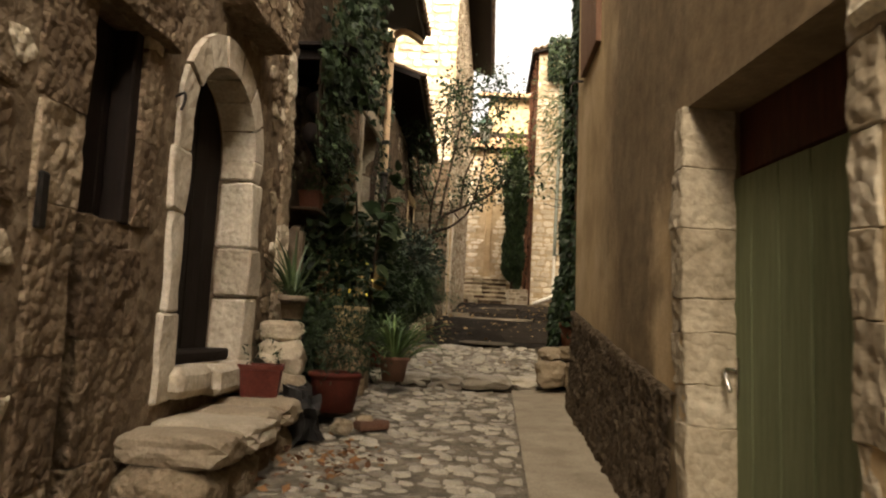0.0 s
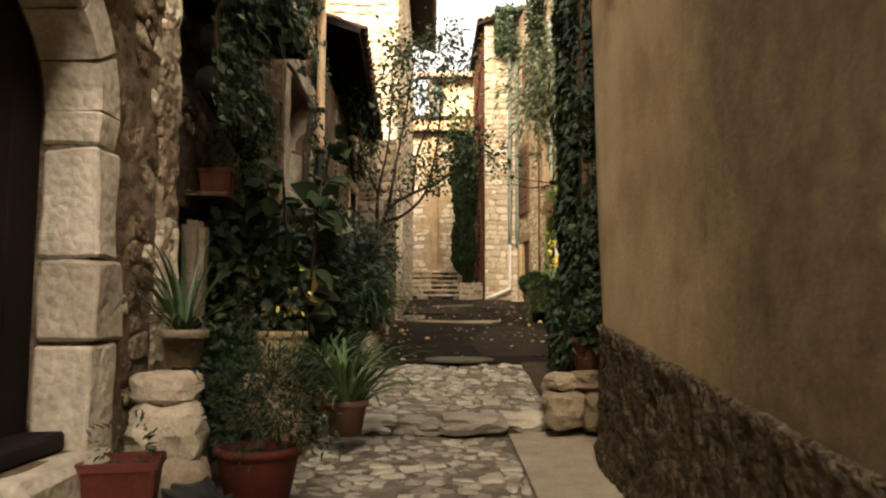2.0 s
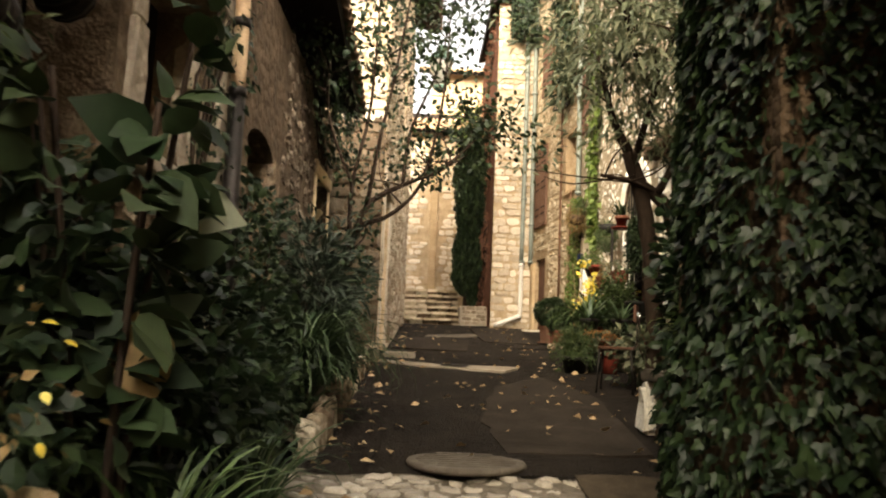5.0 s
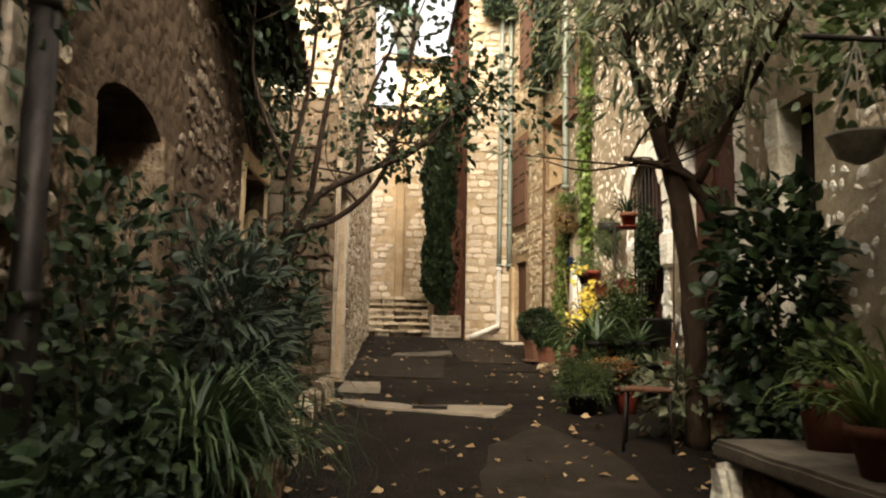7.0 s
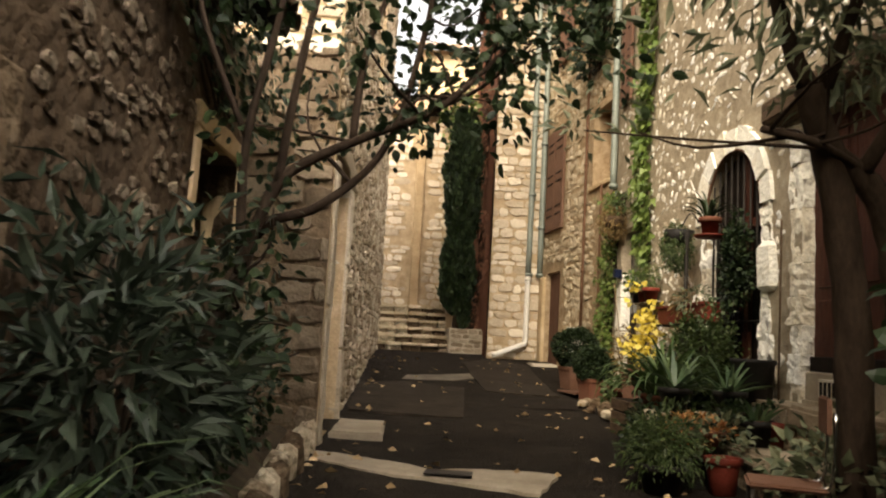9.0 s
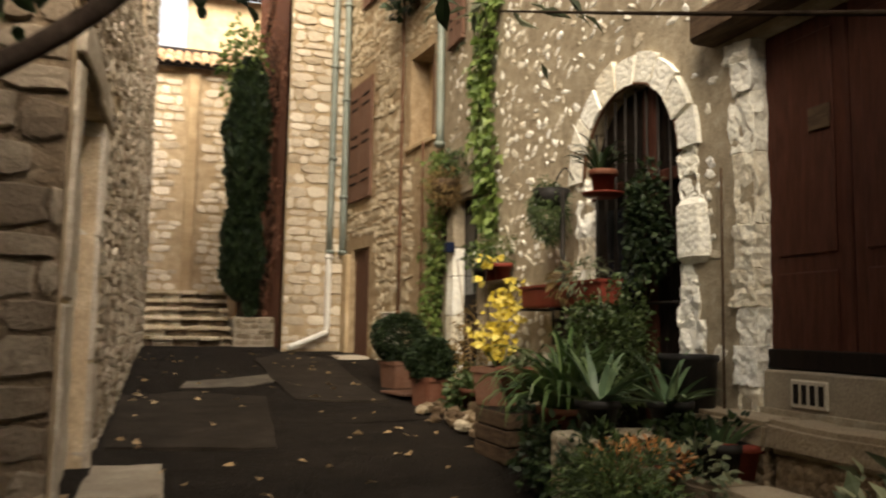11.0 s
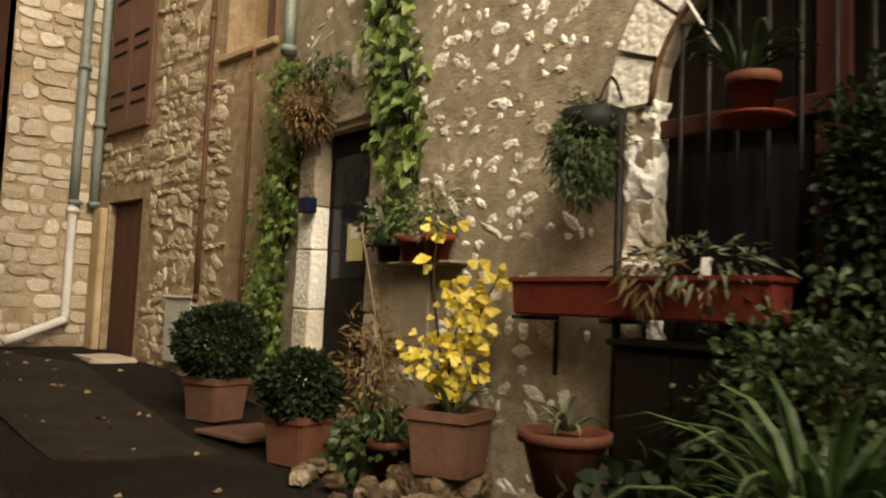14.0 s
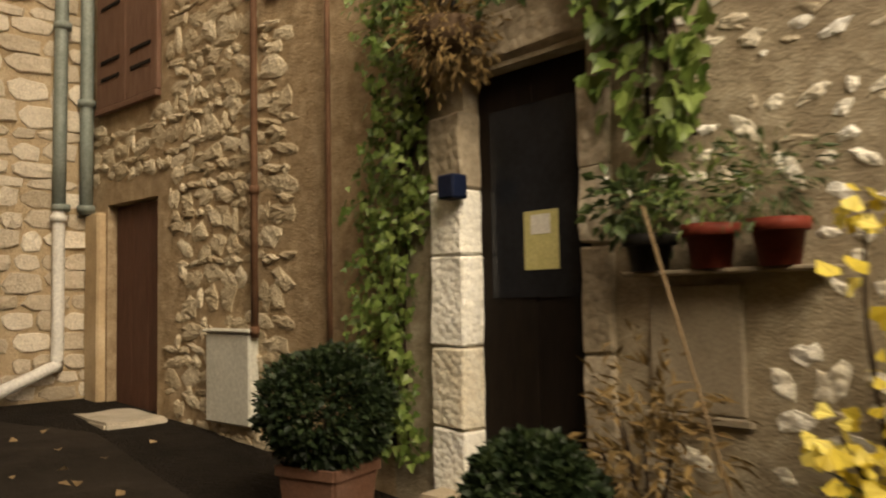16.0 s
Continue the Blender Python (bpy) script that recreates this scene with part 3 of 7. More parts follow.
def steps_of(a, b, d):
    n = max(1, round((b - a) / d))
    return [a + (b - a) * i / n for i in range(n + 1)]


sheet("ground", [-60, -20, -6, -2.6, -1, 1, 3.2, 6, 20, 60], sorted(set(GY) | set(range(-60, 120, 6))), lambda x, y: gz(y) - 0.06, M_EARTH, "bare packed brown earth under the lane", "ground")
sheet("road", steps_of(-1.9, 3.1, 0.25), steps_of(11.72, 29.0, 0.25), lambda x, y: gz(y) + 0.012 * math.sin(x * 1.7 + y * 0.6), M_ASPHALT, "dark worn asphalt surface of the sloping lane", "road", 0.012)
cobble_bed = sheet("pavement", steps_of(-1.9, 0.75, 0.13), steps_of(9.3, 11.8, 0.13), lambda x, y: gz(y) - 0.012, M_COBBLE_BED, "upper cobbled lane with worn stones set in mortar", "pavement", 0.03)
cobble_bed_low = sheet("pavement_lower", steps_of(-1.9, 0.35, 0.13), steps_of(-16, 9.24, 0.13), lambda x, y: gz(y) - 0.012, M_COBBLE_BED, "lower cobbled lane with worn stones set in mortar", "pavement", 0.03)
sheet("gutter_strip", steps_of(0.3, 1.5, 0.1), steps_of(-16, 9.2, 0.3), lambda x, y: gz(y) + 0.02 + 0.05 * (x - 0.3), M_CONCRETE, "smooth concrete strip along the foot of the plaster wall", "pavement", 0.015)
sheet("terrace", steps_of(0.7, 3.0, 0.2), steps_of(9.2, 11.8, 0.3), lambda x, y: gz(y) + 0.01, M_EARTH, "earth bed behind the ivy", "ground", 0.03)


def box_of(at, u0, u1, z0, z1, w0, w1, bevel=0.012, rough=0.006, seed=1, cuts=0):
    """A worn block on a wall's frame, from depth w0 to w1."""
    bm = box_bm(u0, u1, w0, w1, z0, z1, bevel, 1, 0, cuts)
    for v in bm.verts:
        c = v.co + noise.noise_vector(v.co * 4 + Vector((seed * 2.3, 0, 0))) * rough
        v.co = Vector(at(c.x, c.z, c.y))
    bmesh.ops.recalc_face_normals(bm, faces=bm.faces[:])
    return bm


STONE_JOBS = []
def at_l1(u, z, w):
    return (-1.97 + w, 0.04 + (u - 0.04) * 1.126, 1.48 + (z - 1.48) * 1.126)


L1_OPEN = [(3.22, 3.82, -0.3, 2.84, 0), (4.4, 5.62, 1.19, 3.08, 0.48)]
wall_l1 = wall("wall_west", at_l1, [-14.2, 6.7], -2, 8.5, 0.45, L1_OPEN, M_MORTAR, "old rubble stone house wall with crumbling brown mortar")
STONE_JOBS.append((wall_l1, at_l1, (-1.0, 6.45, 0.1, 6.0), [(2.95, 4.0, -0.3, 3.0, 0), (4.15, 5.88, 0.8, 3.35, 0)], (0.06, 0.2), (0.07, 0.3), 0.02, 0.68, M_STONE_DARK, 1))
at_lr = line_frame((-2.2, 0), (-2.2, 1), -1)
wall_lr = wall("wall_west_recess", at_lr, [7.25, 10.05], 0, 9.5, 0.4, [(8.4, 9.15, 0.9, 2.6, 0)], M_MORTAR_SHADED, "shaded rubble wall of a recess behind potted plants")
STONE_JOBS.append((wall_lr, at_lr, (7.3, 10.0, 1.0, 4.5), [(8.3, 9.25, 0.9, 2.75, 0)], (0.06, 0.16), (0.07, 0.26), 0.022, 0.6, M_STONE_SHADED, 2))
at_l2 = line_frame((-1.76, 0), (-1.76, 1), -1)
L2A_OPEN = [(10.3, 11.65, 3.0, 4.22, 0)]
wall_l2a = wall("wall_west_house", at_l2, [10.0, 12.25], 0.8, 6.1, 0.45, L2A_OPEN, M_MORTAR, "rubble stone house wall with an old window")
STONE_JOBS.append((wall_l2a, at_l2, (10.0, 12.25, 1.2, 6.0), [(10.1, 11.85, 2.85, 4.5, 0)], (0.06, 0.15), (0.07, 0.24), 0.028, 0.75, M_STONE_DARK, 3))
L2B_OPEN = [(12.6, 13.72, 1.35, 3.8, 0.22), (16.4, 17.6, 3.35, 4.1, 0)]
wall_l2b = wall("wall_west_low_house", at_l2, [12.25, 18.05], 0.8, 5.1, 0.45, L2B_OPEN, M_MORTAR_SHADED, "dim rubble and plaster wall under low eaves")
STONE_JOBS.append((wall_l2b, at_l2, (12.3, 18.0, 1.3, 5.1), [(12.3, 14.0, 1.3, 5.1, 0), (16.3, 17.7, 3.2, 4.3, 0)], (0.06, 0.16), (0.07, 0.26), 0.022, 0.5, M_STONE_SHADED, 4))
at_l3s = line_frame((0, 18.0), (1, 18.0), -1)
# The lower gable's darker stone and mortar hold the tree's shade as colour.
wall_l3b = wall("wall_tower_south_base", at_l3s, [-7, -1.0], 1, 5.25, 0.4, [], M_MORTAR, "brown ashlar lower gable of the tower house, darkened for shade")
STONE_JOBS.append((wall_l3b, at_l3s, (-2.4, -1.0, 1.7, 5.22), [], (0.13, 0.27), (0.2, 0.58), 0.04, 0.97, M_STONE_BROWN, 15))
wall_l3s = wall("wall_tower_south", at_l3s, [-7, -1.0], 5.25, 11.0, 0.4, [], M_MORTAR_FAR, "tall pale coursed limestone house gable")
STONE_JOBS.append((wall_l3s, at_l3s, (-3.0, -1.0, 5.25, 10.8), [], (0.1, 0.24), (0.18, 0.55), 0.035, 0.97, M_STONE_PALE, 5))
at_l3 = line_frame((-1.0, 18.0), (-0.93, 29.0), -1)
L3_OPEN = [(0.35, 1.65, 1.83, 4.35, 0), (5.6, 6.5, 6.9, 8.3, 0)]
wall_l3 = wall("wall_tower_east", at_l3, [0.003, 11.0], 1, 11.0, 0.4, L3_OPEN, M_MORTAR_FAR, "tall limestone rubble house wall along the lane")
STONE_JOBS.append((wall_l3, at_l3, (0.05, 11.0, 1.9, 10.5), [(0.1, 1.95, 1.7, 4.6, 0), (5.4, 6.7, 6.7, 8.5, 0)], (0.06, 0.15), (0.08, 0.28), 0.035, 0.88, M_STONE_MID, 6))

# the far end of the lane
at_far = line_frame((0, 34), (1, 34), -1)
wall_far = wall("wall_end", at_far, [-9, 9], 2, 9.3, 0.4, [], M_MORTAR_FAR, "bright limestone house wall closing the lane")
STONE_JOBS.append((wall_far, at_far, (-2.2, 1.6, 3.5, 9.2), [(-0.3, 0.0, 3.5, 9.0, 0)], (0.12, 0.28), (0.16, 0.5), 0.04, 0.97, M_STONE_PALE, 7))
part("pilaster", box_of(at_far, -0.28, -0.02, 3.4, 9.1, -0.02, 0.1, 0.02, 0.01, 3, 3), M_PLASTER_OCHRE, wall_far, "smooth pale plaster pilaster")
at_up = line_frame((0, 37.3), (1, 37.3), -1)
wall("wall_upper_storey", at_up, [-0.4, 6], 9, 12.5, 0.4, [], M_PLASTER_OCHRE, "pale ochre plastered upper storey set back")
# buttress house
at_bs = line_frame((0, 27.7), (1, 27.7), -1)
wall_bs = wall("wall_tall_house_south", at_bs, [1.4, 2.9], 1.5, 11.3, 0.4, [], M_MORTAR_FAR, "tall narrow limestone house end with coursed blocks")
STONE_JOBS.append((wall_bs, at_bs, (1.4, 2.5, 2.45, 11.2), [], (0.11, 0.24), (0.14, 0.46), 0.03, 0.97, M_STONE_PALE, 8))
at_bw = line_frame((1.4, 0), (1.4, 1), 1)
wall("wall_tall_house_west", at_bw, [27.703, 33.99], 1.5, 11.6, 0.4, [], M_VINE_DRY, "house side covered in red-brown bare creeper")
# brown-door house
at_r3 = line_frame((2.95, 23.6), (2.5, 27.7), 1)
R3_OPEN = [(2.85, 3.78, 2.36, 4.22, 0), (0.28, 1.15, 5.56, 6.9, 0), (1.3, 2.35, 8.5, 10.2, 0)]
wall_r3 = wall("wall_east_shutters", at_r3, [0.0, 4.1], 1.5, 11.5, 0.45, R3_OPEN, M_MORTAR_WARM, "warm rubble and plaster house wall with brown shutters")
STONE_JOBS.append((wall_r3, at_r3, (0.05, 4.08, 2.2, 11.0), [(2.75, 3.88, 2.2, 4.4, 0), (2.75, 4.0, 5.0, 7.3, 0), (1.1, 2.5, 8.3, 10.4, 0), (0.1, 1.3, 5.4, 7.0, 0), (0.1, 0.9, 2.2, 5.4, 0)], (0.06, 0.2), (0.08, 0.32), 0.022, 0.94, M_STONE_WARM, 9))
# arched-door house
at_r2 = line_frame((2.95, 0), (2.95, 1), 1)
R2_OPEN = [(16.15, 17.46, 2.45, 4.75, 0), (14.72, 15.3, 2.0, 4.5, 0), (18.2, 19.58, 2.1, 4.83, 0.66), (22.1, 22.95, 2.3, 4.5, 0), (21.6, 22.6, 6.6, 8.0, 0)]
wall_r2 = wall("wall_east_arched", at_r2, [8.9, 23.6], 0.5, 11.0, 0.45, R2_OPEN, M_MORTAR_LIGHT, "lime-mortared house wall with scattered pale stones")
STONE_JOBS.append((wall_r2, at_r2, (13.0, 23.3, 2.0, 9.0), [(15.9, 17.64, 2.0, 5.1, 0), (14.62, 15.5, 2.0, 4.7, 0), (18.0, 19.9, 2.0, 4.45, 0), (18.15, 19.65, 4.45, 5.1, 0), (21.9, 23.3, 2.0, 4.95, 0), (21.5, 22.7, 6.5, 8.2, 0), (21.3, 21.9, 2.7, 3.5, 0)], (0.045, 0.14), (0.06, 0.24), 0.009, 0.5, M_STONE_LIME, 10))

# plaster wall with the green door: a bulging line
R1_PTS = [(1.5, -16.0), (1.38, 0.0), (1.08, 2.66), (0.92, 3.95), (0.88, 5.5), (0.87, 7.2), (0.85, 8.1), (0.87, 8.28), (0.98, 8.42), (1.7, 8.6), (2.95, 8.8)]
R1_U = [0.0]
for a, b in zip(R1_PTS, R1_PTS[1:]):
    R1_U.append(R1_U[-1] + math.dist(a, b))


def at_r1(u, z, w):
    x, y = float(np.interp(u, R1_U, [p[0] for p in R1_PTS])), float(np.interp(u, R1_U, [p[1] for p in R1_PTS]))
    e = 0.05
    dx = float(np.interp(u + e, R1_U, [p[0] for p in R1_PTS])) - float(np.interp(u - e, R1_U, [p[0] for p in R1_PTS]))
    dy = float(np.interp(u + e, R1_U, [p[1] for p in R1_PTS])) - float(np.interp(u - e, R1_U, [p[1] for p in R1_PTS]))
    n = Vector((-dy, dx, 0)).normalized()
    k = 0.02 * noise.noise((u * 0.8, z * 0.8, 0)) if w >= 0 else 0
    return (x + n.x * (w + k) + 0.022 * (2.5 - z), y + n.y * (w + k), z)


U_DOOR = (R1_U[2] - 0.15, R1_U[3] + 0.0)
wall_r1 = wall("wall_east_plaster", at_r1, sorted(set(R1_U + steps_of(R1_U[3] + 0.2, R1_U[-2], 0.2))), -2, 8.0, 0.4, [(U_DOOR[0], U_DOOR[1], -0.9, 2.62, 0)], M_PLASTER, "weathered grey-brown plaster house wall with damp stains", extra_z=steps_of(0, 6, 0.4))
# Unseen end wall, added to keep southern sky and sun out of the lane.
wall("wall_south", line_frame((0, -16), (1, -16), 1), [-1.8, 1.6], -3, 8, 0.4, [], M_MORTAR, "unseen wall added behind the lane to block light")

# ---- eaves and roofs ----
def tile_mesh(L=0.42, r=0.085):
    V, F = [], []
    for j, (y, k) in enumerate(((0, 1.0), (L, 0.82))):
        for rr in (r * k, r * k - 0.014):
            for i in range(7):
                a = math.pi * i / 6
                V.append((math.cos(a) * rr, y, math.sin(a) * rr * 0.8))
    for i in range(6):
        F += [(i, i + 1, i + 15, i + 14), (i + 7, i + 21, i + 22, i + 8), (i, i + 7, i + 8, i + 1), (i + 14, i + 15, i + 22, i + 21)]
    return mesh_from("roof_tile", V, F, None, True)


def roof(name, p0, along, up, n_cols, n_rows, material, label, slab_th=0.08):
    """A canal-tile roof: p0 a corner of the eave, along the eave, up the slope."""
    along, up, p0 = Vector(along), Vector(up), Vector(p0)
    nrm = along.cross(up).normalized()
    if nrm.z < 0:
        nrm = -nrm
    W, H = along.length, up.length
    th = nrm * slab_th
    V = [p0, p0 + along, p0 + along + up, p0 + up]
    V = V + [v - th for v in V]
    F = [(0, 1, 2, 3), (7, 6, 5, 4), (0, 4, 5, 1), (1, 5, 6, 2), (2, 6, 7, 3), (3, 7, 4, 0)]
    ob = single(name, mesh_from(name, V, F, M_WOOD_DARK), None, label, "roof", "", "structure")
    base = tile_mesh(0.42, W / n_cols * 0.52)
    base.materials.append(material)
    rot = Matrix((along.normalized(), up.normalized(), nrm)).transposed().to_4x4()
    for c in range(n_cols):
        for r in range(n_rows):
            p = p0 + along * ((c + 0.5) / n_cols) + up.normalized() * (r * 0.36 - 0.06) + nrm * (0.01 + 0.006 * (r % 2))
            t = part("roof_tile", base, None, ob)
            t.matrix_world = Matrix.Translation(p) @ rot @ pose(0, 0, 0, rng.uniform(1, 4), 0, rng.uniform(-3, 3))
    return ob


roof("roof_low_house", (-1.28, 12.85, 5.62), (0, 4.0, -0.6), (-1.6, 0, 0.55), 22, 4, M_TILE_DARK, "dark tiled eaves of the low house")
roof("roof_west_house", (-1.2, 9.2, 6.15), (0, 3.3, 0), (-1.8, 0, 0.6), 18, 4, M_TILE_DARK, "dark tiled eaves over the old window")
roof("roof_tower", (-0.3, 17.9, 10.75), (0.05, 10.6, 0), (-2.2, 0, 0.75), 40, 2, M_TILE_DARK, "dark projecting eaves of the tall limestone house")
roof("roof_end", (-3.0, 33.7, 9.25), (6.0, 0, 0), (0, 3.6, 1.6), 26, 6, M_TILE, "sunlit terracotta canal-tile roof at the lane's end")
roof("roof_upper", (-0.95, 36.9, 12.45), (6.5, 0, 0), (0, 2.2, 0.9), 28, 4, M_TILE, "sunlit upper canal-tile roof")
roof("roof_tall_house", (1.15, 27.5, 11.35), (2.2, 0, 0.75), (0, 5.5, 0.2), 10, 3, M_TILE, "tiled sloping roof of the tall limestone house")

# ---- steps at the end ----
steps = thing("stone_steps", "worn limestone steps rising at the lane's end", "steps", (0, 0, 0), kind="structure")
for i in range(6):
    z = 2.48 + 0.18 * (i + 1)
    x = -0.98
    while x < 0.62:
        w = rng.uniform(0.25, 0.55)
        e = min(x + w, 0.66) - 0.01
        part("tread_stone", box_bm(x, e, 28.81 + 0.4 * i, 34.0 if i == 5 else 29.4 + 0.4 * i, z - 0.075, z + rng.uniform(-0.02, 0.015), 0.02, 2, 0.02, 2, i), M_STONE_WARM, steps)
        # Darker stone than the treads, painting in the shade below each nosing.
        part("riser_stone", box_bm(x + 0.01, e - 0.01, 28.9 + rng.uniform(0, 0.03) + 0.4 * i, 29.4 + 0.4 * i, z - 0.4, z - 0.07, 0.02, 1, 0.02, 1, i), M_STONE_DARK, steps)
        x += w
low = thing("retaining_wall", "low limestone planter wall under the cypress", "wall", kind="structure")
part("body", box_bm(0.66, 1.4, 28.7, 34.0, 2.0, 3.02, 0.03, 2, 0.02, 3, 4), M_STONE_MID, low)
at_low = line_frame((0, 28.7), (1, 28.7), -1)
STONE_JOBS.append((low, at_low, (0.68, 1.38, 2.5, 3.0), [], (0.08, 0.13), (0.12, 0.3), 0.03, 0.98, M_STONE_MID, 11))


# ---- unseen rest of the houses, added behind their lane fronts to cut sky light ----
def house_shell(name, x0, x1, y0, y1, z0, z1, lean, material, label, open_side):
    """Back and end walls of a house under one lean-to roof that rises away from the lane."""
    h = thing(name, label, "house", kind="structure")
    far, near = (x0, x1) if open_side == "east" else (x1, x0)
    t = 0.3 if far < near else -0.3
    part("back_wall", box_bm(min(far, far + t), max(far, far + t), y0, y1, z0, z1, 0.02), material, h)
    for a in (y0, y1 - 0.3):
        part("end_wall", box_bm(min(far + t, near), max(far + t, near), a, a + 0.3, z0, z1 - 0.05, 0.02), material, h)
    V = [(near, y0, z1), (far, y0, z1 + lean), (far, y1, z1 + lean), (near, y1, z1)]
    V = V + [(x, y, z - 0.18) for x, y, z in V]
    part("roof", mesh_from("roof", V, [(0, 1, 2, 3), (7, 6, 5, 4), (0, 4, 5, 1), (1, 5, 6, 2), (2, 6, 7, 3), (3, 7, 4, 0)], M_TILE_DARK if open_side == "east" else M_TILE), None, h)
    gx = far + t / 2
    part("parapet", box_bm(gx - 0.15, gx + 0.15, y0, y1, z1 + 0.003, z1 + lean - 0.19, 0.0), material, h)


house_shell("house_west", -8.5, -2.43, -16, 7.24, -2, 8.5, 1.4, M_MORTAR, "unseen rubble house shell added behind its lane front", "east")
house_shell("house_recess", -8.5, -2.61, 7.26, 9.98, 0, 9.4, 1.2, M_MORTAR, "unseen narrow house shell added behind the recess", "east")
house_shell("house_low", -8.5, -2.75, 10.0, 17.98, 0, 6.1, 1.6, M_MORTAR, "unseen shell added to the low stone house under dark tiles", "east")
house_shell("house_tower", -8.5, -1.42, 18.41, 29.0, 1, 11.0, 1.5, M_MORTAR_FAR, "unseen shell added to the tall limestone house", "east")
house_shell("house_plaster", 1.92, 9.0, -16, 8.38, -2, 8.0, 1.6, M_PLASTER, "unseen shell added to the plastered house with the green door", "west")
house_shell("house_arched", 3.42, 9.5, 8.9, 23.58, 0, 11.0, 1.5, M_MORTAR_LIGHT, "unseen shell added to the lime-mortared house with the arched door", "west")
house_shell("house_shutters", 3.42, 9.5, 23.62, 33.98, 0, 11.5, 1.5, M_MORTAR_LIGHT, "unseen shell added to the warm rubble house with brown shutters", "west")

# ---- doors, windows and fittings ----
def plank_door(name, at, u0, u1, z0, z1, w, material, label, category="door", planks=5, rise=0.0, frame_mat=None, th=0.05):
    """A plank door leaf on a wall's frame, its front at depth w."""
    d = tagged(new(name), label, category, "", "structure")
    n = planks
    for i in range(n):
        a, b = u0 + (u1 - u0) * i / n, u0 + (u1 - u0) * (i + 1) / n
        part("plank", box_of(at, a + 0.003, b - 0.003, z0, z1, w - th, w + rng.uniform(-0.003, 0.003), 0.005, 0.001, i), material, d)
    if frame_mat:
        for a, b, c, e in ((u0 - 0.06, u0 - 0.002, z0, z1 + 0.06), (u1 + 0.002, u1 + 0.06, z0, z1 + 0.06), (u0, u1, z1 + 0.003, z1 + 0.06)):
            part("door_frame", box_of(at, a, b, c, e, w - th, w + 0.03, 0.006, 0.001), frame_mat, d)
    return d


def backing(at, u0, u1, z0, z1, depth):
    """A near-black panel that closes an opening and paints the darkness behind it."""
    ob = single("room_behind", box_of(at, u0 - 0.3, u1 + 0.3, z0 - 0.1, z1 + 0.2, depth - 0.05, depth, 0, 0), M_PAINTED_DARK, "near-black panel painting the unlit depth behind the opening", "wall", "", "structure")
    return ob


def blocks(parent, at, rows, material, name="jamb_stone", seed=0):
    for i, (u0, u1, z0, z1, w0, w1) in enumerate(rows):
        part(name, box_of(at, u0, u1, z0 + 0.003, z1 - 0.003, w0, w1, 0.014, 0.026, seed + i, 4), material, parent)


def arch_stones(parent, at, u0, u1, spring, top, n, depth, width, w0, w1, material, seed=0, ragged=0.0):
    """Voussoirs round an arch of half-width (u1 - u0) / 2."""
    c, r = (u0 + u1) / 2, (u1 - u0) / 2
    rise = top - spring
    for i in range(n):
        a0, a1 = math.pi * (i + 0.015) / n, math.pi * (i + 0.985) / n
        k = width * (1 + ragged * (rng.random() - 0.4))
        V = []
        for w in (w0, w1 + rng.uniform(-0.01, 0.015)):
            g = 0.0 if w == w0 else 0.012
            for t in (a0 + g, (a0 + a1) / 2, a1 - g):
                V.append((c - (r + g * 0.3) * math.cos(t), spring + (rise + g * 0.3) * math.sin(t), w))
            for t in (a1 - g, (a0 + a1) / 2, a0 + g):
                V.append((c - (r + k - g) * math.cos(t), spring + (rise + k - g) * math.sin(t), w))
        F = [(0, 1, 2, 3, 4, 5)[::-1], (6, 7, 8, 9, 10, 11)] + [(j, (j + 1) % 6, 6 + (j + 1) % 6, 6 + j) for j in range(6)]
        me = mesh_from("voussoir", [at(*v) for v in V], F, material)
        part("voussoir", me, None, parent)


# west house: arched doorway
blocks(wall_l1, at_l1, [(4.2, 4.43, 1.0, 1.5, -0.23, 0.03), (4.23, 4.43, 1.5, 2.05, -0.23, 0.035), (4.19, 4.43, 2.05, 2.4, -0.23, 0.03), (4.24, 4.43, 2.4, 2.62, -0.23, 0.03),
                        (5.59, 5.83, 1.0, 1.62, -0.23, 0.05), (5.59, 5.88, 1.62, 1.98, -0.23, 0.06), (5.59, 5.81, 1.98, 2.45, -0.23, 0.05), (5.59, 5.8, 2.45, 2.62, -0.23, 0.045)], M_DRESSED, "jamb_stone", 20)
arch_stones(wall_l1, at_l1, 4.42, 5.6, 2.6, 3.06, 7, 0.3, 0.21, -0.23, 0.035, M_DRESSED)
plank_door("door_arched", at_l1, 4.38, 5.64, 1.19, 3.12, -0.25, M_WOOD_DARK, "dark weathered plank door set deep in a stone arch", planks=5)
part("threshold", box_of(at_l1, 4.45, 5.57, 1.19, 1.27, -0.24, -0.04, 0.015, 0.006, 2, 2), M_WOOD_DARK, wall_l1, "dark worn wooden threshold")
part("sill_stone", box_of(at_l1, 4.36, 4.9, 1.02, 1.185, -0.25, 0.12, 0.04, 0.02, 3, 2), M_DRESSED, wall_l1)
part("sill_stone", box_of(at_l1, 4.91, 5.72, 1.0, 1.185, -0.25, 0.14, 0.04, 0.02, 5, 2), M_DRESSED, wall_l1)
part("hood_stone", box_of(at_l1, 4.75, 5.75, 3.42, 3.5, -0.05, 0.24, 0.02, 0.03, 8, 3), M_STONE_DARK, wall_l1)
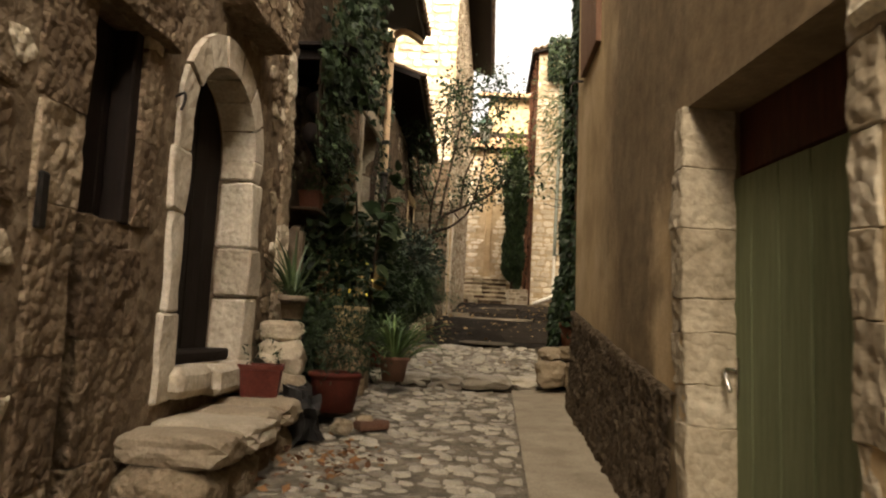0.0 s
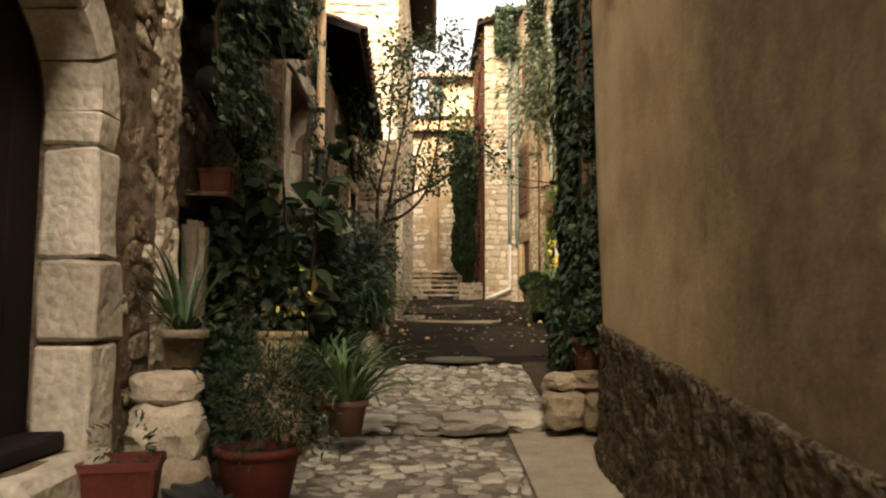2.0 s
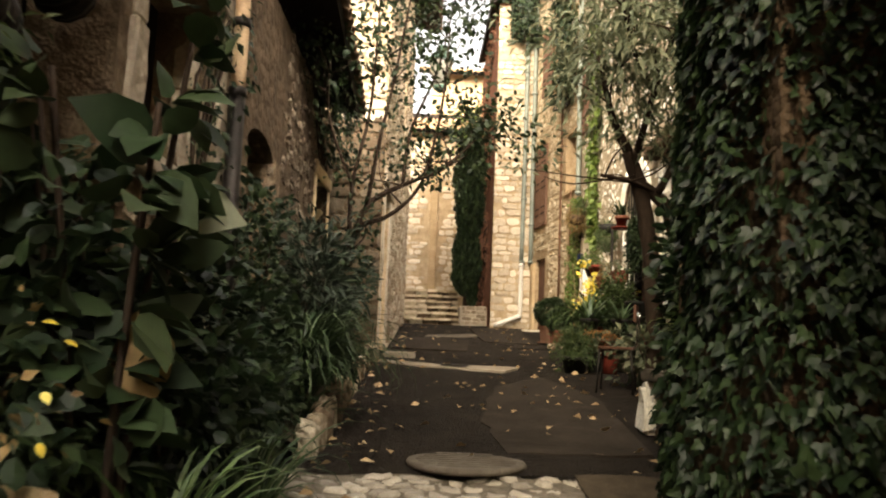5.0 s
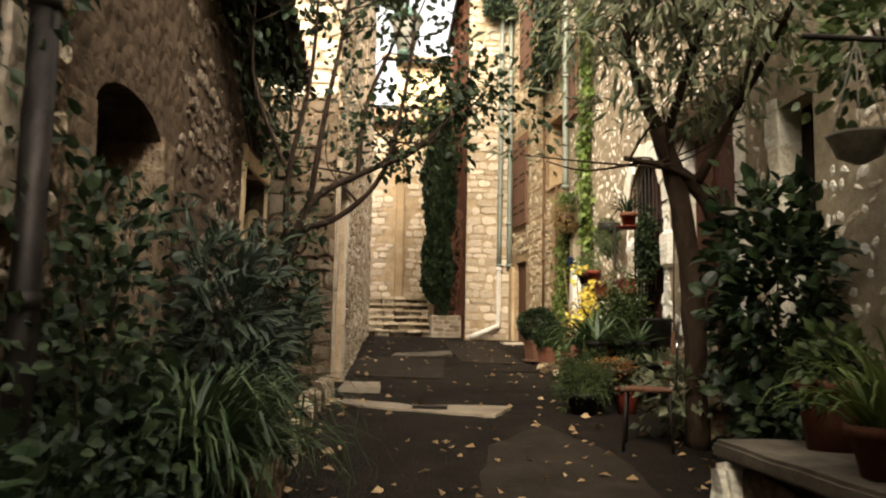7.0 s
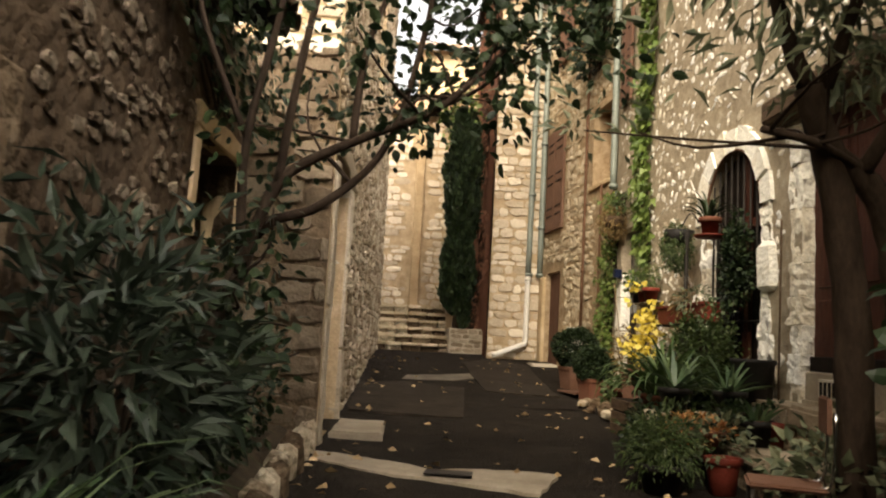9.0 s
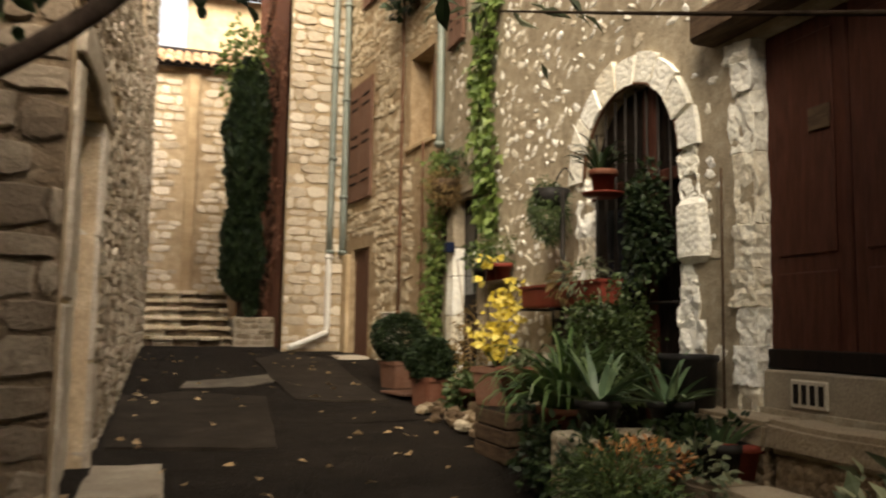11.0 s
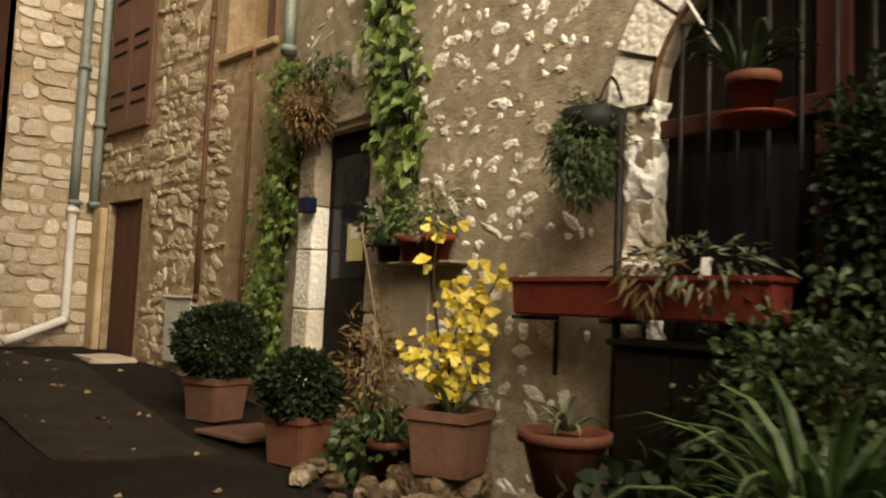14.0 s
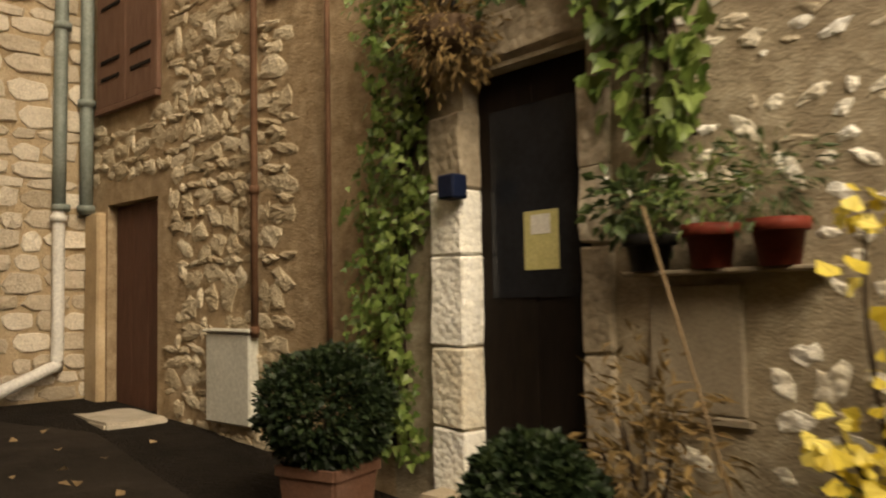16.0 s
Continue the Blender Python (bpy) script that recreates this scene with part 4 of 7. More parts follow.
# slit opening with its big jamb stones
# Planks and upper strip sit shallow; their near-black colour paints the doorway's shadow.
slit = plank_door("door_slit", at_l1, 3.15, 3.9, -0.2, 2.9, -0.13, M_WOOD_DARK, "near-black plank door holding the shadow of a narrow stone doorway", planks=3)
part("door_frame", box_of(at_l1, 3.7, 3.785, 1.9, 2.84, -0.128, -0.005, 0.008, 0.004, 3, 2), M_WOOD_DARK, slit)
def rough_stack(parent, at, u0, u1, z0, z1, w0, w1, material, seed, hs=(0.16, 0.4), ragged=0.06, name="jamb_stone", side=0, eroded=1.0):
    """A stack of eroded stones up a jamb or corner."""
    r = random.Random(seed)
    z, i = z0, 0
    while z < z1 - 0.05:
        h = min(r.uniform(*hs), z1 - z)
        a, b = u0 - r.uniform(0, ragged) * (side <= 0), u1 + r.uniform(0, ragged) * (side >= 0)
        bm = box_bm(a, b, w0, w1 + r.uniform(-0.012, 0.012), z, z + h - 0.002, 0.005, 1, 0, 5)
        for v in bm.verts:
            c = v.co + (noise.noise_vector(v.co * 7 + Vector((seed, 0, 0))) * 0.014 + noise.noise_vector(v.co * 16 + Vector((0, seed, 0))) * 0.014 + noise.noise_vector(v.co * 37) * 0.006) * eroded
            v.co = Vector(at(c.x, c.z, c.y))
        bmesh.ops.recalc_face_normals(bm, faces=bm.faces[:])
        part(name, bm, material, parent)
        z += h
        i += 1


rough_stack(wall_l1, at_l1, 2.96, 3.23, -0.1, 2.95, -0.38, 0.02, M_STONE_DARK, 50, (0.3, 0.6))
rough_stack(wall_l1, at_l1, 3.79, 3.96, 1.9, 2.86, -0.2, 0.02, M_STONE_DARK, 60, (0.34, 0.62), 0.04, side=1)
rough_stack(wall_l1, at_l1, 3.42, 3.93, -0.1, 1.9, -0.2, 0.0, M_STONE_DARK, 64, (0.4, 0.6), 0.04, eroded=1.4)
single("iron_plate", box_of(at_l1, 2.94, 3.0, 1.78, 2.0, 0.02, 0.05, 0.008, 0.004), M_IRON, "rusty iron strap plate on the doorway stones", "plate")
rough_stack(wall_l1, at_l1, 3.0, 4.0, 2.85, 3.1, -0.3, 0.09, M_STONE_DARK, 80, (0.25, 0.26))
rough_stack(wall_l1, at_l1, 6.44, 6.68, 0.5, 5.5, -0.2, 0.03, M_STONE_DARK, 84, (0.25, 0.5), 0.06, "quoin", side=-1, eroded=1.3)
V, F = tube(bend([at_l1(4.2, 2.66, 0.0), at_l1(4.19, 2.68, 0.06), at_l1(4.18, 2.63, 0.07), at_l1(4.18, 2.58, 0.05)], 3), 0.009, 6)
single("wall_hook", mesh_from("wall_hook", V, F, M_IRON, True), None, "rusty iron hook fixed in the stone wall", "hook")

# stone bench
bench = thing("stone_bench", "rough limestone bench of slabs against the house wall", "bench")
for i, (a, b, f, z) in enumerate([(4.28, 4.75, -1.36, 0.84), (4.72, 5.3, -1.33, 0.86), (5.28, 5.8, -1.4, 0.87), (5.76, 6.4, -1.37, 0.9)]):
    part("slab", boulder_bm((f - 1.99) / 2, (a + b) / 2, z - 0.09, f + 1.99, b - a, 0.18, i + 1, 7, 0.1, 0, 3), M_STONE_MID, bench)
    part("base_stone", boulder_bm((f - 2.04) / 2, (a + b) / 2 - 0.06, z - 0.44, f + 1.94, (b - a) * 0.98, 0.56, i + 8, 6, 0.12), M_STONE_DARK, bench)

# recess: door, stub, pots' ledge, rolled blinds
plank_door("door_recess", at_lr, 8.42, 9.13, 0.95, 2.55, -0.12, M_WOOD_DARK, "dark brown plank door in the shaded recess", planks=4, frame_mat=M_WOOD_BROWN)
stub = thing("stone_post", "weathered brown stone post beside the recess door", "post", (-2.03, 8.22, 0.9))
part("shaft", box_bm(-0.08, 0.08, -0.09, 0.09, 0, 1.55, 0.04, 2, 0.03, 3, 4), M_STONE_BROWN, stub)
stub2 = thing("timber_post", "old square timber post carrying the recess shelf", "post", (-1.95, 9.32, 0.9))
part("shaft", box_bm(-0.07, 0.07, -0.07, 0.07, 0, 1.76, 0.015, 1, 0.012, 3, 4), M_STONE_DARK, stub2)
single("wall_shelf", box_bm(-2.2, -1.88, 8.5, 9.42, 2.68, 2.72, 0.01, 1, 0.006, 2), M_WOOD_BEAM, "old wooden shelf in the recess", "shelf")


def rolled_blind(p, q, r):
    p, q = Vector(p), Vector(q)
    b = thing("rolled_blind", "dark ribbed rolled-up cane blind hung under the eaves", "blind", p, group="rolled cane blinds")
    n = 16
    pts = [(q - p) * (i / n) for i in range(n + 1)]
    V, F = tube(pts, r * 0.9, 12)
    part("roll", mesh_from("roll", V, F, M_WOOD_DARK, True), None, b)
    for i in range(n):
        V, F = tube([(q - p) * ((i + 0.2) / n), (q - p) * ((i + 0.5) / n), (q - p) * ((i + 0.8) / n)], [r * 0.92, r, r * 0.92], 12)
        part("rib", mesh_from("rib", V, F, M_IRON, True), None, b)


rolled_blind((-1.86, 8.0, 3.74), (-1.85, 9.7, 3.48), 0.13)
rolled_blind((-1.87, 7.9, 3.4), (-1.86, 9.2, 3.17), 0.11)


def recess_canopy():
    """A sagging lean-to of boards over the recess."""
    c = thing("timber_canopy", "dark sagging timber lean-to over the recess plants", "canopy")
    for i in range(9):
        y = 7.5 + i * 0.225
        part("board", box_bm(-2.19, -1.4 - 0.05 * (i % 3), y, y + 0.21, 4.16 + 0.012 * (i % 2), 4.2 + 0.012 * (i % 2), 0.006, 1, 0.01, 2, i), M_WOOD_DARK, c)
    for y in (7.65, 8.5, 9.4):
        part("rafter", box_bm(-2.19, -1.5, y - 0.04, y + 0.04, 4.05, 4.155, 0.01, 1, 0.006, 2, int(y * 3)), M_WOOD_DARK, c)
    part("fascia", box_bm(-1.52, -1.47, 7.52, 9.5, 4.06, 4.155, 0.008, 1, 0.008, 4, 3), M_WOOD_DARK, c)


recess_canopy()

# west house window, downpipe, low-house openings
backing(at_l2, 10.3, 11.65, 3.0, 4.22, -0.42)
blocks(wall_l2a, at_l2, [(10.12, 10.3, 3.0, 3.6, -0.3, 0.03), (10.14, 10.3, 3.6, 4.22, -0.3, 0.03), (11.65, 11.85, 3.0, 3.7, -0.3, 0.03), (11.65, 11.83, 3.7, 4.22, -0.3, 0.03), (10.1, 11.9, 4.23, 4.46, -0.3, 0.05), (10.1, 11.9, 2.88, 3.0, -0.3, 0.08)], M_DRESSED, "window_stone", 80)
pipe = thing("downpipe", "tan painted downpipe with an elbow below the eaves", "drainpipe", (0, 0, 0))
V, F = tube(bend([(-1.28, 12.5, 6.06), (-1.33, 12.2, 6.02), (-1.5, 11.8, 5.95), (-1.63, 11.72, 5.75), (-1.64, 11.72, 5.2), (-1.64, 11.74, 3.7)], 5), 0.05, 10)
part("upper_pipe", mesh_from("p", V, F, M_PIPE_TAN, True), None, pipe)
V, F = tube([(-1.64, 11.74, 3.72), (-1.64, 11.75, 1.25)], 0.055, 10)
part("cast_iron_foot", mesh_from("p", V, F, M_IRON, True), None, pipe, "black cast iron lower pipe")
for z in (5.0, 4.2, 3.72, 2.6):
    V, F = tube([(-1.64, 11.735, z - 0.03), (-1.64, 11.735, z + 0.03)], 0.062, 10)
    part("collar", mesh_from("c", V, F, M_IRON, True), None, pipe)
plank_door("door_low_house", at_l2, 12.58, 13.74, 1.38, 3.82, -0.38, M_WOOD_DARK, "blackened plank door in a plastered low arch", planks=6)
blocks(wall_l2b, at_l2, [(13.69, 13.98, 1.2, 3.7, -0.36, 0.02), (12.3, 12.63, 1.2, 3.6, -0.36, 0.02)], M_MORTAR, "plaster_reveal", 90)
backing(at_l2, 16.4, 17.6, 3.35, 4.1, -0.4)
blocks(wall_l2b, at_l2, [(16.25, 17.75, 4.1, 4.28, -0.2, 0.03), (17.6, 17.74, 3.35, 4.1, -0.25, 0.02), (16.26, 16.4, 3.35, 4.1, -0.25, 0.02)], M_PLASTER, "window_stone", 95)

# tower: blocked doorway, slab, lantern, high window
blocks(wall_l3, at_l3, [(0.35, 1.65, 1.83, 2.55, -0.3, -0.1), (0.35, 1.65, 2.55, 3.25, -0.3, -0.1), (0.35, 1.65, 3.25, 3.95, -0.3, -0.1), (1.66, 1.92, 1.8, 2.6, -0.2, 0.04), (1.66, 1.9, 2.6, 3.5, -0.2, 0.035), (1.66, 1.93, 3.5, 4.35, -0.2, 0.04), (0.1, 1.98, 4.36, 4.62, -0.2, 0.05), (0.13, 0.34, 1.8, 3.0, -0.2, 0.03), (0.12, 0.34, 3.0, 4.35, -0.2, 0.03)], M_DRESSED, "door_stone", 120)
backing(at_l3, 0.35, 1.65, 3.9, 4.35, -0.38)
single("doorstep_slab", box_bm(-0.94, -0.44, 18.55, 19.7, 1.7, 1.88, 0.02, 2, 0.012, 3), M_CONCRETE, "pale stone slab on the asphalt by the blocked doorway", "doorstep")
plank_door("shutter_tower", at_l3, 5.62, 6.48, 6.92, 8.28, -0.05, M_SHUTTER, "closed weathered brown window shutter", "shutter", 4)
lantern = thing("street_lantern", "green verdigris street lantern on a wall bracket", "lamp", (-0.24, 17.5, 5.65))
part("body", lathe([(0.09, 0), (0.17, 0.36), (0.18, 0.38), (0.165, 0.38), (0.08, 0.03)], 6), M_PAINT_PALE, lantern, "frosted glass panes")
part("cap", lathe([(0.2, 0.38), (0.19, 0.42), (0.09, 0.52), (0.04, 0.56), (0.03, 0.62), (0.0, 0.63)], 12), M_LANTERN, lantern)
part("base", lathe([(0.02, -0.08), (0.1, -0.02), (0.1, 0.02), (0.0, 0.02)], 12), M_LANTERN, lantern)
V, F = tube(bend([(0, 0, 0.6), (-0.05, 0.1, 0.75), (-0.4, 0.3, 0.78), (-0.78, 0.5, 0.6)], 4), 0.016, 6)
part("bracket", mesh_from("b", V, F, M_IRON, True), None, lantern)

# plaster wall: green door, jambs, rough base
DU0, DU1 = U_DOOR
green = plank_door("door_green", at_r1, DU0 - 0.05, DU1 + 0.06, -0.2, 2.28, -0.24, M_DOOR_GREEN, "faded green painted plank door standing shut", planks=6)
lever = part("door_handle", box_of(at_r1, DU1 - 0.07, DU1 - 0.035, 1.22, 1.42, -0.24, -0.225, 0.004, 0), M_CHROME, green, "bright steel handle plate")
V, F = tube(bend([at_r1(DU1 - 0.05, 1.36, -0.23), at_r1(DU1 - 0.05, 1.36, -0.17), at_r1(DU1 - 0.09, 1.33, -0.16), at_r1(DU1 - 0.13, 1.26, -0.165)], 4), 0.011, 8)
part("lever", mesh_from("lever", V, F, M_CHROME, True), None, lever)
part("lintel_board", box_of(at_r1, DU0, DU1, 2.3, 2.62, -0.4, -0.27, 0.01, 0.004, 3), M_WOOD_BROWN, wall_r1, "dark red-brown timber lintel")
rough_stack(wall_r1, at_r1, DU1 - 0.03, DU1 + 0.1, 0.1, 2.62, -0.24, 0.012, M_DRESSED, 130, (0.16, 0.4), 0.1, side=1, eroded=0.75)
rough_stack(wall_r1, at_r1, DU0 - 0.1, DU0 + 0.03, 0.0, 2.62, -0.24, 0.012, M_DRESSED, 150, (0.16, 0.4), 0.1, side=-1, eroded=0.75)
part("lintel_stone", box_of(at_r1, DU0 - 0.35, DU0 - 0.02, 2.45, 2.6, -0.1, 0.04, 0.03, 0.03, 77, 2), M_STONE_WHITE, wall_r1)


def dado_mesh():
    us = steps_of(DU1 + 0.16, R1_U[-3] + 0.1, 0.06)
    V, F = [], []
    for u in us:
        y = at_r1(u, 0, 0)[1]
        top = 1.2 + (y - 4.0) * 0.125 + 0.02 * noise.noise((u * 3, 0, 0))
        zs = [gz(y) - 0.15 + (top - gz(y) + 0.15) * k / 20 for k in range(21)]
        for k, z in enumerate(zs):
            w = 0.035 + 0.07 * (1 - k / 20) ** 1.5 + 0.035 * noise.noise((u * 11, z * 11, 3)) + 0.02 * noise.noise((u * 27, z * 27, 9))
            V.append(at_r1(u, z, max(0.006, w)))
        V.append(at_r1(u, top + 0.012, 0.0))
    n = 22
    for i in range(len(us) - 1):
        for k in range(n - 1):
            a = i * n + k
            F.append((a, a + n, a + n + 1, a + 1))
    return mesh_from("dado", V, F, M_ROUGHCAST, True)


part("rough_base", dado_mesh(), None, wall_r1, "rough pebbly render along the wall's foot")


V, F = tube(bend([at_r1(R1_U[5] + 0.5, 3.95, 0.0), at_r1(R1_U[5] + 0.52, 3.93, 0.1), at_r1(R1_U[5] + 0.5, 3.8, 0.13)], 4), 0.012, 6)
single("shutter_hook", mesh_from("h", V, F, M_IRON, True), None, "iron hook high on the plaster wall", "hook")
plank_door("shutter_plaster", at_r1, R1_U[5] - 0.6, R1_U[5] + 0.4, 3.95, 5.2, 0.05, M_SHUTTER, "open reddish-brown shutter high on the plaster wall", "shutter", 4)

# shuttered house
plank_door("door_brown", at_r3, 2.87, 3.76, 2.36, 4.2, -0.08, M_DOOR_BROWN, "plain chocolate-brown painted house door", planks=3)
backing(at_r3, 0.28, 1.15, 5.56, 6.9, -0.4)
single("window_reveal", box_of(at_r3, 0.7, 1.15, 5.56, 6.88, -0.36, -0.3, 0.01, 0), M_PLASTER_OCHRE, "plastered blind half of the deep window", "window", "", "structure")
plank_door("shutter_window", at_r3, 0.3, 0.62, 5.58, 6.86, -0.12, M_SHUTTER, "half-open brown shutter in the deep window", "shutter", 2)
part("window_sill", box_of(at_r3, 0.2, 1.25, 5.48, 5.56, -0.3, 0.05, 0.015, 0.005, 1, 1), M_PLASTER_OCHRE, wall_r3)


def louvred_shutter(at, u0, u1, z0, z1, w, label):
    s = thing("window_shutter", label, "shutter", group="brown shutters")
    mid = (u0 + u1) / 2
    for a, b in ((u0, mid - 0.004), (mid + 0.004, u1)):
        part("leaf", box_of(at, a, b, z0, z1, w, w + 0.045, 0.006, 0.001), M_SHUTTER, s)
        # Slots are dark strips laid on the leaf, their shade painted in.
        for k in (0.12, 0.2, 0.45, 0.53, 0.78, 0.86):
            zz = z0 + (z1 - z0) * k
            part("slot", box_of(at, a + 0.1, b - 0.1, zz, zz + 0.035, w + 0.046, w + 0.056, 0.003, 0), M_WOOD_DARK, s)
    part("bottom_rail", box_of(at, u0, u1, z0 - 0.06, z0 - 0.005, w, w + 0.06, 0.006, 0.001), M_SHUTTER, s)
    return s


louvred_shutter(at_r3, 2.78, 3.92, 5.12, 7.15, 0.005, "closed brown wooden shutters with slotted boards")
backing(at_r3, 1.3, 2.35, 8.5, 10.2, -0.4)
louvred_shutter(at_r3, 2.4, 3.3, 8.5, 10.2, 0.03, "open brown wooden shutter folded on the wall")
part("window_sill", box_of(at_r3, 1.2, 2.45, 8.4, 8.5, -0.3, 0.08, 0.015, 0.005, 1, 1), M_PLASTER_OCHRE, wall_r3)
part("corner_render", box_of(at_r3, 3.82, 4.09, 2.2, 4.15, -0.02, 0.08, 0.02, 0.012, 4, 3), M_PLASTER, wall_r3)


def pipe_run(name, pts, r, material, label, collars=()):
    t = thing(name, label, "drainpipe")
    V, F = tube(bend(pts, 4), r, 10)
    part("pipe", mesh_from("pipe", V, F, material, True), None, t)
    for p in collars:
        p = Vector(p)
        V, F = tube([p - Vector((0, 0, 0.03)), p + Vector((0, 0, 0.03))], r * 1.35, 10)
        part("bracket", mesh_from("br", V, F, material, True), None, t)
    return t


pipe_run("drainpipe", [(2.2, 27.6, 11.2), (2.2, 27.6, 8), (2.18, 27.6, 4.2)], 0.06, M_PIPE_GREY, "grey-green painted drainpipe on the limestone corner", [(2.2, 27.6, z) for z in (4.2, 5.9, 7.6, 9.4)])
pipe_run("drainpipe", [(2.42, 27.6, 11.2), (2.42, 27.6, 8), (2.42, 27.6, 4.15)], 0.06, M_PIPE_GREY, "second grey-green drainpipe beside the first", [(2.42, 27.6, z) for z in (4.2, 5.2, 7.0, 8.8)])
pipe_run("drainpipe", [(2.18, 27.6, 4.18), (2.18, 27.6, 3.5), (2.17, 27.58, 2.82), (2.1, 27.55, 2.74), (1.5, 27.45, 2.5)], 0.055, M_PIPE_WHITE, "white plastic pipe elbow running down to the lane", [(2.18, 27.6, 4.1)])
pipe_run("drainpipe", [(2.88, 23.5, 10), (2.88, 23.5, 7), (2.88, 23.5, 5.3)], 0.055, M_PIPE_GREY, "grey drainpipe cut off above the ivy", [(2.88, 23.5, 5.35), (2.88, 23.5, 7.5)])
p0 = at_r3(0.52, 0, 0.06)
pipe_run("gas_pipe", [(p0[0], p0[1], 5.5), (p0[0], p0[1], 2.9)], 0.018, M_RUST, "thin rusty service pipe on the ochre render")
p0 = at_r3(1.35, 0, 0.06)
pipe_run("gas_pipe", [(p0[0], p0[1], 9.0), (p0[0], p0[1], 3.05)], 0.026, M_RUST, "brown service pipe running down to the meter box", [(p0[0], p0[1], z) for z in (3.1, 4.1, 6)])
mbox = thing("meter_box", "pale painted metal meter box at the wall's foot", "box")
part("body", box_of(at_r3, 1.38, 1.95, 2.42, 3.08, 0.0, 0.09, 0.012, 0), M_PAINT_PALE, mbox)
part("lid", box_of(at_r3, 1.36, 1.97, 3.082, 3.11, 0.0, 0.11, 0.01, 0), M_PAINT_PALE, mbox)
single("door_slab", box_bm(2.1, 2.6, 26.1, 26.95, 2.2, 2.4, 0.02, 2, 0.012, 3), M_SLAB, "pale stone slab in front of the brown door", "doorstep")

# arched-door house
arch_stones(wall_r2, at_r2, 18.2, 19.58, 4.17, 4.83, 9, 0.3, 0.26, -0.25, 0.045, M_STONE_WHITE, ragged=0.5)
rough_stack(wall_r2, at_r2, 18.04, 18.22, 2.0, 4.2, -0.26, 0.015, M_STONE_WHITE, 170, (0.14, 0.4), 0.16, side=-1, eroded=1.9)
rough_stack(wall_r2, at_r2, 19.56, 19.66, 2.0, 4.2, -0.26, 0.015, M_STONE_WHITE, 190, (0.14, 0.4), 0.14, side=1, eroded=1.9)
part("jamb_stone", box_of(at_r2, 17.9, 18.2, 3.36, 3.8, -0.1, 0.06, 0.05, 0.035, 9, 4), M_STONE_WHITE, wall_r2)
gate = thing("arched_door", "dark red-brown glazed arched door behind an iron grille", "door")
for i in range(4):
    a, b = 18.2 + 1.38 * i / 4, 18.2 + 1.38 * (i + 1) / 4
    part("panel", box_of(at_r2, a + 0.004, b - 0.004, 2.1, 4.82, -0.16, -0.1, 0.006, 0.001), M_WOOD_DARK, gate)
part("mullion", box_of(at_r2, 18.62, 18.78, 2.1, 4.78, -0.097, -0.06, 0.01, 0.001), M_WOOD_BROWN, gate)
part("transom", box_of(at_r2, 18.2, 19.58, 4.0, 4.1, -0.058, -0.04, 0.01, 0.001), M_WOOD_BROWN, gate)
part("glass", box_of(at_r2, 18.85, 19.4, 2.9, 3.9, -0.097, -0.085, 0.0, 0), M_GLASS_DARK, gate)
grille = thing("window_grille", "black iron bar grille across the arched door", "grille")
for i in range(1, 9):
    u = 18.2 + 1.38 * i / 9
    k = (u - 18.89) / 0.69
    top = 4.17 + 0.66 * math.sqrt(max(0, 1 - k * k)) - 0.02
    V, F = tube([at_r2(u, 3.0, -0.015), at_r2(u, top, -0.015)], 0.012, 6)
    part("bar", mesh_from("bar", V, F, M_IRON, True), None, grille)
for z in (3.1,):
    V, F = tube([at_r2(18.2, z, -0.015), at_r2(19.58, z, -0.015)], 0.013, 6)
    part("rail", mesh_from("rail", V, F, M_IRON, True), None, grille)
arc = [at_r2(18.89 - 0.7 * math.cos(t * math.pi / 14), 4.17 + 0.67 * math.sin(t * math.pi / 14), 0.02) for t in range(15)]
V, F = tube(arc, 0.02, 6)
part("arch_rim", mesh_from("rim", V, F, M_RUST, True), None, grille)

# big brown door, beam, steps, vent
bigdoor = thing("double_door", "large red-brown panelled wooden doors under a beam", "door")
for i in range(2):
    a, b = 16.15 + 0.655 * i, 16.805 + 0.655 * i
    part("leaf", box_of(at_r2, a + 0.004, b - 0.004, 2.68, 4.75, -0.16, -0.1, 0.01, 0), M_WOOD_BROWN, bigdoor)
    for c, d in ((2.75, 3.25), (3.35, 4.65)):
        part("panel", box_of(at_r2, a + 0.1, b - 0.1, c, d, -0.099, -0.085, 0.012, 0), M_WOOD_BROWN, bigdoor)
part("bottom_rail", box_of(at_r2, 16.16, 17.45, 2.68, 2.8, -0.084, -0.06, 0.008, 0), M_WOOD_DARK, bigdoor)
plate = thing("name_plate", "small weathered wooden name plate on the big door", "sign")
part("board", box_of(at_r2, 16.92, 17.08, 4.06, 4.2, -0.083, -0.07, 0.004, 0), M_WOOD_BEAM, plate)
single("door_sill", box_of(at_r2, 16.12, 17.44, 2.2, 2.675, -0.2, -0.02, 0.012, 0.004, 2, 3), M_CONCRETE, "pale rendered sill under the big door", "sill", "", "structure")
vent = thing("air_brick", "pale vent with four dark slots under the door", "vent")
part("frame", box_of(at_r2, 16.92, 17.2, 2.47, 2.63, -0.02, -0.004, 0.006, 0), M_SLAB, vent)
# Near-black strips on the frame paint the shaded depth of the slots.
for i in range(4):
    u = 16.945 + i * 0.063
    part("slot", box_of(at_r2, u, u + 0.038, 2.495, 2.605, -0.003, 0.002, 0.002, 0), M_PAINTED_DARK, vent)
single("roof_beam", box_of(at_r2, 15.9, 17.85, 4.8, 5.02, -0.1, 0.2, 0.03, 0.012, 5, 4), M_WOOD_BEAM, "old dark timber beam over the big door", "beam")
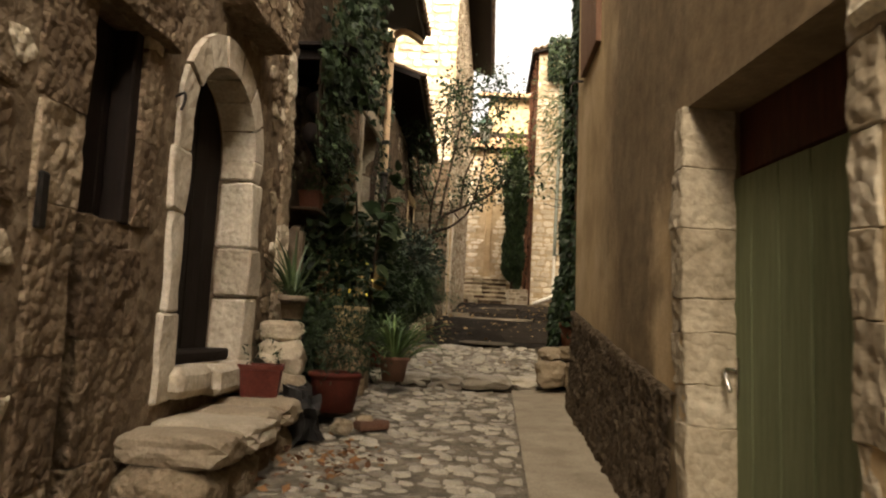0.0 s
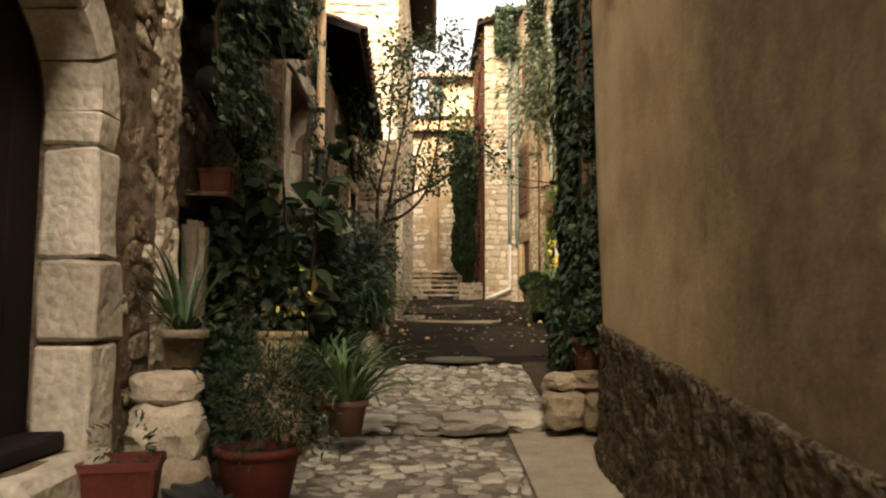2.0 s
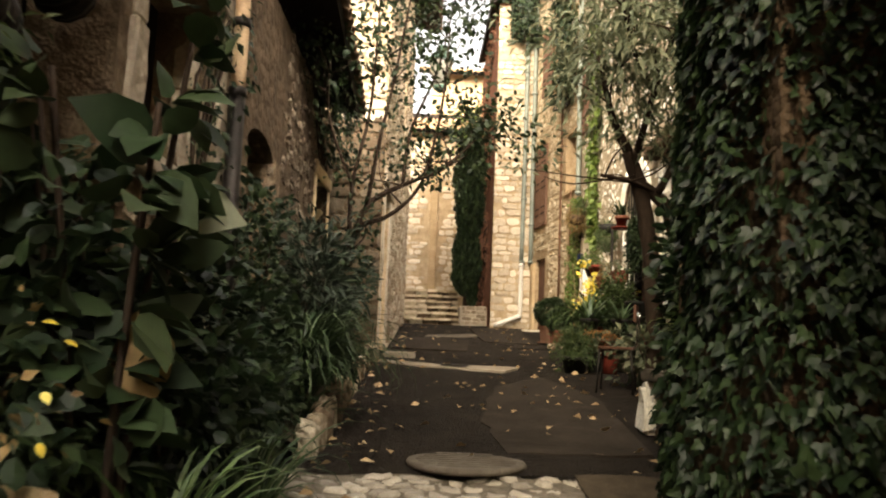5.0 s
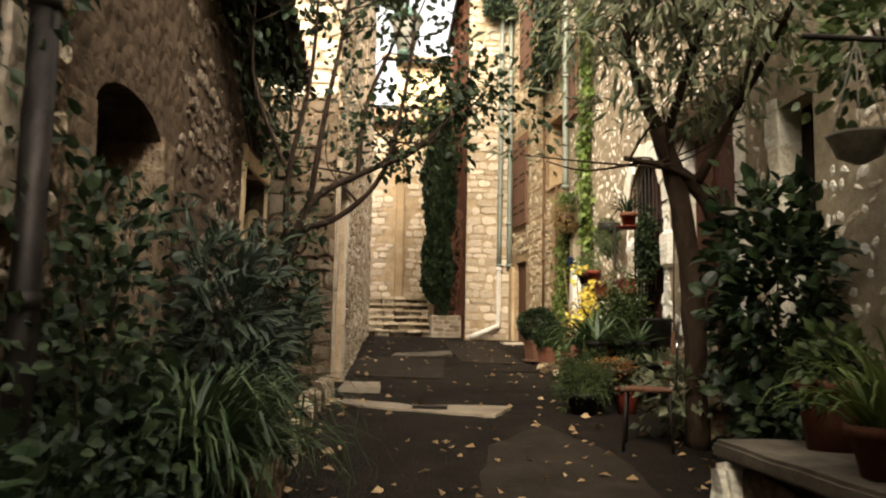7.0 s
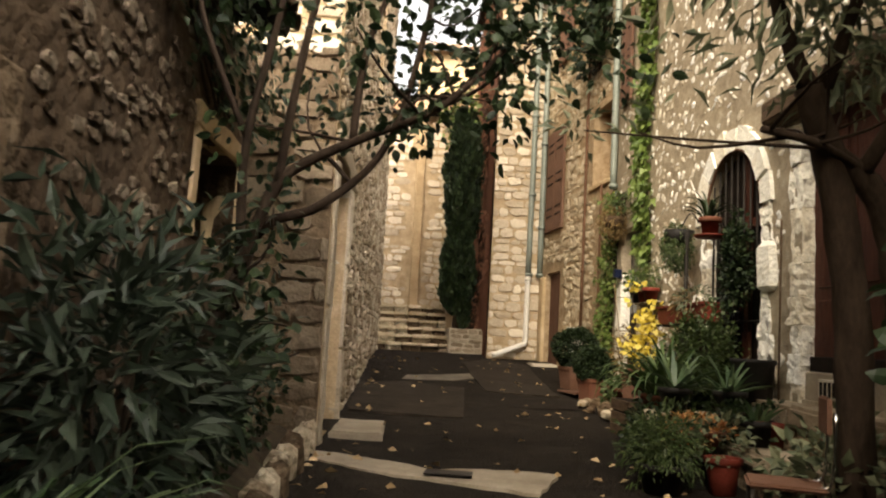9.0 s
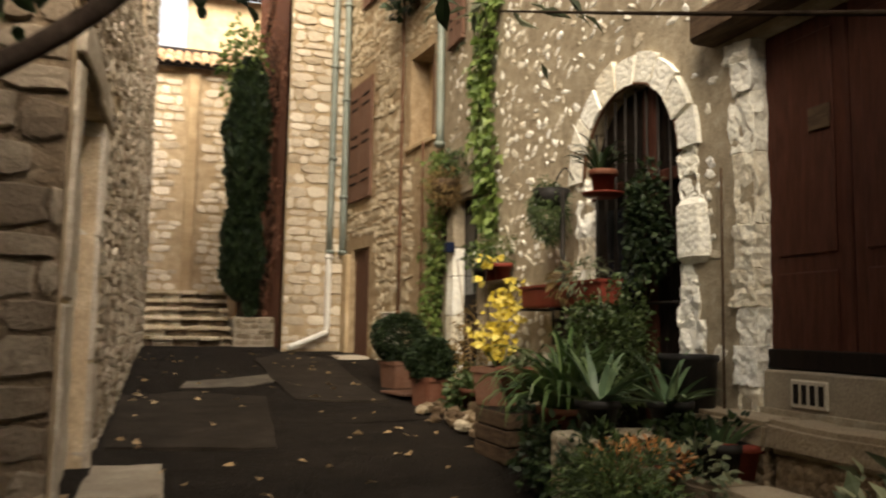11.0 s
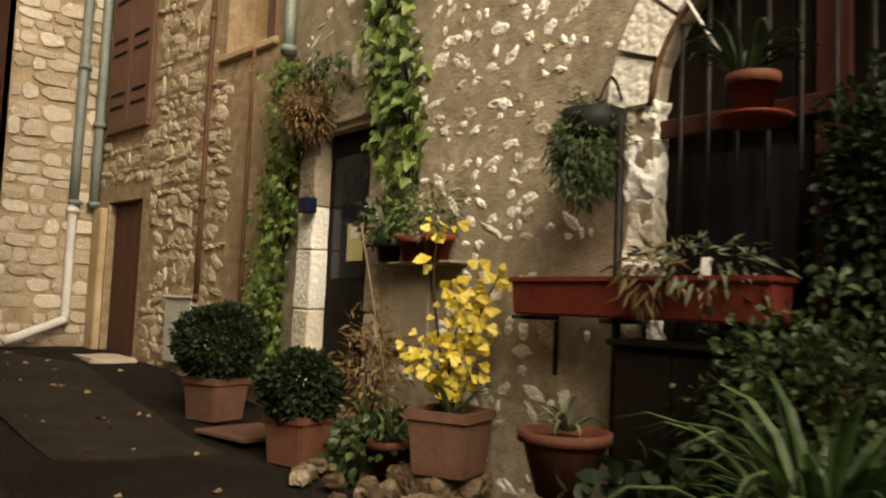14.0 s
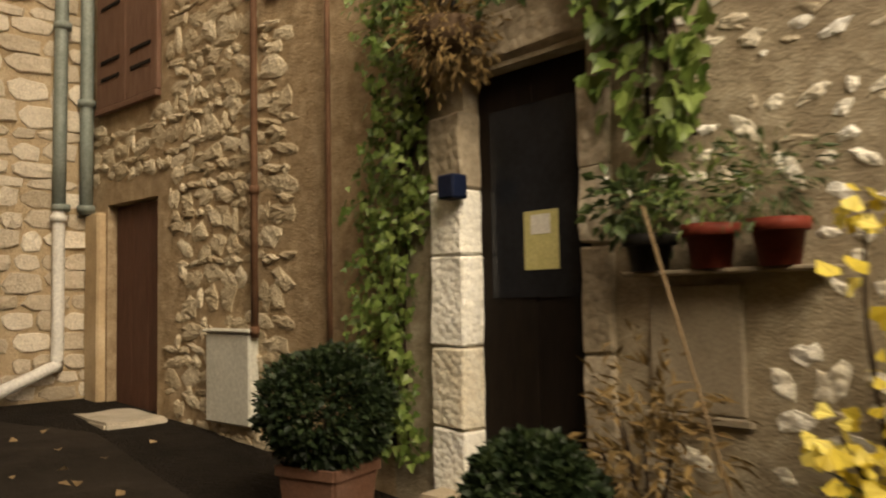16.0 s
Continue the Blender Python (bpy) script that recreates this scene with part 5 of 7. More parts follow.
rough_stack(wall_r2, at_r2, 17.44, 17.6, 2.0, 4.76, -0.22, 0.015, M_STONE_WHITE, 210, (0.2, 0.5), 0.12, side=1, eroded=1.4)
plank_door("door_terrace", at_r2, 14.73, 15.29, 2.0, 4.5, -0.2, M_WOOD_DARK, "dark plank door behind the terrace shrubs", planks=3)
rough_stack(wall_r2, at_r2, 15.29, 15.44, 2.0, 4.6, -0.22, 0.015, M_STONE_WHITE, 250, (0.2, 0.5), 0.08, side=1)
rough_stack(wall_r2, at_r2, 15.95, 16.16, 2.0, 4.76, -0.22, 0.015, M_STONE_WHITE, 230, (0.2, 0.5), 0.12, side=-1)
ledge = thing("stone_ledge", "stepped stone ledge below the big door with pots", "steps")
for i in range(4):
    part("slab", box_bm(2.62, 2.94, 14.4 + i * 0.88, 15.27 + i * 0.88, 2.25, 2.42, 0.03, 2, 0.02, 3, i), M_STONE_MID, ledge)
    part("riser", box_bm(2.66, 2.94, 14.42 + i * 0.88, 15.25 + i * 0.88, 1.4, 2.245, 0.02, 1, 0.015, 2, i), M_STONE_DARK, ledge)
    part("slab", box_bm(2.3, 2.655, 14.5 + i * 0.85, 15.34 + i * 0.85, 1.95, 2.08, 0.03, 2, 0.02, 3, i + 5), M_STONE_MID, ledge)
    part("riser", box_bm(2.36, 2.65, 14.52 + i * 0.85, 15.32 + i * 0.85, 1.4, 1.945, 0.02, 1, 0.015, 2, i + 9), M_STONE_DARK, ledge)

# house door with jamb stones
plank_door("door_glazed", at_r2, 22.12, 22.94, 2.3, 4.5, -0.1, M_WOOD_DARK, "black glazed house door with a yellow notice", planks=2)
single("door_pane", box_of(at_r2, 22.24, 22.84, 3.3, 4.3, -0.098, -0.09, 0, 0), M_GLASS_DARK, "dark reflecting glass pane of the house door", "window", "", "structure")
notice = thing("notice", "yellow and white printed notice taped inside the door", "notice")
part("sheet", box_of(at_r2, 22.37, 22.6, 3.44, 3.74, -0.089, -0.085, 0, 0), M_PAPER_YELLOW, notice)
part("picture", box_of(at_r2, 22.42, 22.55, 3.62, 3.72, -0.084, -0.082, 0, 0), M_PAPER_WHITE, notice)
z = 2.1
i = 0
for h in (0.5, 0.44, 0.5, 0.36, 0.42):
    part("jamb_stone", box_of(at_r2, 22.93, 23.2, z, z + h - 0.006, -0.2, 0.05, 0.012, 0.014, i, 3), M_STONE_WHITE if i < 4 else M_DRESSED, wall_r2)
    part("jamb_stone", box_of(at_r2, 21.97, 22.15, z, z + h - 0.006, -0.2, 0.03, 0.012, 0.014, i + 6, 3), M_DRESSED, wall_r2)
    z += h
    i += 1
part("lintel", box_of(at_r2, 21.9, 23.25, 4.52, 4.8, -0.2, 0.04, 0.03, 0.02, 3, 3), M_DRESSED, wall_r2)
part("lintel", box_of(at_r2, 22.0, 22.5, 4.82, 5.1, -0.1, 0.05, 0.04, 0.04, 6, 3), M_STONE_WHITE, wall_r2)
single("door_step", box_bm(2.72, 3.1, 21.95, 23.15, 1.9, 2.28, 0.03, 2, 0.015, 3), M_STONE_PALE, "worn stone step below the glazed door", "step")
post = thing("letter_box", "small dark blue letter box on the door jamb", "letter box")
part("body", box_of(at_r2, 22.87, 23.0, 3.83, 3.96, 0.05, 0.16, 0.01, 0), M_BLUE, post)
cup = thing("wall_cupboard", "pale painted meter cupboard door in the wall", "cupboard")
part("door", box_of(at_r2, 21.36, 21.78, 2.82, 3.34, 0.005, 0.03, 0.006, 0), M_CONCRETE, cup)
part("frame", box_of(at_r2, 21.33, 21.81, 2.78, 2.815, 0.005, 0.04, 0.006, 0), M_CONCRETE, cup)
part("wall_shelf", box_of(at_r2, 20.98, 21.82, 3.38, 3.4, 0.0, 0.16, 0.006, 0.002), M_CONCRETE, wall_r2)
backing(at_r2, 21.6, 22.6, 6.6, 8.0, -0.4)
louvred_shutter(at_r2, 22.65, 23.2, 6.6, 8.0, 0.03, "brown upper-floor shutter folded back on the wall")

# ---- pots and plants ----
def pot_mesh(r=0.18, h=0.3, rim=0.03, taper=0.72):
    b = r * taper
    return lathe([(b, 0), (b + (r - b) * 0.8, h * 0.8), (r - 0.005, h - rim * 1.6), (r + 0.012, h - rim * 1.5), (r + 0.014, h), (r - 0.012, h), (r - 0.02, h - 0.04), (0.001, h - 0.05)], 20)


def square_pot_bm(w, h, taper=0.85, rim=0.02):
    bm = bmesh.new()
    prof = [(taper, 0), (0.98, h * 0.84), (1.06, h * 0.85), (1.06, h), (0.93, h), (0.9, h - 0.04)]
    rings = [[bm.verts.new((sx * w / 2 * k, sy * w / 2 * k, z)) for sx, sy in ((-1, -1), (1, -1), (1, 1), (-1, 1))] for k, z in prof]
    for a, b in zip(rings, rings[1:]):
        for i in range(4):
            bm.faces.new((a[i], a[(i + 1) % 4], b[(i + 1) % 4], b[i]))
    bm.faces.new(rings[0][::-1])
    bm.faces.new(rings[-1])
    bmesh.ops.bevel(bm, geom=[e for e in bm.edges if abs(e.verts[0].co.z - e.verts[1].co.z) > 0.001], offset=0.012, segments=2, affect='EDGES', clamp_overlap=True)
    return bm


def soil(r, z):
    V = [(0, 0, z + 0.012)] + [(r * math.cos(a * math.pi / 7), r * math.sin(a * math.pi / 7), z + 0.006 * (a % 3)) for a in range(14)]
    return mesh_from("soil", V, [(0, 1 + i, 1 + (i + 1) % 14) for i in range(14)], M_SOIL)


def potted(name, label, loc, r, h, pot_mat, foliage, rz=0, square=False, stem=None, category="potted plant", group="", taper=0.72):
    """foliage: list of (part name, (V, F), material) about the pot's base."""
    t = thing(name, label, category, loc, rz, group)
    if square:
        pot = part("pot", square_pot_bm(r * 2, h), pot_mat, t)
    else:
        pot = part("pot", pot_mesh(r, h, taper=taper), pot_mat, t)
    part("soil", soil(r * 0.86, h - 0.045), None, pot)
    if stem:
        V, F = stem
        part("stem", mesh_from("stem", V, F, M_BARK, True), None, t)
    for nm, (V, F), m in foliage:
        part(nm, mesh_from(nm, V, F, m), None, t)
    return t


def shift(vf, x, y, z):
    return [np.array(v) + np.array((x, y, z)) for v in vf[0]], vf[1]


def ball(n, r, z, size, seed, shape="leaf", lump=0.2, flat=1.0):
    return leaves(blob_spots(n, (0, 0, z), (r, r, r * flat), seed, 0.62, lump), size, shape, seed, None, 0.1, 1.0)


def shrub(name, label, loc, radii, n, size, material, seed, shape="broad", shell=0.35, lump=0.7, twigs=6, category="shrub", group=""):
    """A loose shrub from the ground: stems and many leaves."""
    t = thing(name, label, category, loc, 0, group)
    r = np.random.RandomState(seed)
    pcs = []
    for i in range(twigs):
        a, k = r.uniform(0, 6.28), r.uniform(0.3, 0.85)
        end = (math.cos(a) * radii[0] * k, math.sin(a) * radii[1] * k, radii[2] * r.uniform(0.9, 1.8))
        pcs.append(tube(bend([(0, 0, 0), (end[0] * 0.3, end[1] * 0.3, end[2] * 0.5), end], 3), [0.016 * (1 - 0.13 * j) for j in range(7)], 5))
    for V, F in pcs:
        part("stem", mesh_from("stem", V, F, M_BARK, True), None, t)
    V, F = leaves(blob_spots(n, (0, 0, radii[2]), radii, seed, shell, lump), size, shape, seed, None, 0.25, 1.1)
    part("foliage", mesh_from("foliage", V, F, material), None, t)
    return t


def clump(name, label, loc, n, length, width, seed, material=None, droop=1.0, pot=None, category="plant"):
    vf = blades(n, length, width, seed, 1.0, droop, 0.12)
    if pot:
        r, h, pm = pot
        return potted(name, label, loc, r, h, pm, [("leaves", shift(vf, 0, 0, h - 0.06), material or M_BLADE)], category=category)
    t = thing(name, label, category, loc)
    for k in range(4):
        V, F = blades(n // 4, length * (0.8 + 0.1 * k), width, seed + 40 * k, 1.0, droop * (0.8 + 0.12 * k), 0.12 + 0.0003 * n)
        part("leaf_tuft", mesh_from("leaf_tuft", V, F, material or M_BLADE), None, t)
    return t


# by the west house
pile = thing("stone_pile", "stack of rough reddish limestone boulders", "stones")
for i, (x, y, z, sx, sy, sz) in enumerate([(-1.72, 6.85, 0.86, 0.44, 0.36, 0.34), (-1.75, 6.88, 1.16, 0.4, 0.34, 0.3), (-1.78, 6.92, 1.39, 0.36, 0.32, 0.17), (-1.7, 6.9, 0.6, 0.5, 0.42, 0.26)]):
    part("boulder", boulder_bm(x, y, z, sx, sy, sz * 1.06, i + 3, 4, 0.2, 0.2 * i, 3), M_STONE_MID, pile)
pile2 = thing("stone_pile", "small heap of grey stones between the pots", "stones")
for i, (x, y, z, s) in enumerate([(-1.42, 7.45, 1.36, 0.13), (-1.45, 7.4, 1.16, 0.16), (-1.4, 7.42, 0.95, 0.2), (-1.35, 7.35, 0.75, 0.2), (-1.12, 6.5, 0.66, 0.12), (-0.98, 6.75, 0.68, 0.11)]):
    part("boulder", boulder_bm(x, y, z, s * 1.4, s * 1.2, s * 1.1, i + 13, 3, 0.25), M_STONE_DARK, pile2)
potted("potted_agave", "grey-brown pot of arching green agave on the stone pile", (-1.7, 6.95, 1.5), 0.12, 0.2, M_STONE_BROWN,
       [("leaves", shift(blades(30, 0.62, 0.028, 3, 0.8, 0.7, 0.05), 0, 0, 0.17), M_BLADE_SHADED), ("low_leaves", shift(blades(26, 0.3, 0.028, 4, 1.3, 1.2, 0.05), 0, 0, 0.17), M_LEAF_MID)])
potted("potted_plant", "square red pot with sparse dry stems on the bench end", (-1.72, 6.18, 0.9), 0.16, 0.24, M_POT_DARKRED,
       [("foliage", ball(90, 0.14, 0.3, 0.05, 5, "narrow"), M_LEAF_DARK)], 12, True)
potted("potted_rosemary", "red terracotta pot of dark bushy rosemary", (-1.3, 7.05, 0.72), 0.23, 0.34, M_POT_DARKRED,
       [("foliage", leaves(blob_spots(2200, (0.05, 0, 0.6), (0.38, 0.4, 0.32), 6, 0.3, 0.6), 0.055, "narrow", 6, None, -0.2, 1.2), M_LEAF_DARK)])
single("loose_brick", box_bm(-0.14, 0.14, -0.07, 0.07, 0, 0.08, 0.012, 2, 0.006, 2), M_TERRA_PALE, "loose pale brick lying beside the red pot", "brick", m=pose(-0.92, 6.75, gz(6.75) + 0.01, 0, 0, 40))
bag = box_bm(-1.68, -1.3, 6.05, 6.62, 0.45, 0.98, 0.12, 3, 0.13, 3, 9)
single("black_sack", bag, M_POT_BLACK, "crumpled black plastic sack beside the bench", "sack")
potted("potted_plant", "embossed ochre pot with withering flower stems", (-1.5, 8.65, gz(8.65) + 0.5), 0.21, 0.4, M_POT_YELLOW,
       [("foliage", leaves(blob_spots(60, (0, 0, 0.66), (0.3, 0.3, 0.32), 8, 0.2, 0.5), 0.05, "leaf", 8), M_LEAF_BROWN), *[("bloom", leaves([sp_], 0.05, "broad", 9), M_LEAF_YELLOW) for sp_ in blob_spots(7, (0, 0, 0.72), (0.26, 0.26, 0.26), 9, 0.4, 0.4)], ("leaves", leaves(blob_spots(70, (0, 0, 0.6), (0.3, 0.3, 0.25), 10, 0.3, 0.5), 0.06, "narrow", 10), M_LEAF_DARK)], category="potted plant")
single("plinth_block", box_bm(-1.75, -1.27, 8.42, 8.9, gz(8.5) - 0.1, gz(8.65) + 0.495, 0.03, 1, 0.02, 2), M_STONE_DARK, "rough stone block carrying the ochre pot", "stone")
shrub("shrub", "dark dense shrub beside the recess door", (-1.78, 7.85, 0.9), (0.25, 0.32, 0.42), 1600, 0.07, M_LEAF_DARK, 19)
clump("strap_lily", "terracotta pot with a clump of strap leaves", (-0.98, 8.62, 0.9), 60, 0.75, 0.045, 11, M_BLADE, 1.1, (0.16, 0.26, M_TERRA_PALE), "potted plant")
clump("strap_lily", "clump of strap leaves in a plastic pot by the steps", (-1.25, 9.5, 1.0), 46, 0.75, 0.04, 12, M_BLADE, 1.0, (0.17, 0.28, M_POT_RED), "potted plant")


def rubber_plant(loc, seed=3):
    t = thing("rubber_plant", "tall rubber plant with broad glossy leaves and canes", "plant", loc)
    r = np.random.RandomState(seed)
    stems, spots, big = [], [], []
    for i in range(10):
        a = r.uniform(0, 6.28)
        h = r.uniform(1.3, 2.3)
        top = np.array((math.cos(a) * 0.28, math.sin(a) * 0.5, h))
        line = bend([(math.cos(a) * 0.06, math.sin(a) * 0.06, 0), tuple(top * np.array((0.5, 0.5, 0.5))), tuple(top)], 5)
        stems.append(tube(line, [0.02 - 0.001 * j for j in range(len(line))], 6))
        for p in line[4:]:
            for k in range(4):
                d = np.array((math.cos(a + r.normal()), math.sin(a + r.normal()), r.uniform(-0.2, 0.6)))
                spots.append((np.array(p) + d * 0.05, d))
    for V, F in stems:
        part("cane", mesh_from("cane", V, F, M_BARK, True), None, t)
    V, F = leaves(spots, 0.22, "broad", seed, None, 0.25, 0.7)
    part("leaves", mesh_from("leaves", V, F, M_LEAF_GLOSS, True), None, t)
    for p, d, m in (((0.12, 0.1, 1.62), (0.85, -0.25, -0.12), M_LEAF_GREY), ((0.15, -0.1, 1.2), (0.1, -0.2, -0.9), M_LEAF_BROWN), ((0.2, -0.2, 1.75), (-0.3, -0.5, 0.2), M_LEAF_DARK)):
        V, F = leaves([(p, d)], 0.36, "broad", seed, (0.3, -1, 0.3), 0.05, 0.1)
        part("large_leaf", mesh_from("large_leaf", V, F, m, True), None, t)
    return t


rubber_plant((-1.5, 9.5, 1.0))
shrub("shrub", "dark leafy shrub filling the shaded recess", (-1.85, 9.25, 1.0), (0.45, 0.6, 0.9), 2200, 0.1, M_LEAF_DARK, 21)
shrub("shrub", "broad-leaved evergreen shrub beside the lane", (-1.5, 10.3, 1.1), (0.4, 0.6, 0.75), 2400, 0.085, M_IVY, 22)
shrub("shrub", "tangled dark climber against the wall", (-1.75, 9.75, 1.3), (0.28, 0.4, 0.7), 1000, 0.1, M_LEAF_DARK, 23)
clump("strap_lily", "dense strap-leaved clump at the lane's edge", (-1.25, 10.9, 1.15), 90, 0.75, 0.035, 24, M_BLADE_SHADED, 1.0)
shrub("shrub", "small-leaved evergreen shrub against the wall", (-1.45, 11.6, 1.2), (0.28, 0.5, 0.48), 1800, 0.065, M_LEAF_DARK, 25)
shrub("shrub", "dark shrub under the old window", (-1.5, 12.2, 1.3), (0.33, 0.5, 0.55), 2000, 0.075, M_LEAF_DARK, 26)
clump("strap_lily", "strap-leaved clump beside the dark door", (-1.3, 12.7, 1.35), 70, 0.7, 0.03, 27, M_BLADE_SHADED, 1.1)
clump("strap_lily", "large fountain of arching strap leaves in the raised bed", (-1.33, 13.0, 1.72), 460, 1.05, 0.03, 29, M_BLADE_SHADED, 1.8)
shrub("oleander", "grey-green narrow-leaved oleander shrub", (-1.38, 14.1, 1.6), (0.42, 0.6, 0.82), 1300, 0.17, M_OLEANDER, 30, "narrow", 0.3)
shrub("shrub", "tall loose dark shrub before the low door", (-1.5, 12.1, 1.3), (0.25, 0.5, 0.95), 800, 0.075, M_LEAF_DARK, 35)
bed = thing("raised_bed", "earth bed along the house wall behind a rubble kerb", "bed")
V, F = [], []
for j, y in enumerate(np.linspace(11.9, 17.95, 26)):
    for i, x in enumerate(np.linspace(-1.76, -1.14, 5)):
        V.append((x, y, gz(y) + 0.2 + 0.04 * noise.noise((x * 4, y * 4, 2)) - 0.1 * (i == 4)))
    if j:
        F += [(j * 5 - 5 + i, j * 5 - 4 + i, j * 5 + 1 + i, j * 5 + i) for i in range(4)]
part("soil", mesh_from("soil", V, F, M_EARTH), None, bed)
y, i = 12.0, 0
while y < 17.85:
    w = 0.22 + 0.2 * abs(noise.noise((y * 3, 1, 1)))
    part("kerb_stone", boulder_bm(-1.1 + 0.02 * (i % 3), y + w / 2, gz(y) + 0.1, 0.17, w * 1.06, 0.3, i + 41, 4, 0.2), M_STONE_DARK, bed)
    y += w
    i += 1
shrub("shrub", "dark evergreen shrub beneath the camellia tree", (-1.5, 15.9, 1.65), (0.25, 0.6, 0.6), 1300, 0.07, M_LEAF_DARK, 31)
shrub("shrub", "ragged small shrub below the low window", (-1.45, 16.8, 1.75), (0.28, 0.5, 0.55), 900, 0.06, M_LEAF_DARK, 32)
potted("potted_plant", "dark red window box pot with trailing stems", (-2.02, 8.75, 2.72), 0.12, 0.2, M_TERRACOTTA,
       [("foliage", leaves(blob_spots(420, (0.1, 0.15, 0.36), (0.3, 0.45, 0.25), 34, 0.2, 0.6), 0.07, "narrow", 34), M_LEAF_MID)], 0, True)


def hanging_growth(name, label, at, u0, u1, z0, z1, n, size, material, seed, shape="ivy", out=0.1, ragged=1.0, stems=5, category="climber"):
    """A climber on a wall: wavy stems and leaves that face outward."""
    t = thing(name, label, category)
    r = np.random.RandomState(seed)
    nx = np.array(at(0, 0, 1)) - np.array(at(0, 0, 0))
    sp, pcs = [], []
    while len(sp) < n:
        u, z = r.uniform(u0, u1), r.uniform(z0, z1)
        mid = (u0 + u1) / 2 + 0.25 * (u1 - u0) * math.sin(z * 2.1 + seed)
        edge = abs(u - mid) / (u1 - u0) * 2 + 0.5 * noise.noise((u * 4, z * 3, seed)) * ragged
        if edge < 0.95 and z > z0 + (z1 - z0) * 0.25 * max(0, noise.noise((u * 5, seed, 0))):
            w = out * r.uniform(0.1, 1) * (1 + 0.6 * noise.noise((u * 5, z * 5, 2)))
            sp.append((at(u, z, w + 0.01), tuple(nx * 0.5 + np.array((0, 0, -0.6)) + r.normal(size=3) * 0.3)))
    for i in range(stems):
        k = (i + 0.5) / stems
        pts = [at((u0 + u1) / 2 + (u1 - u0) * 0.3 * (k - 0.5) + 0.25 * (u1 - u0) * math.sin(z * 2.1 + seed) + 0.04 * r.normal(), z, 0.03) for z in np.linspace(z0, z1, 9)]
        pcs.append(tube(pts, 0.011, 5))
    for V, F in pcs:
        part("stem", mesh_from("stem", V, F, M_BARK, True), None, t)
    V, F = leaves(sp, size, shape, seed, tuple(nx), 0.3, 0.6)
    part("foliage", mesh_from("foliage", V, F, material), None, t)
    return t


hanging_growth("climbing_plant", "dark creeper hanging over the recess canopy", at_l2, 7.2, 9.4, 3.75, 6.6, 3000, 0.085, M_LEAF_DARK, 41, "ivy", 0.4)
hanging_growth("climbing_plant", "dark trailing stems hanging from the recess canopy", at_l2, 7.35, 8.5, 3.0, 4.1, 900, 0.07, M_LEAF_DARK, 47, "leaf", 0.25)
hanging_growth("climbing_plant", "thin creeper along the west wall's window", at_l2, 10.9, 12.2, 2.2, 5.0, 420, 0.08, M_LEAF_DARK, 42, "leaf", 0.15)
hanging_growth("climbing_plant", "straggling creeper around the dark low door", at_l2, 12.0, 13.9, 1.6, 3.3, 600, 0.065, M_LEAF_DARK, 43, "broad", 0.2, 1.0, 1)
hanging_growth("climbing_plant", "creeper hanging from the low eaves", at_l2, 15.2, 17.9, 4.3, 5.3, 700, 0.1, M_LEAF_DARK, 44, "leaf", 0.45)

# ivy column on the terrace's corner
ivy = thing("ivy_column", "tall dense column of dark green ivy", "ivy")
r0 = np.random.RandomState(51)
spots = []
for i in range(24000):
    z = 0.98 + 6.2 * r0.uniform() ** 0.95
    a = r0.uniform(0, 2 * math.pi)
    k = 1 + 0.22 * noise.noise((math.cos(a) * 1.6, math.sin(a) * 1.6, z * 1.5)) + 0.1 * noise.noise((math.cos(a) * 4, math.sin(a) * 4, z * 4))
    k *= 1.1 if z < 2.2 else 1.0
    cx = 1.14 + 0.02 * z
    cy = 9.85
    d = np.array((math.cos(a), math.sin(a), 0))
    p = np.array((cx, cy, z)) + d * np.array((0.34, 0.82, 0)) * k * (1 - 0.16 * r0.uniform() ** 2)
    if z < 1.7 and p[1] < 9.3:
        continue
    spots.append((tuple(p), tuple(d * 0.7 + np.array((0, 0, -0.75))), d))
V, F = [], []
for k in range(8):
    a = (k + 0.5) * math.pi / 4
    sub = [(s[0], s[1]) for s in spots if int((math.atan2(s[2][1], s[2][0]) % (2 * math.pi)) / (math.pi / 4)) == k]
    v, f = leaves(sub, 0.066, "ivy", 60 + k, (math.cos(a), math.sin(a), 0.15), 0.15, 0.6)
    o = len(V)
    V.extend(v)
    F.extend(tuple(i + o for i in q) for q in f)
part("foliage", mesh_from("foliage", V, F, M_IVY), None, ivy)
pcs = [tube(bend([(1.1 + 0.1 * math.cos(i), 9.85 + 0.3 * math.sin(i * 2.3), 0.9), (1.15, 9.85 + 0.2 * math.cos(i), 3), (1.25, 9.85 + 0.25 * math.sin(i), 7)], 6), [0.05 - 0.002 * j for j in range(13)], 7) for i in range(5)]
V, F = join(pcs)
part("trunk", mesh_from("trunk", V, F, M_BARK, True), None, ivy)
single("terrace_pier", box_bm(0.95, 1.6, 9.25, 10.5, 0.6, 6.6, 0.05, 2, 0.03, 4), M_STONE_DARK, "rubble pier hidden under the ivy", "wall", "", "structure")
pile3 = thing("stone_pile", "low dry-stone pile under the ivy's flower pot", "stones")
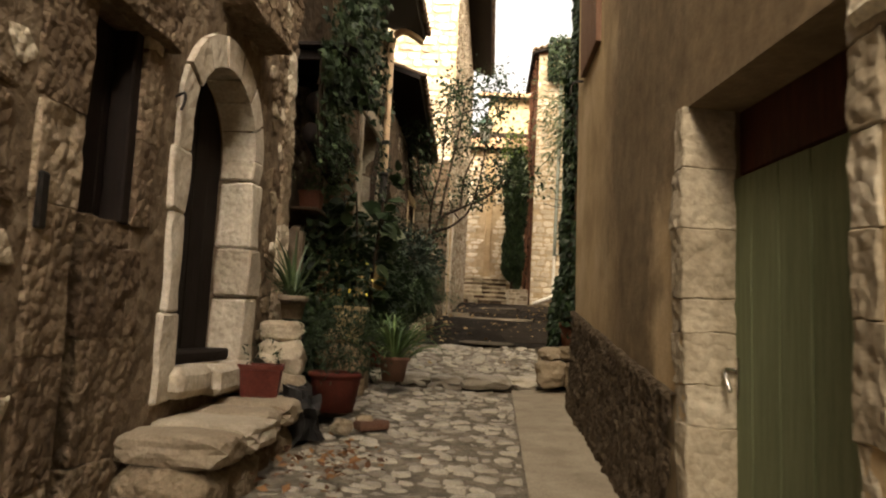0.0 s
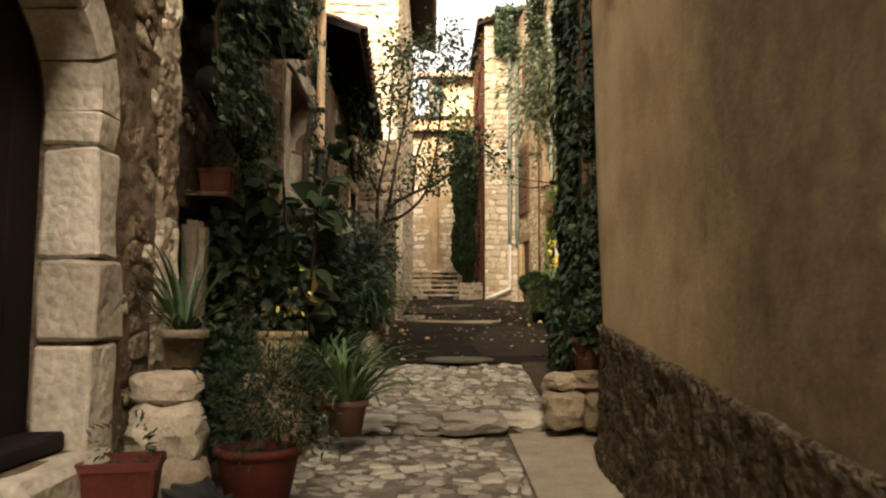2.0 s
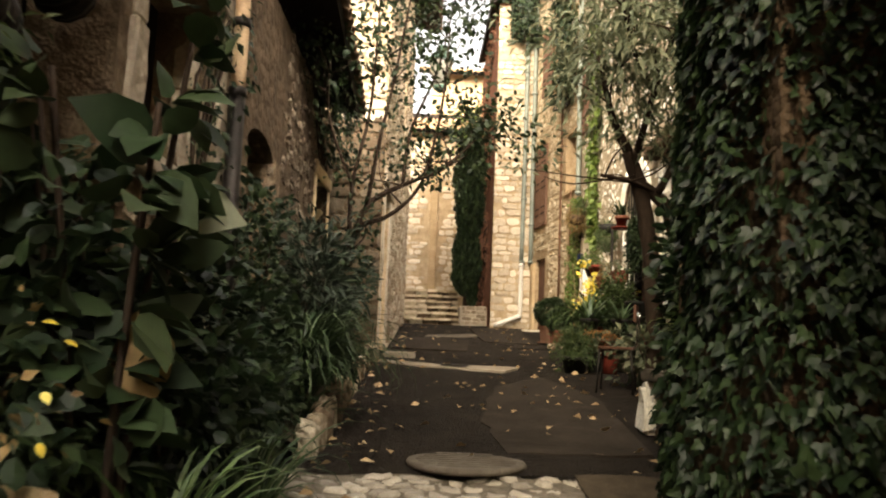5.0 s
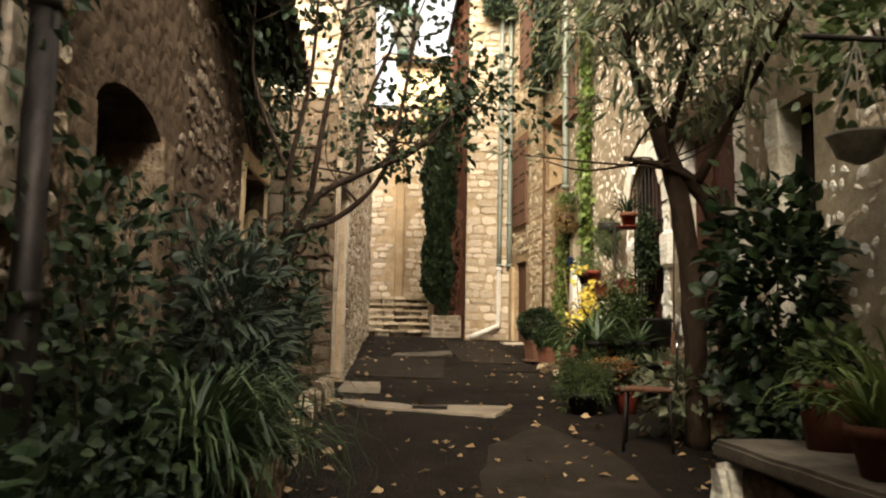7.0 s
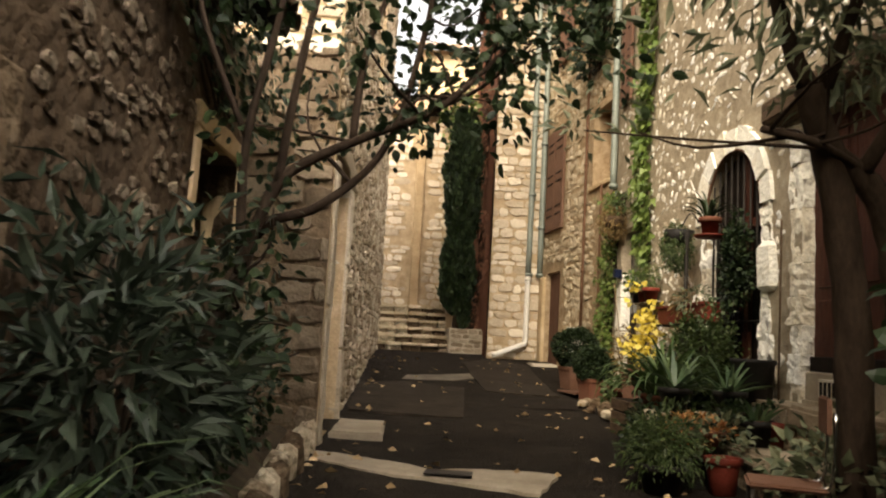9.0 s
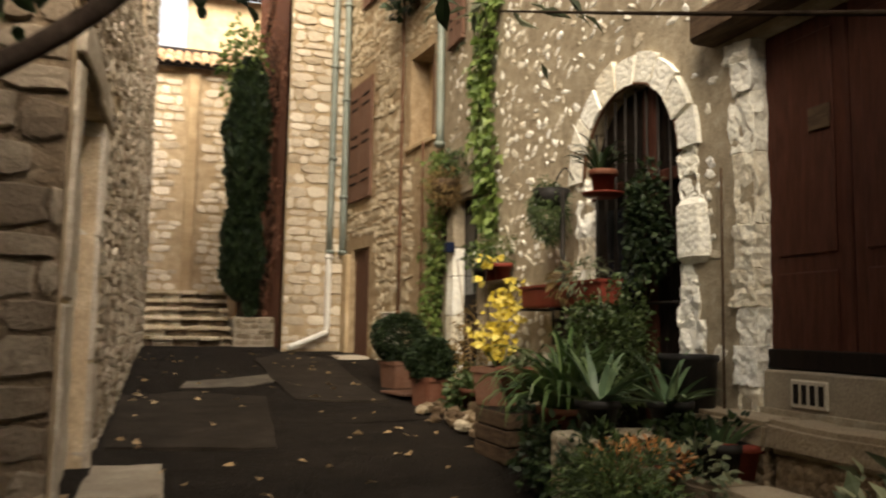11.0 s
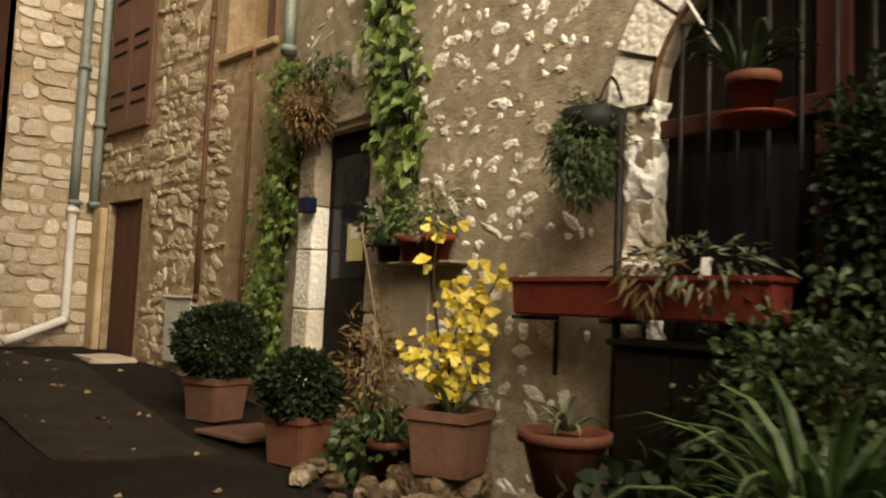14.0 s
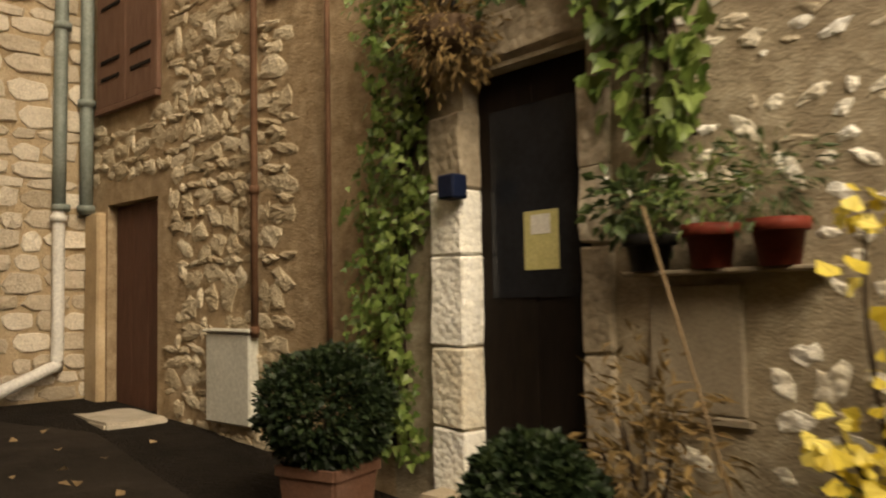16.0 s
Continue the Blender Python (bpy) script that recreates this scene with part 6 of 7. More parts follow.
for i, (x, y, z, sx, sy, sz) in enumerate([(0.72, 9.0, 1.06, 0.3, 0.34, 0.28), (1.02, 8.98, 1.05, 0.32, 0.34, 0.3), (0.72, 9.05, 1.27, 0.22, 0.3, 0.13), (0.98, 9.03, 1.29, 0.36, 0.32, 0.15), (0.78, 9.35, 1.1, 0.3, 0.3, 0.36)]):
    part("boulder", boulder_bm(x, y, z, sx * 1.05, sy, sz * 1.08, i + 23, 4, 0.2, 0.15 * i, 3), M_STONE_MID, pile3)
potted("flower_pot", "terracotta flower pot tucked into the ivy", (0.93, 9.06, 1.36), 0.13, 0.26, M_TERRACOTTA, [("foliage", ball(60, 0.16, 0.3, 0.09, 52, "ivy"), M_IVY)])

# camellia tree over the lane
def tree(name, label, limbs, seed, leaf, leaf_size, leaf_n, material, shape="leaf", spread=0.35, droop=0.3, twig_n=5, low=0.0):
    """limbs: lists of points with first and last radius; leaves gather round the ends."""
    t = thing(name, label, "tree")
    r = np.random.RandomState(seed)
    pcs, ends, limb_meshes = [], [], []
    for pts, ra, rb in limbs:
        line = bend(pts, 5)
        n = len(line)
        limb_meshes.append(tube(line, [ra + (rb - ra) * i / (n - 1) for i in range(n)], 9, 0.25))
        tw = min(rb, 0.013)
        for k in range(0 if ra > 0.07 else twig_n):
            b = line[int(n * r.uniform(0.45, 0.99))]
            e = b + Vector((r.normal() * spread, r.normal() * spread, abs(r.normal()) * spread * 0.9))
            pcs.append(tube(bend([b, (b + e) / 2 + Vector(r.normal(size=3) * 0.05), e], 3), [tw, tw * 0.9, tw * 0.8, tw * 0.7, tw * 0.6, tw * 0.5, tw * 0.4], 5))
            ends.append(e)
        if ra <= 0.07:
            ends.append(line[-1])
    for i, (V, F) in enumerate(limb_meshes):
        part("limb" if i else "trunk", mesh_from("limb", V, F, M_BARK, True), None, t)
    V, F = join(pcs)
    tagged(part("twig_work", mesh_from("twig_work", V, F, M_BARK, True), None, t), kind="stuff")
    sp = []
    for e in ends:
        for k in range(max(1, leaf_n // len(ends))):
            d = r.normal(size=3)
            p = np.array(e) + d * leaf * r.uniform(0.3, 1)
            if (abs(p[0]) > 0.85 or p[2] > 3.75) and p[2] > low:
                sp.append((p, d))
    V, F = leaves(sp, leaf_size, shape, seed, None, droop, 0.8)
    part("crown", mesh_from("crown", V, F, material), None, t)
    return t


B = (-1.35, 15.3, 2.6)
tree("camellia_tree", "small leaning tree with open branches and glossy leaves",
     [([(-1.46, 15.35, 1.55), (-1.43, 15.35, 2.2), B, (-1.18, 15.3, 3.05)], 0.0585, 0.0429),
      ([(-1.18, 15.3, 3.05), (-1.01, 15.25, 3.55), (-0.622, 15.2, 3.79), (-0.174, 15.15, 3.99), (0.162, 15.1, 4.32)], 0.039, 0.0109),
      ([(-1.18, 15.3, 3.05), (-1.07, 15.3, 3.33), (-0.756, 15.25, 3.46), (-0.42, 15.2, 3.83), (-0.23, 15.1, 4.65), (-0.174, 15.1, 5.53)], 0.0351, 0.00936),
      ([(-1.18, 15.3, 3.05), (-1.18, 15.2, 3.77), (-1.01, 15.1, 4.65), (-0.958, 15, 5.86)], 0.0312, 0.0078),
      ([(-1.01, 15.25, 3.55), (-0.902, 15.1, 4.21), (-0.734, 15, 5.09), (-0.566, 14.9, 6.19)], 0.0273, 0.0078),
      ([(-0.622, 15.2, 3.79), (-0.566, 15.3, 4.43), (-0.286, 15.4, 5.2), (-0.118, 15.5, 6.08)], 0.0234, 0.0078),
      ([(-1.18, 15.2, 3.77), (-1.46, 15, 4.54), (-1.41, 14.8, 5.42)], 0.0195, 0.0078),
      ([(-0.174, 15.15, 3.99), (0.106, 15.3, 4.21), (0.442, 15.4, 4.6)], 0.014, 0.00546)],
     71, 0.2, 0.075, 4200, M_LEAF_DARK, "broad", 0.32, 0.3, 9)

# terrace by the east house
slab = thing("stone_table", "long weathered stone slab on a low rubble wall", "bench")
part("slab", box_bm(1.55, 2.9, 11.7, 13.38, 1.84, 1.94, 0.02, 2, 0.015, 4), M_PATCH, slab)
part("base", box_bm(1.62, 2.9, 11.75, 13.33, 1.1, 1.835, 0.04, 2, 0.05, 4, 7), M_STONE_DARK, slab)
part("corner_stone", box_bm(1.52, 1.7, 13.14, 13.4, 1.4, 1.83, 0.04, 2, 0.03, 2, 5), M_STONE_WHITE, slab)
potted("potted_plant", "large terracotta pot with round-leaved plant on the slab", (2.05, 12.95, 1.94), 0.2, 0.36, M_TERRACOTTA, [("foliage", ball(200, 0.22, 0.42, 0.09, 81), M_LEAF_MID)])
clump("strap_lily", "pale strap-leaved clump on the slab's end", (1.82, 12.1, 1.94), 110, 0.6, 0.025, 82, M_LEAF_BRIGHT, 1.2, (0.18, 0.22, M_TERRACOTTA), "potted plant")
shrub("shrub", "big dark broad-leaved shrub beside the terrace wall", (2.42, 14.35, 1.6), (0.42, 0.62, 1.08), 1300, 0.14, M_IVY, 83)
shrub("shrub", "dark leafy shrub by the slab", (2.35, 13.9, 1.5), (0.35, 0.35, 0.45), 800, 0.09, M_LEAF_DARK, 84)
shrub("shrub", "variegated small-leaved shrub behind the chair", (2.3, 15.7, 1.65), (0.45, 0.45, 0.4), 700, 0.1, M_LEAF_GREY, 85, "leaf", 0.3)
shrub("shrub", "hanging evergreen branches over the terrace", (2.45, 13.0, 3.9), (0.4, 0.6, 0.4), 600, 0.09, M_LEAF_MID, 86)
chair = thing("metal_chair", "small chair with orange-brown seat and steel legs", "chair", (1.83, 15.4, 1.6), -20)
part("seat", box_bm(-0.2, 0.2, -0.19, 0.19, 0.48, 0.51, 0.014, 2), M_TERRA_PALE, chair, "orange-brown painted plywood seat")
part("backrest", box_bm(0.19, 0.215, -0.17, 0.17, 0.78, 0.98, 0.01, 2), M_TERRA_PALE, chair, "orange-brown painted backrest")
for x, y in ((-0.17, -0.16), (-0.17, 0.16), (0.17, -0.16), (0.17, 0.16)):
    V, F = tube([(x * 1.15, y * 1.1, 0), (x, y, 0.48)], 0.012, 8)
    part("leg", mesh_from("leg", V, F, M_IRON, True), None, chair)
for y in (-0.14, 0.14):
    V, F = tube(bend([(0.15, y, 0.5), (0.22, y, 0.55), (0.235, y, 0.9)], 4), 0.011, 8)
    part("back_post", mesh_from("bp", V, F, M_CHROME, True), None, chair)
tree("terrace_tree", "leaning terrace tree with long grey-green leaves",
     [([(2.27, 15.45, 1.6), (2.26, 15.45, 2.4), (2.19, 15.4, 3.2), (2.06, 15.35, 3.85), (1.9, 15.3, 4.3)], 0.11, 0.08),
      ([(2.6, 15.55, 1.6), (2.56, 15.5, 2.6), (2.5, 15.45, 3.2), (2.36, 15.4, 3.7), (2.06, 15.35, 3.95)], 0.085, 0.07),
      ([(1.9, 15.3, 4.3), (1.68, 15.2, 4.7), (1.5, 15.0, 5.3)], 0.06, 0.02),
      ([(2.25, 15.35, 3.85), (2.5, 15.2, 4.4), (2.7, 15.0, 5.2)], 0.05, 0.02),
      ([(2.0, 15.3, 4.3), (2.1, 15.0, 4.9), (2.2, 14.5, 5.5)], 0.045, 0.02),
      ([(2.25, 15.35, 3.85), (1.9, 15.2, 3.95), (1.55, 15.1, 3.98)], 0.03, 0.02),
      ([(2.5, 15.2, 4.4), (2.55, 14.5, 4.8), (2.4, 13.6, 5.1)], 0.035, 0.015),
      ([(2.1, 15.0, 4.9), (1.7, 14.5, 5.3), (1.5, 14.0, 5.6)], 0.03, 0.012)],
     91, 0.36, 0.16, 5000, M_LEAF_GREY, "narrow", 0.42, 0.5, 8, 4.3)
potted("tin_pot", "small white pot hung on the terrace tree", (2.52, 15.32, 3.47), 0.085, 0.13, M_POT_WHITE, [("foliage", ball(24, 0.1, 0.2, 0.06, 92), M_LEAF_DARK)])
hb = thing("hanging_basket", "pale hanging basket on cords", "hanging basket", (1.75, 12.15, 3.3), scale=0.6)
part("bowl", lathe([(0.04, 0), (0.16, 0.06), (0.22, 0.2), (0.24, 0.22), (0.2, 0.21), (0.02, 0.1)], 16), M_POT_WHITE, hb)
for a in (0, 2.1, 4.2):
    V, F = tube([(0.22 * math.cos(a), 0.22 * math.sin(a), 0.2), (0, 0, 0.95)], 0.006, 5)
    part("cord", mesh_from("cord", V, F, M_POT_WHITE, True), None, hb)
V, F = tube([(1.5, 12.15, 3.88), (2.95, 12.15, 3.88)], 0.014, 6)
single("iron_rod", mesh_from("rod", V, F, M_IRON, True), None, "thin iron rod reaching out from the house wall", "rod")

# pots along the arched house
def fern(seed, n=40, L=0.4, w=0.05):
    return blades(n, L, w, seed, 1.2, 1.1, 0.05)


potted("fern_tub", "black tub with feathery dark green fern", (1.66, 16.95, gz(16.95)), 0.18, 0.22, M_POT_BLACK, [("foliage", leaves(blob_spots(3000, (0, 0, 0.34), (0.29, 0.3, 0.27), 101, 0.2, 0.7), 0.055, "narrow", 101), M_LEAF_MID)])
potted("flower_pot", "ribbed red plastic pot with small shrub", (2.12, 16.98, gz(16.98)), 0.13, 0.28, M_POT_RED, [("foliage", ball(160, 0.2, 0.4, 0.07, 102), M_LEAF_GREY)])
potted("bowl_pot", "wide red bowl with small succulents", (2.66, 17.3, 2.08), 0.2, 0.2, M_POT_RED, [("foliage", ball(120, 0.14, 0.24, 0.06, 103, flat=0.6), M_LEAF_DARK)])
potted("succulent_bowl", "terracotta bowl of orange-tinted succulents", (2.03, 17.3, 1.98), 0.22, 0.22, M_TERRACOTTA, [("foliage", leaves(blob_spots(420, (0, 0, 0.2), (0.26, 0.26, 0.12), 104, 0.5, 0.3), 0.07, "narrow", 104, None, -0.3), M_LEAF_ORANGE)])
single("pot_stand", box_bm(1.86, 2.2, 17.12, 17.48, 1.6, 1.975, 0.02, 1, 0.01, 2), M_POT_BLACK, "dark block stand under the succulent bowl", "stand")
clump("spider_plant", "big pot of arching striped strap leaves", (2.1, 18.3, 2.12), 120, 0.78, 0.052, 105, M_BLADE, 1.35, (0.2, 0.26, M_TERRACOTTA), "potted plant")
single("pot_stand", box_bm(1.88, 2.34, 18.08, 18.52, 1.7, 2.115, 0.03, 1, 0.02, 2), M_POT_BLACK, "dark wooden crate under the strap-leaved pot", "crate")


def aloe(loc, seed, label, n=20, L=0.42):
    t = potted("aloe", label, loc, 0.13, 0.2, M_POT_BLACK, [("leaves", shift(blades(n, L, 0.05, seed, 0.7, 0.5, 0.05, 0.016, 6, 1.0), 0, 0, 0.17), M_ALOE)])
    return t


aloe((2.0, 17.72, 2.28), 111, "spiky pale green aloe in a black pot")
aloe((2.42, 17.6, 2.28), 112, "second spiky aloe in a black pot by the jamb")
aloe((2.5, 17.25, 2.08), 113, "young spiky aloe low by the ledge", 14, 0.3)
single("pot_stand", box_bm(1.8, 2.6, 17.58, 17.95, 1.7, 2.275, 0.02, 1, 0.015, 2), M_STONE_DARK, "dark stone shelf carrying the aloes", "stand")
bin_ = thing("black_tub", "tall black plastic tub against the white jamb", "tub", (2.7, 17.8, 2.3), scale=0.8)
part("tub", lathe([(0.19, 0), (0.22, 0.5), (0.24, 0.52), (0.24, 0.56), (0.21, 0.56), (0.2, 0.4)], 18), M_POT_BLACK, bin_)
V, F = tube([(2.85, 17.65, 2.2), (2.88, 17.68, 3.95)], 0.01, 6)
single("cane", mesh_from("cane", V, F, M_WOOD_BEAM, True), None, "thin bamboo cane leaning on the wall", "cane")
shrub("shrub", "soft dark green bush under the arched door", (2.55, 18.55, 2.3), (0.32, 0.45, 0.45), 3000, 0.045, M_LEAF_MID, 121)
shrub("jasmine", "dark climbing jasmine over the grille", (2.8, 18.45, 3.22), (0.12, 0.22, 0.42), 1700, 0.05, M_LEAF_DARK, 122)
shrub("shrub", "dark low foliage hiding the aloe pots", (1.9, 17.5, 1.8), (0.28, 0.25, 0.28), 1000, 0.06, M_LEAF_DARK, 124)
shrub("shrub", "dark low foliage beside the ledge pots", (2.4, 17.4, 2.08), (0.3, 0.14, 0.16), 700, 0.055, M_LEAF_DARK, 125)
shrub("shrub", "mixed dark foliage below the strap-leaved pot", (1.92, 18.15, 1.8), (0.2, 0.3, 0.26), 800, 0.06, M_LEAF_DARK, 126)
shrub("shrub", "dark underplanting among the pots", (2.35, 18.9, 1.85), (0.3, 0.5, 0.35), 500, 0.1, M_LEAF_DARK, 123)


def planter(loc, L, rz, label, extra):
    t = thing("window_planter", label, "planter", loc, rz)
    bm = box_bm(-0.1, 0.1, -L / 2, L / 2, 0, 0.19, 0.012, 2)
    for v in bm.verts:
        if v.co.z < 0.05:
            v.co.x *= 0.8
    part("trough", bm, M_POT_RED, t)
    part("rim", box_bm(-0.115, 0.115, -L / 2 - 0.015, L / 2 + 0.015, 0.17, 0.2, 0.008, 2), M_POT_RED, t)
    for nm, vf, m in extra:
        part(nm, mesh_from(nm, vf[0], vf[1], m), None, t)
    return t


planter((2.72, 19.82, 3.08), 0.85, 0, "long red plastic planter on iron brackets", [])
planter((2.7, 19.1, 3.08), 0.7, 0, "red planter of drooping white-flowered plants", [("foliage", leaves(blob_spots(220, (-0.05, 0, 0.24), (0.16, 0.36, 0.14), 131, 0.3, 0.5), 0.08, "narrow", 131, None, 0.6), M_LEAF_GREY), ("dry_leaves", leaves(blob_spots(80, (-0.1, 0.22, 0.2), (0.1, 0.16, 0.14), 132, 0.3), 0.1, "narrow", 132, None, 0.9), M_LEAF_BROWN)])
single("plant_label", box_bm(-0.003, 0.003, -0.022, 0.022, 0, 0.08, 0.001), M_PAPER_WHITE, "white plant label stuck in the planter", "label", m=pose(2.62, 19.05, 3.28, 0, 8, 10))
for y in (19.0, 19.6, 20.2):
    b = thing("shelf_bracket", "black iron bracket under the planters", "bracket", (0, 0, 0), group="planter brackets")
    part("arm", box_bm(2.6, 2.95, y - 0.012, y + 0.012, 3.055, 3.078, 0.003), M_IRON, b)
    part("brace", box_bm(2.93, 2.95, y - 0.012, y + 0.012, 2.75, 3.05, 0.003), M_IRON, b)
# Made-up dark cupboard that stands for the shaded niche under the planters.
shade = thing("niche_shade_box", "dark cupboard-like box standing for the shaded niche under the planters", "cupboard")
part("body", box_bm(2.66, 2.94, 18.9, 19.55, 2.0, 2.95, 0.01, 2, 0.005, 3), M_WOOD_DARK, shade)
part("top", box_bm(2.61, 2.94, 18.87, 19.58, 2.955, 2.985, 0.008, 2, 0.003, 2), M_WOOD_DARK, shade)
for y in (18.91, 19.23):
    leaf = part("door", box_bm(2.635, 2.657, y, y + 0.31, 2.06, 2.93, 0.006, 2, 0.002, 2), M_WOOD_DARK, shade)
    part("knob", boulder_bm(2.62, y + 0.04 if y > 19 else y + 0.27, 2.5, 0.03, 0.03, 0.03, 1, 2, 0.0), M_IRON, leaf)
hp = thing("hanging_pot", "terracotta pot on a red tray hung from the grille", "hanging pot", (2.72, 18.9, 3.95))
part("pot", pot_mesh(0.1, 0.19), M_TERRACOTTA, hp)
part("soil", soil(0.1, 0.155), None, hp)
part("tray", lathe([(0.13, -0.02), (0.16, 0.0), (0.165, 0.01), (0.15, 0.008), (0.01, -0.003)], 18), M_POT_RED, hp)
V, F = tube([(-0.02, 0.06, 0.18), (-0.1, 0.3, 0.62)], 0.007, 5)
part("stick", mesh_from("stick", V, F, M_PIPE_WHITE, True), None, hp, "pale cane stuck in the pot")
V, F = fern(133, 40, 0.4, 0.03)
part("foliage", mesh_from("f", *shift((V, F), 0, 0.05, 0.18), M_LEAF_DARK), None, hp)
hb2 = thing("hanging_basket", "bushy trailing plant in a dark hanging basket", "hanging basket", (2.7, 19.76, 3.95), scale=0.85)
part("bowl", lathe([(0.05, 0), (0.15, 0.06), (0.2, 0.2), (0.18, 0.2), (0.02, 0.12)], 14), M_POT_BLACK, hb2)
V, F = leaves(blob_spots(3200, (-0.02, 0.05, -0.02), (0.21, 0.24, 0.33), 134, 0.35, 0.5), 0.055, "narrow", 134, None, 0.9)
part("foliage", mesh_from("f", V, F, M_LEAF_MID), None, hb2)
V, F = tube(bend([(0.27, 0, 0.3), (0.15, 0, 0.45), (0.0, 0, 0.2)], 4), 0.01, 6)
part("hook", mesh_from("hook", V, F, M_IRON, True), None, hb2)
V, F = tube([(2.72, 19.6, 2.2), (2.74, 19.62, 4.1)], 0.022, 8)
single("iron_post", mesh_from("post", V, F, M_IRON, True), None, "slim dark iron post beside the arched door", "post")

potted("bowl_pot", "brown terracotta bowl pot with sprouting bulbs", (2.32, 19.55, 2.295), 0.2, 0.28, M_TERRACOTTA, [("foliage", shift(fern(141, 18, 0.22, 0.03), 0, 0, 0.28), M_LEAF_GREY)], taper=0.6)
crate = thing("wooden_crate", "dark old crate carrying the bowl pot", "crate", (2.25, 19.35, gz(19.35)))
part("box", box_bm(-0.262, 0.26, -0.282, 0.322, 0, 0.39, 0.006, 1, 0.003, 2), M_WOOD_DARK, crate)
for i in range(3):
    part("side_board", box_bm(-0.28, -0.264, -0.3, 0.34, 0.015 + i * 0.13, 0.13 + i * 0.13, 0.004, 1, 0.003, 2, i), M_WOOD_BEAM, crate, "rotten dark board")
    part("end_board", box_bm(-0.262, 0.26, -0.3, -0.284, 0.015 + i * 0.13, 0.13 + i * 0.13, 0.004, 1, 0.003, 2, i + 4), M_WOOD_BEAM, crate, "rotten dark board")
yp = potted("potted_ginkgo", "large square terracotta pot of yellow-leaved shrub", (2.6, 20.68, gz(20.82) + 0.2), 0.19, 0.36, M_TERRA_PALE,
            [("strap_leaves", shift(blades(14, 0.4, 0.04, 143, 1, 1, 0.08), 0, 0, 0.34), M_BLADE)], 24, True)
for k, pts in enumerate(([(0, 0, 0.3), (-0.04, -0.06, 0.6), (-0.02, -0.14, 0.85), (0.02, -0.26, 1.14)], [(0, 0, 0.3), (-0.05, 0.0, 0.55), (-0.06, -0.04, 0.8), (-0.04, -0.1, 1.05)],
                        [(0, 0, 0.3), (-0.06, 0.06, 0.7), (-0.1, 0.1, 1.1), (-0.1, 0.08, 1.4)], [(0, 0, 0.3), (-0.08, 0.08, 0.5), (-0.1, 0.18, 0.72)])):
    path = bend(pts, 5)
    part("stem", mesh_from("stem", *tube(path, [0.011 - 0.0004 * j for j in range(len(path))], 5), M_BARK, True), None, yp)
    spots_y = []
    for j, p in enumerate(path[4:]):
        for _ in range((9, 9, 1, 4)[k] if j + 5 < len(path) else 11):
            spots_y.append(((p.x + rng.gauss(0, 0.05), p.y + rng.gauss(0, 0.06), p.z + rng.gauss(0, 0.045)), (rng.gauss(0, 1), rng.gauss(0, 1), -0.4)))
    part("yellow_leaves", mesh_from("yellow_leaves", *leaves(spots_y, 0.086, "fan", 142 + k, (-0.7, -0.6, 0.4), 0.3, 0.9), M_LEAF_YELLOW), None, yp)
rub = thing("stone_heap", "heap of small pale rubble stones round the pots", "stones")
for i in range(34):
    x, y = rng.uniform(2.05, 2.75), rng.uniform(20.1, 21.6)
    s = rng.uniform(0.07, 0.18)
    z = gz(y) + rng.uniform(0.0, 0.2) * (x - 1.9)
    part("rubble", boulder_bm(x, y, z + s * 0.25, s * 1.2, s, s * 0.8, i, 3, 0.35, i), M_STONE_DARK, rub)
single("plinth_block", box_bm(2.42, 2.88, 20.58, 21.06, 1.9, gz(20.82) + 0.195, 0.03, 1, 0.02, 2), M_STONE_DARK, "rough stone plinth under the yellow shrub", "stone")
shrub("dry_shrub", "wispy dry brown bush beside the glazed door", (2.66, 21.62, gz(21.6)), (0.2, 0.28, 0.58), 700, 0.09, M_LEAF_BROWN, 144, "narrow", 0.2)
shrub("shrub", "low mixed greenery among the rubble", (2.55, 21.35, gz(21.3)), (0.25, 0.35, 0.25), 360, 0.08, M_LEAF_MID, 145)
potted("flower_pot", "small red pot half hidden in greenery", (2.5, 21.15, gz(21.1) + 0.1), 0.12, 0.2, M_TERRACOTTA, [("foliage", shift(fern(146, 22, 0.3, 0.035), 0, 0, 0.16), M_BLADE)])
V, F = tube([(2.52, 21.05, 2.1), (2.42, 21.45, 3.62)], 0.006, 6)
single("cane", mesh_from("cane", V, F, M_CANE, True), None, "pale bamboo cane leaning towards the door", "cane")
for y, sd in ((21.15, 151), (21.42, 152)):
    potted("shelf_pot", "dark red pot of feathery greens on the wall shelf", (2.82, y, 3.4), 0.1, 0.17, M_POT_RED, [("foliage", leaves(blob_spots(300, (0, 0.05, 0.3), (0.2, 0.24, 0.2), sd, 0.2, 0.4), 0.06, "narrow", sd), M_LEAF_BRIGHT if sd == 152 else M_LEAF_MID)])
potted("shelf_pot", "pot of white-flowered greens on the wall shelf", (2.82, 21.7, 3.4), 0.1, 0.15, M_POT_BLACK, [("foliage", leaves(blob_spots(240, (0, 0.05, 0.28), (0.2, 0.22, 0.18), 153, 0.2, 0.4), 0.07, "leaf", 153), M_LEAF_MID), *[("bloom", leaves([(-0.1 + 0.05 * math.cos(k * 2.4), 0.1 + 0.06 * math.sin(k * 2.4), 0.3 + 0.02 * k)], 0.07, "broad", 154 + k), M_PAPER_WHITE) for k in range(5)]])


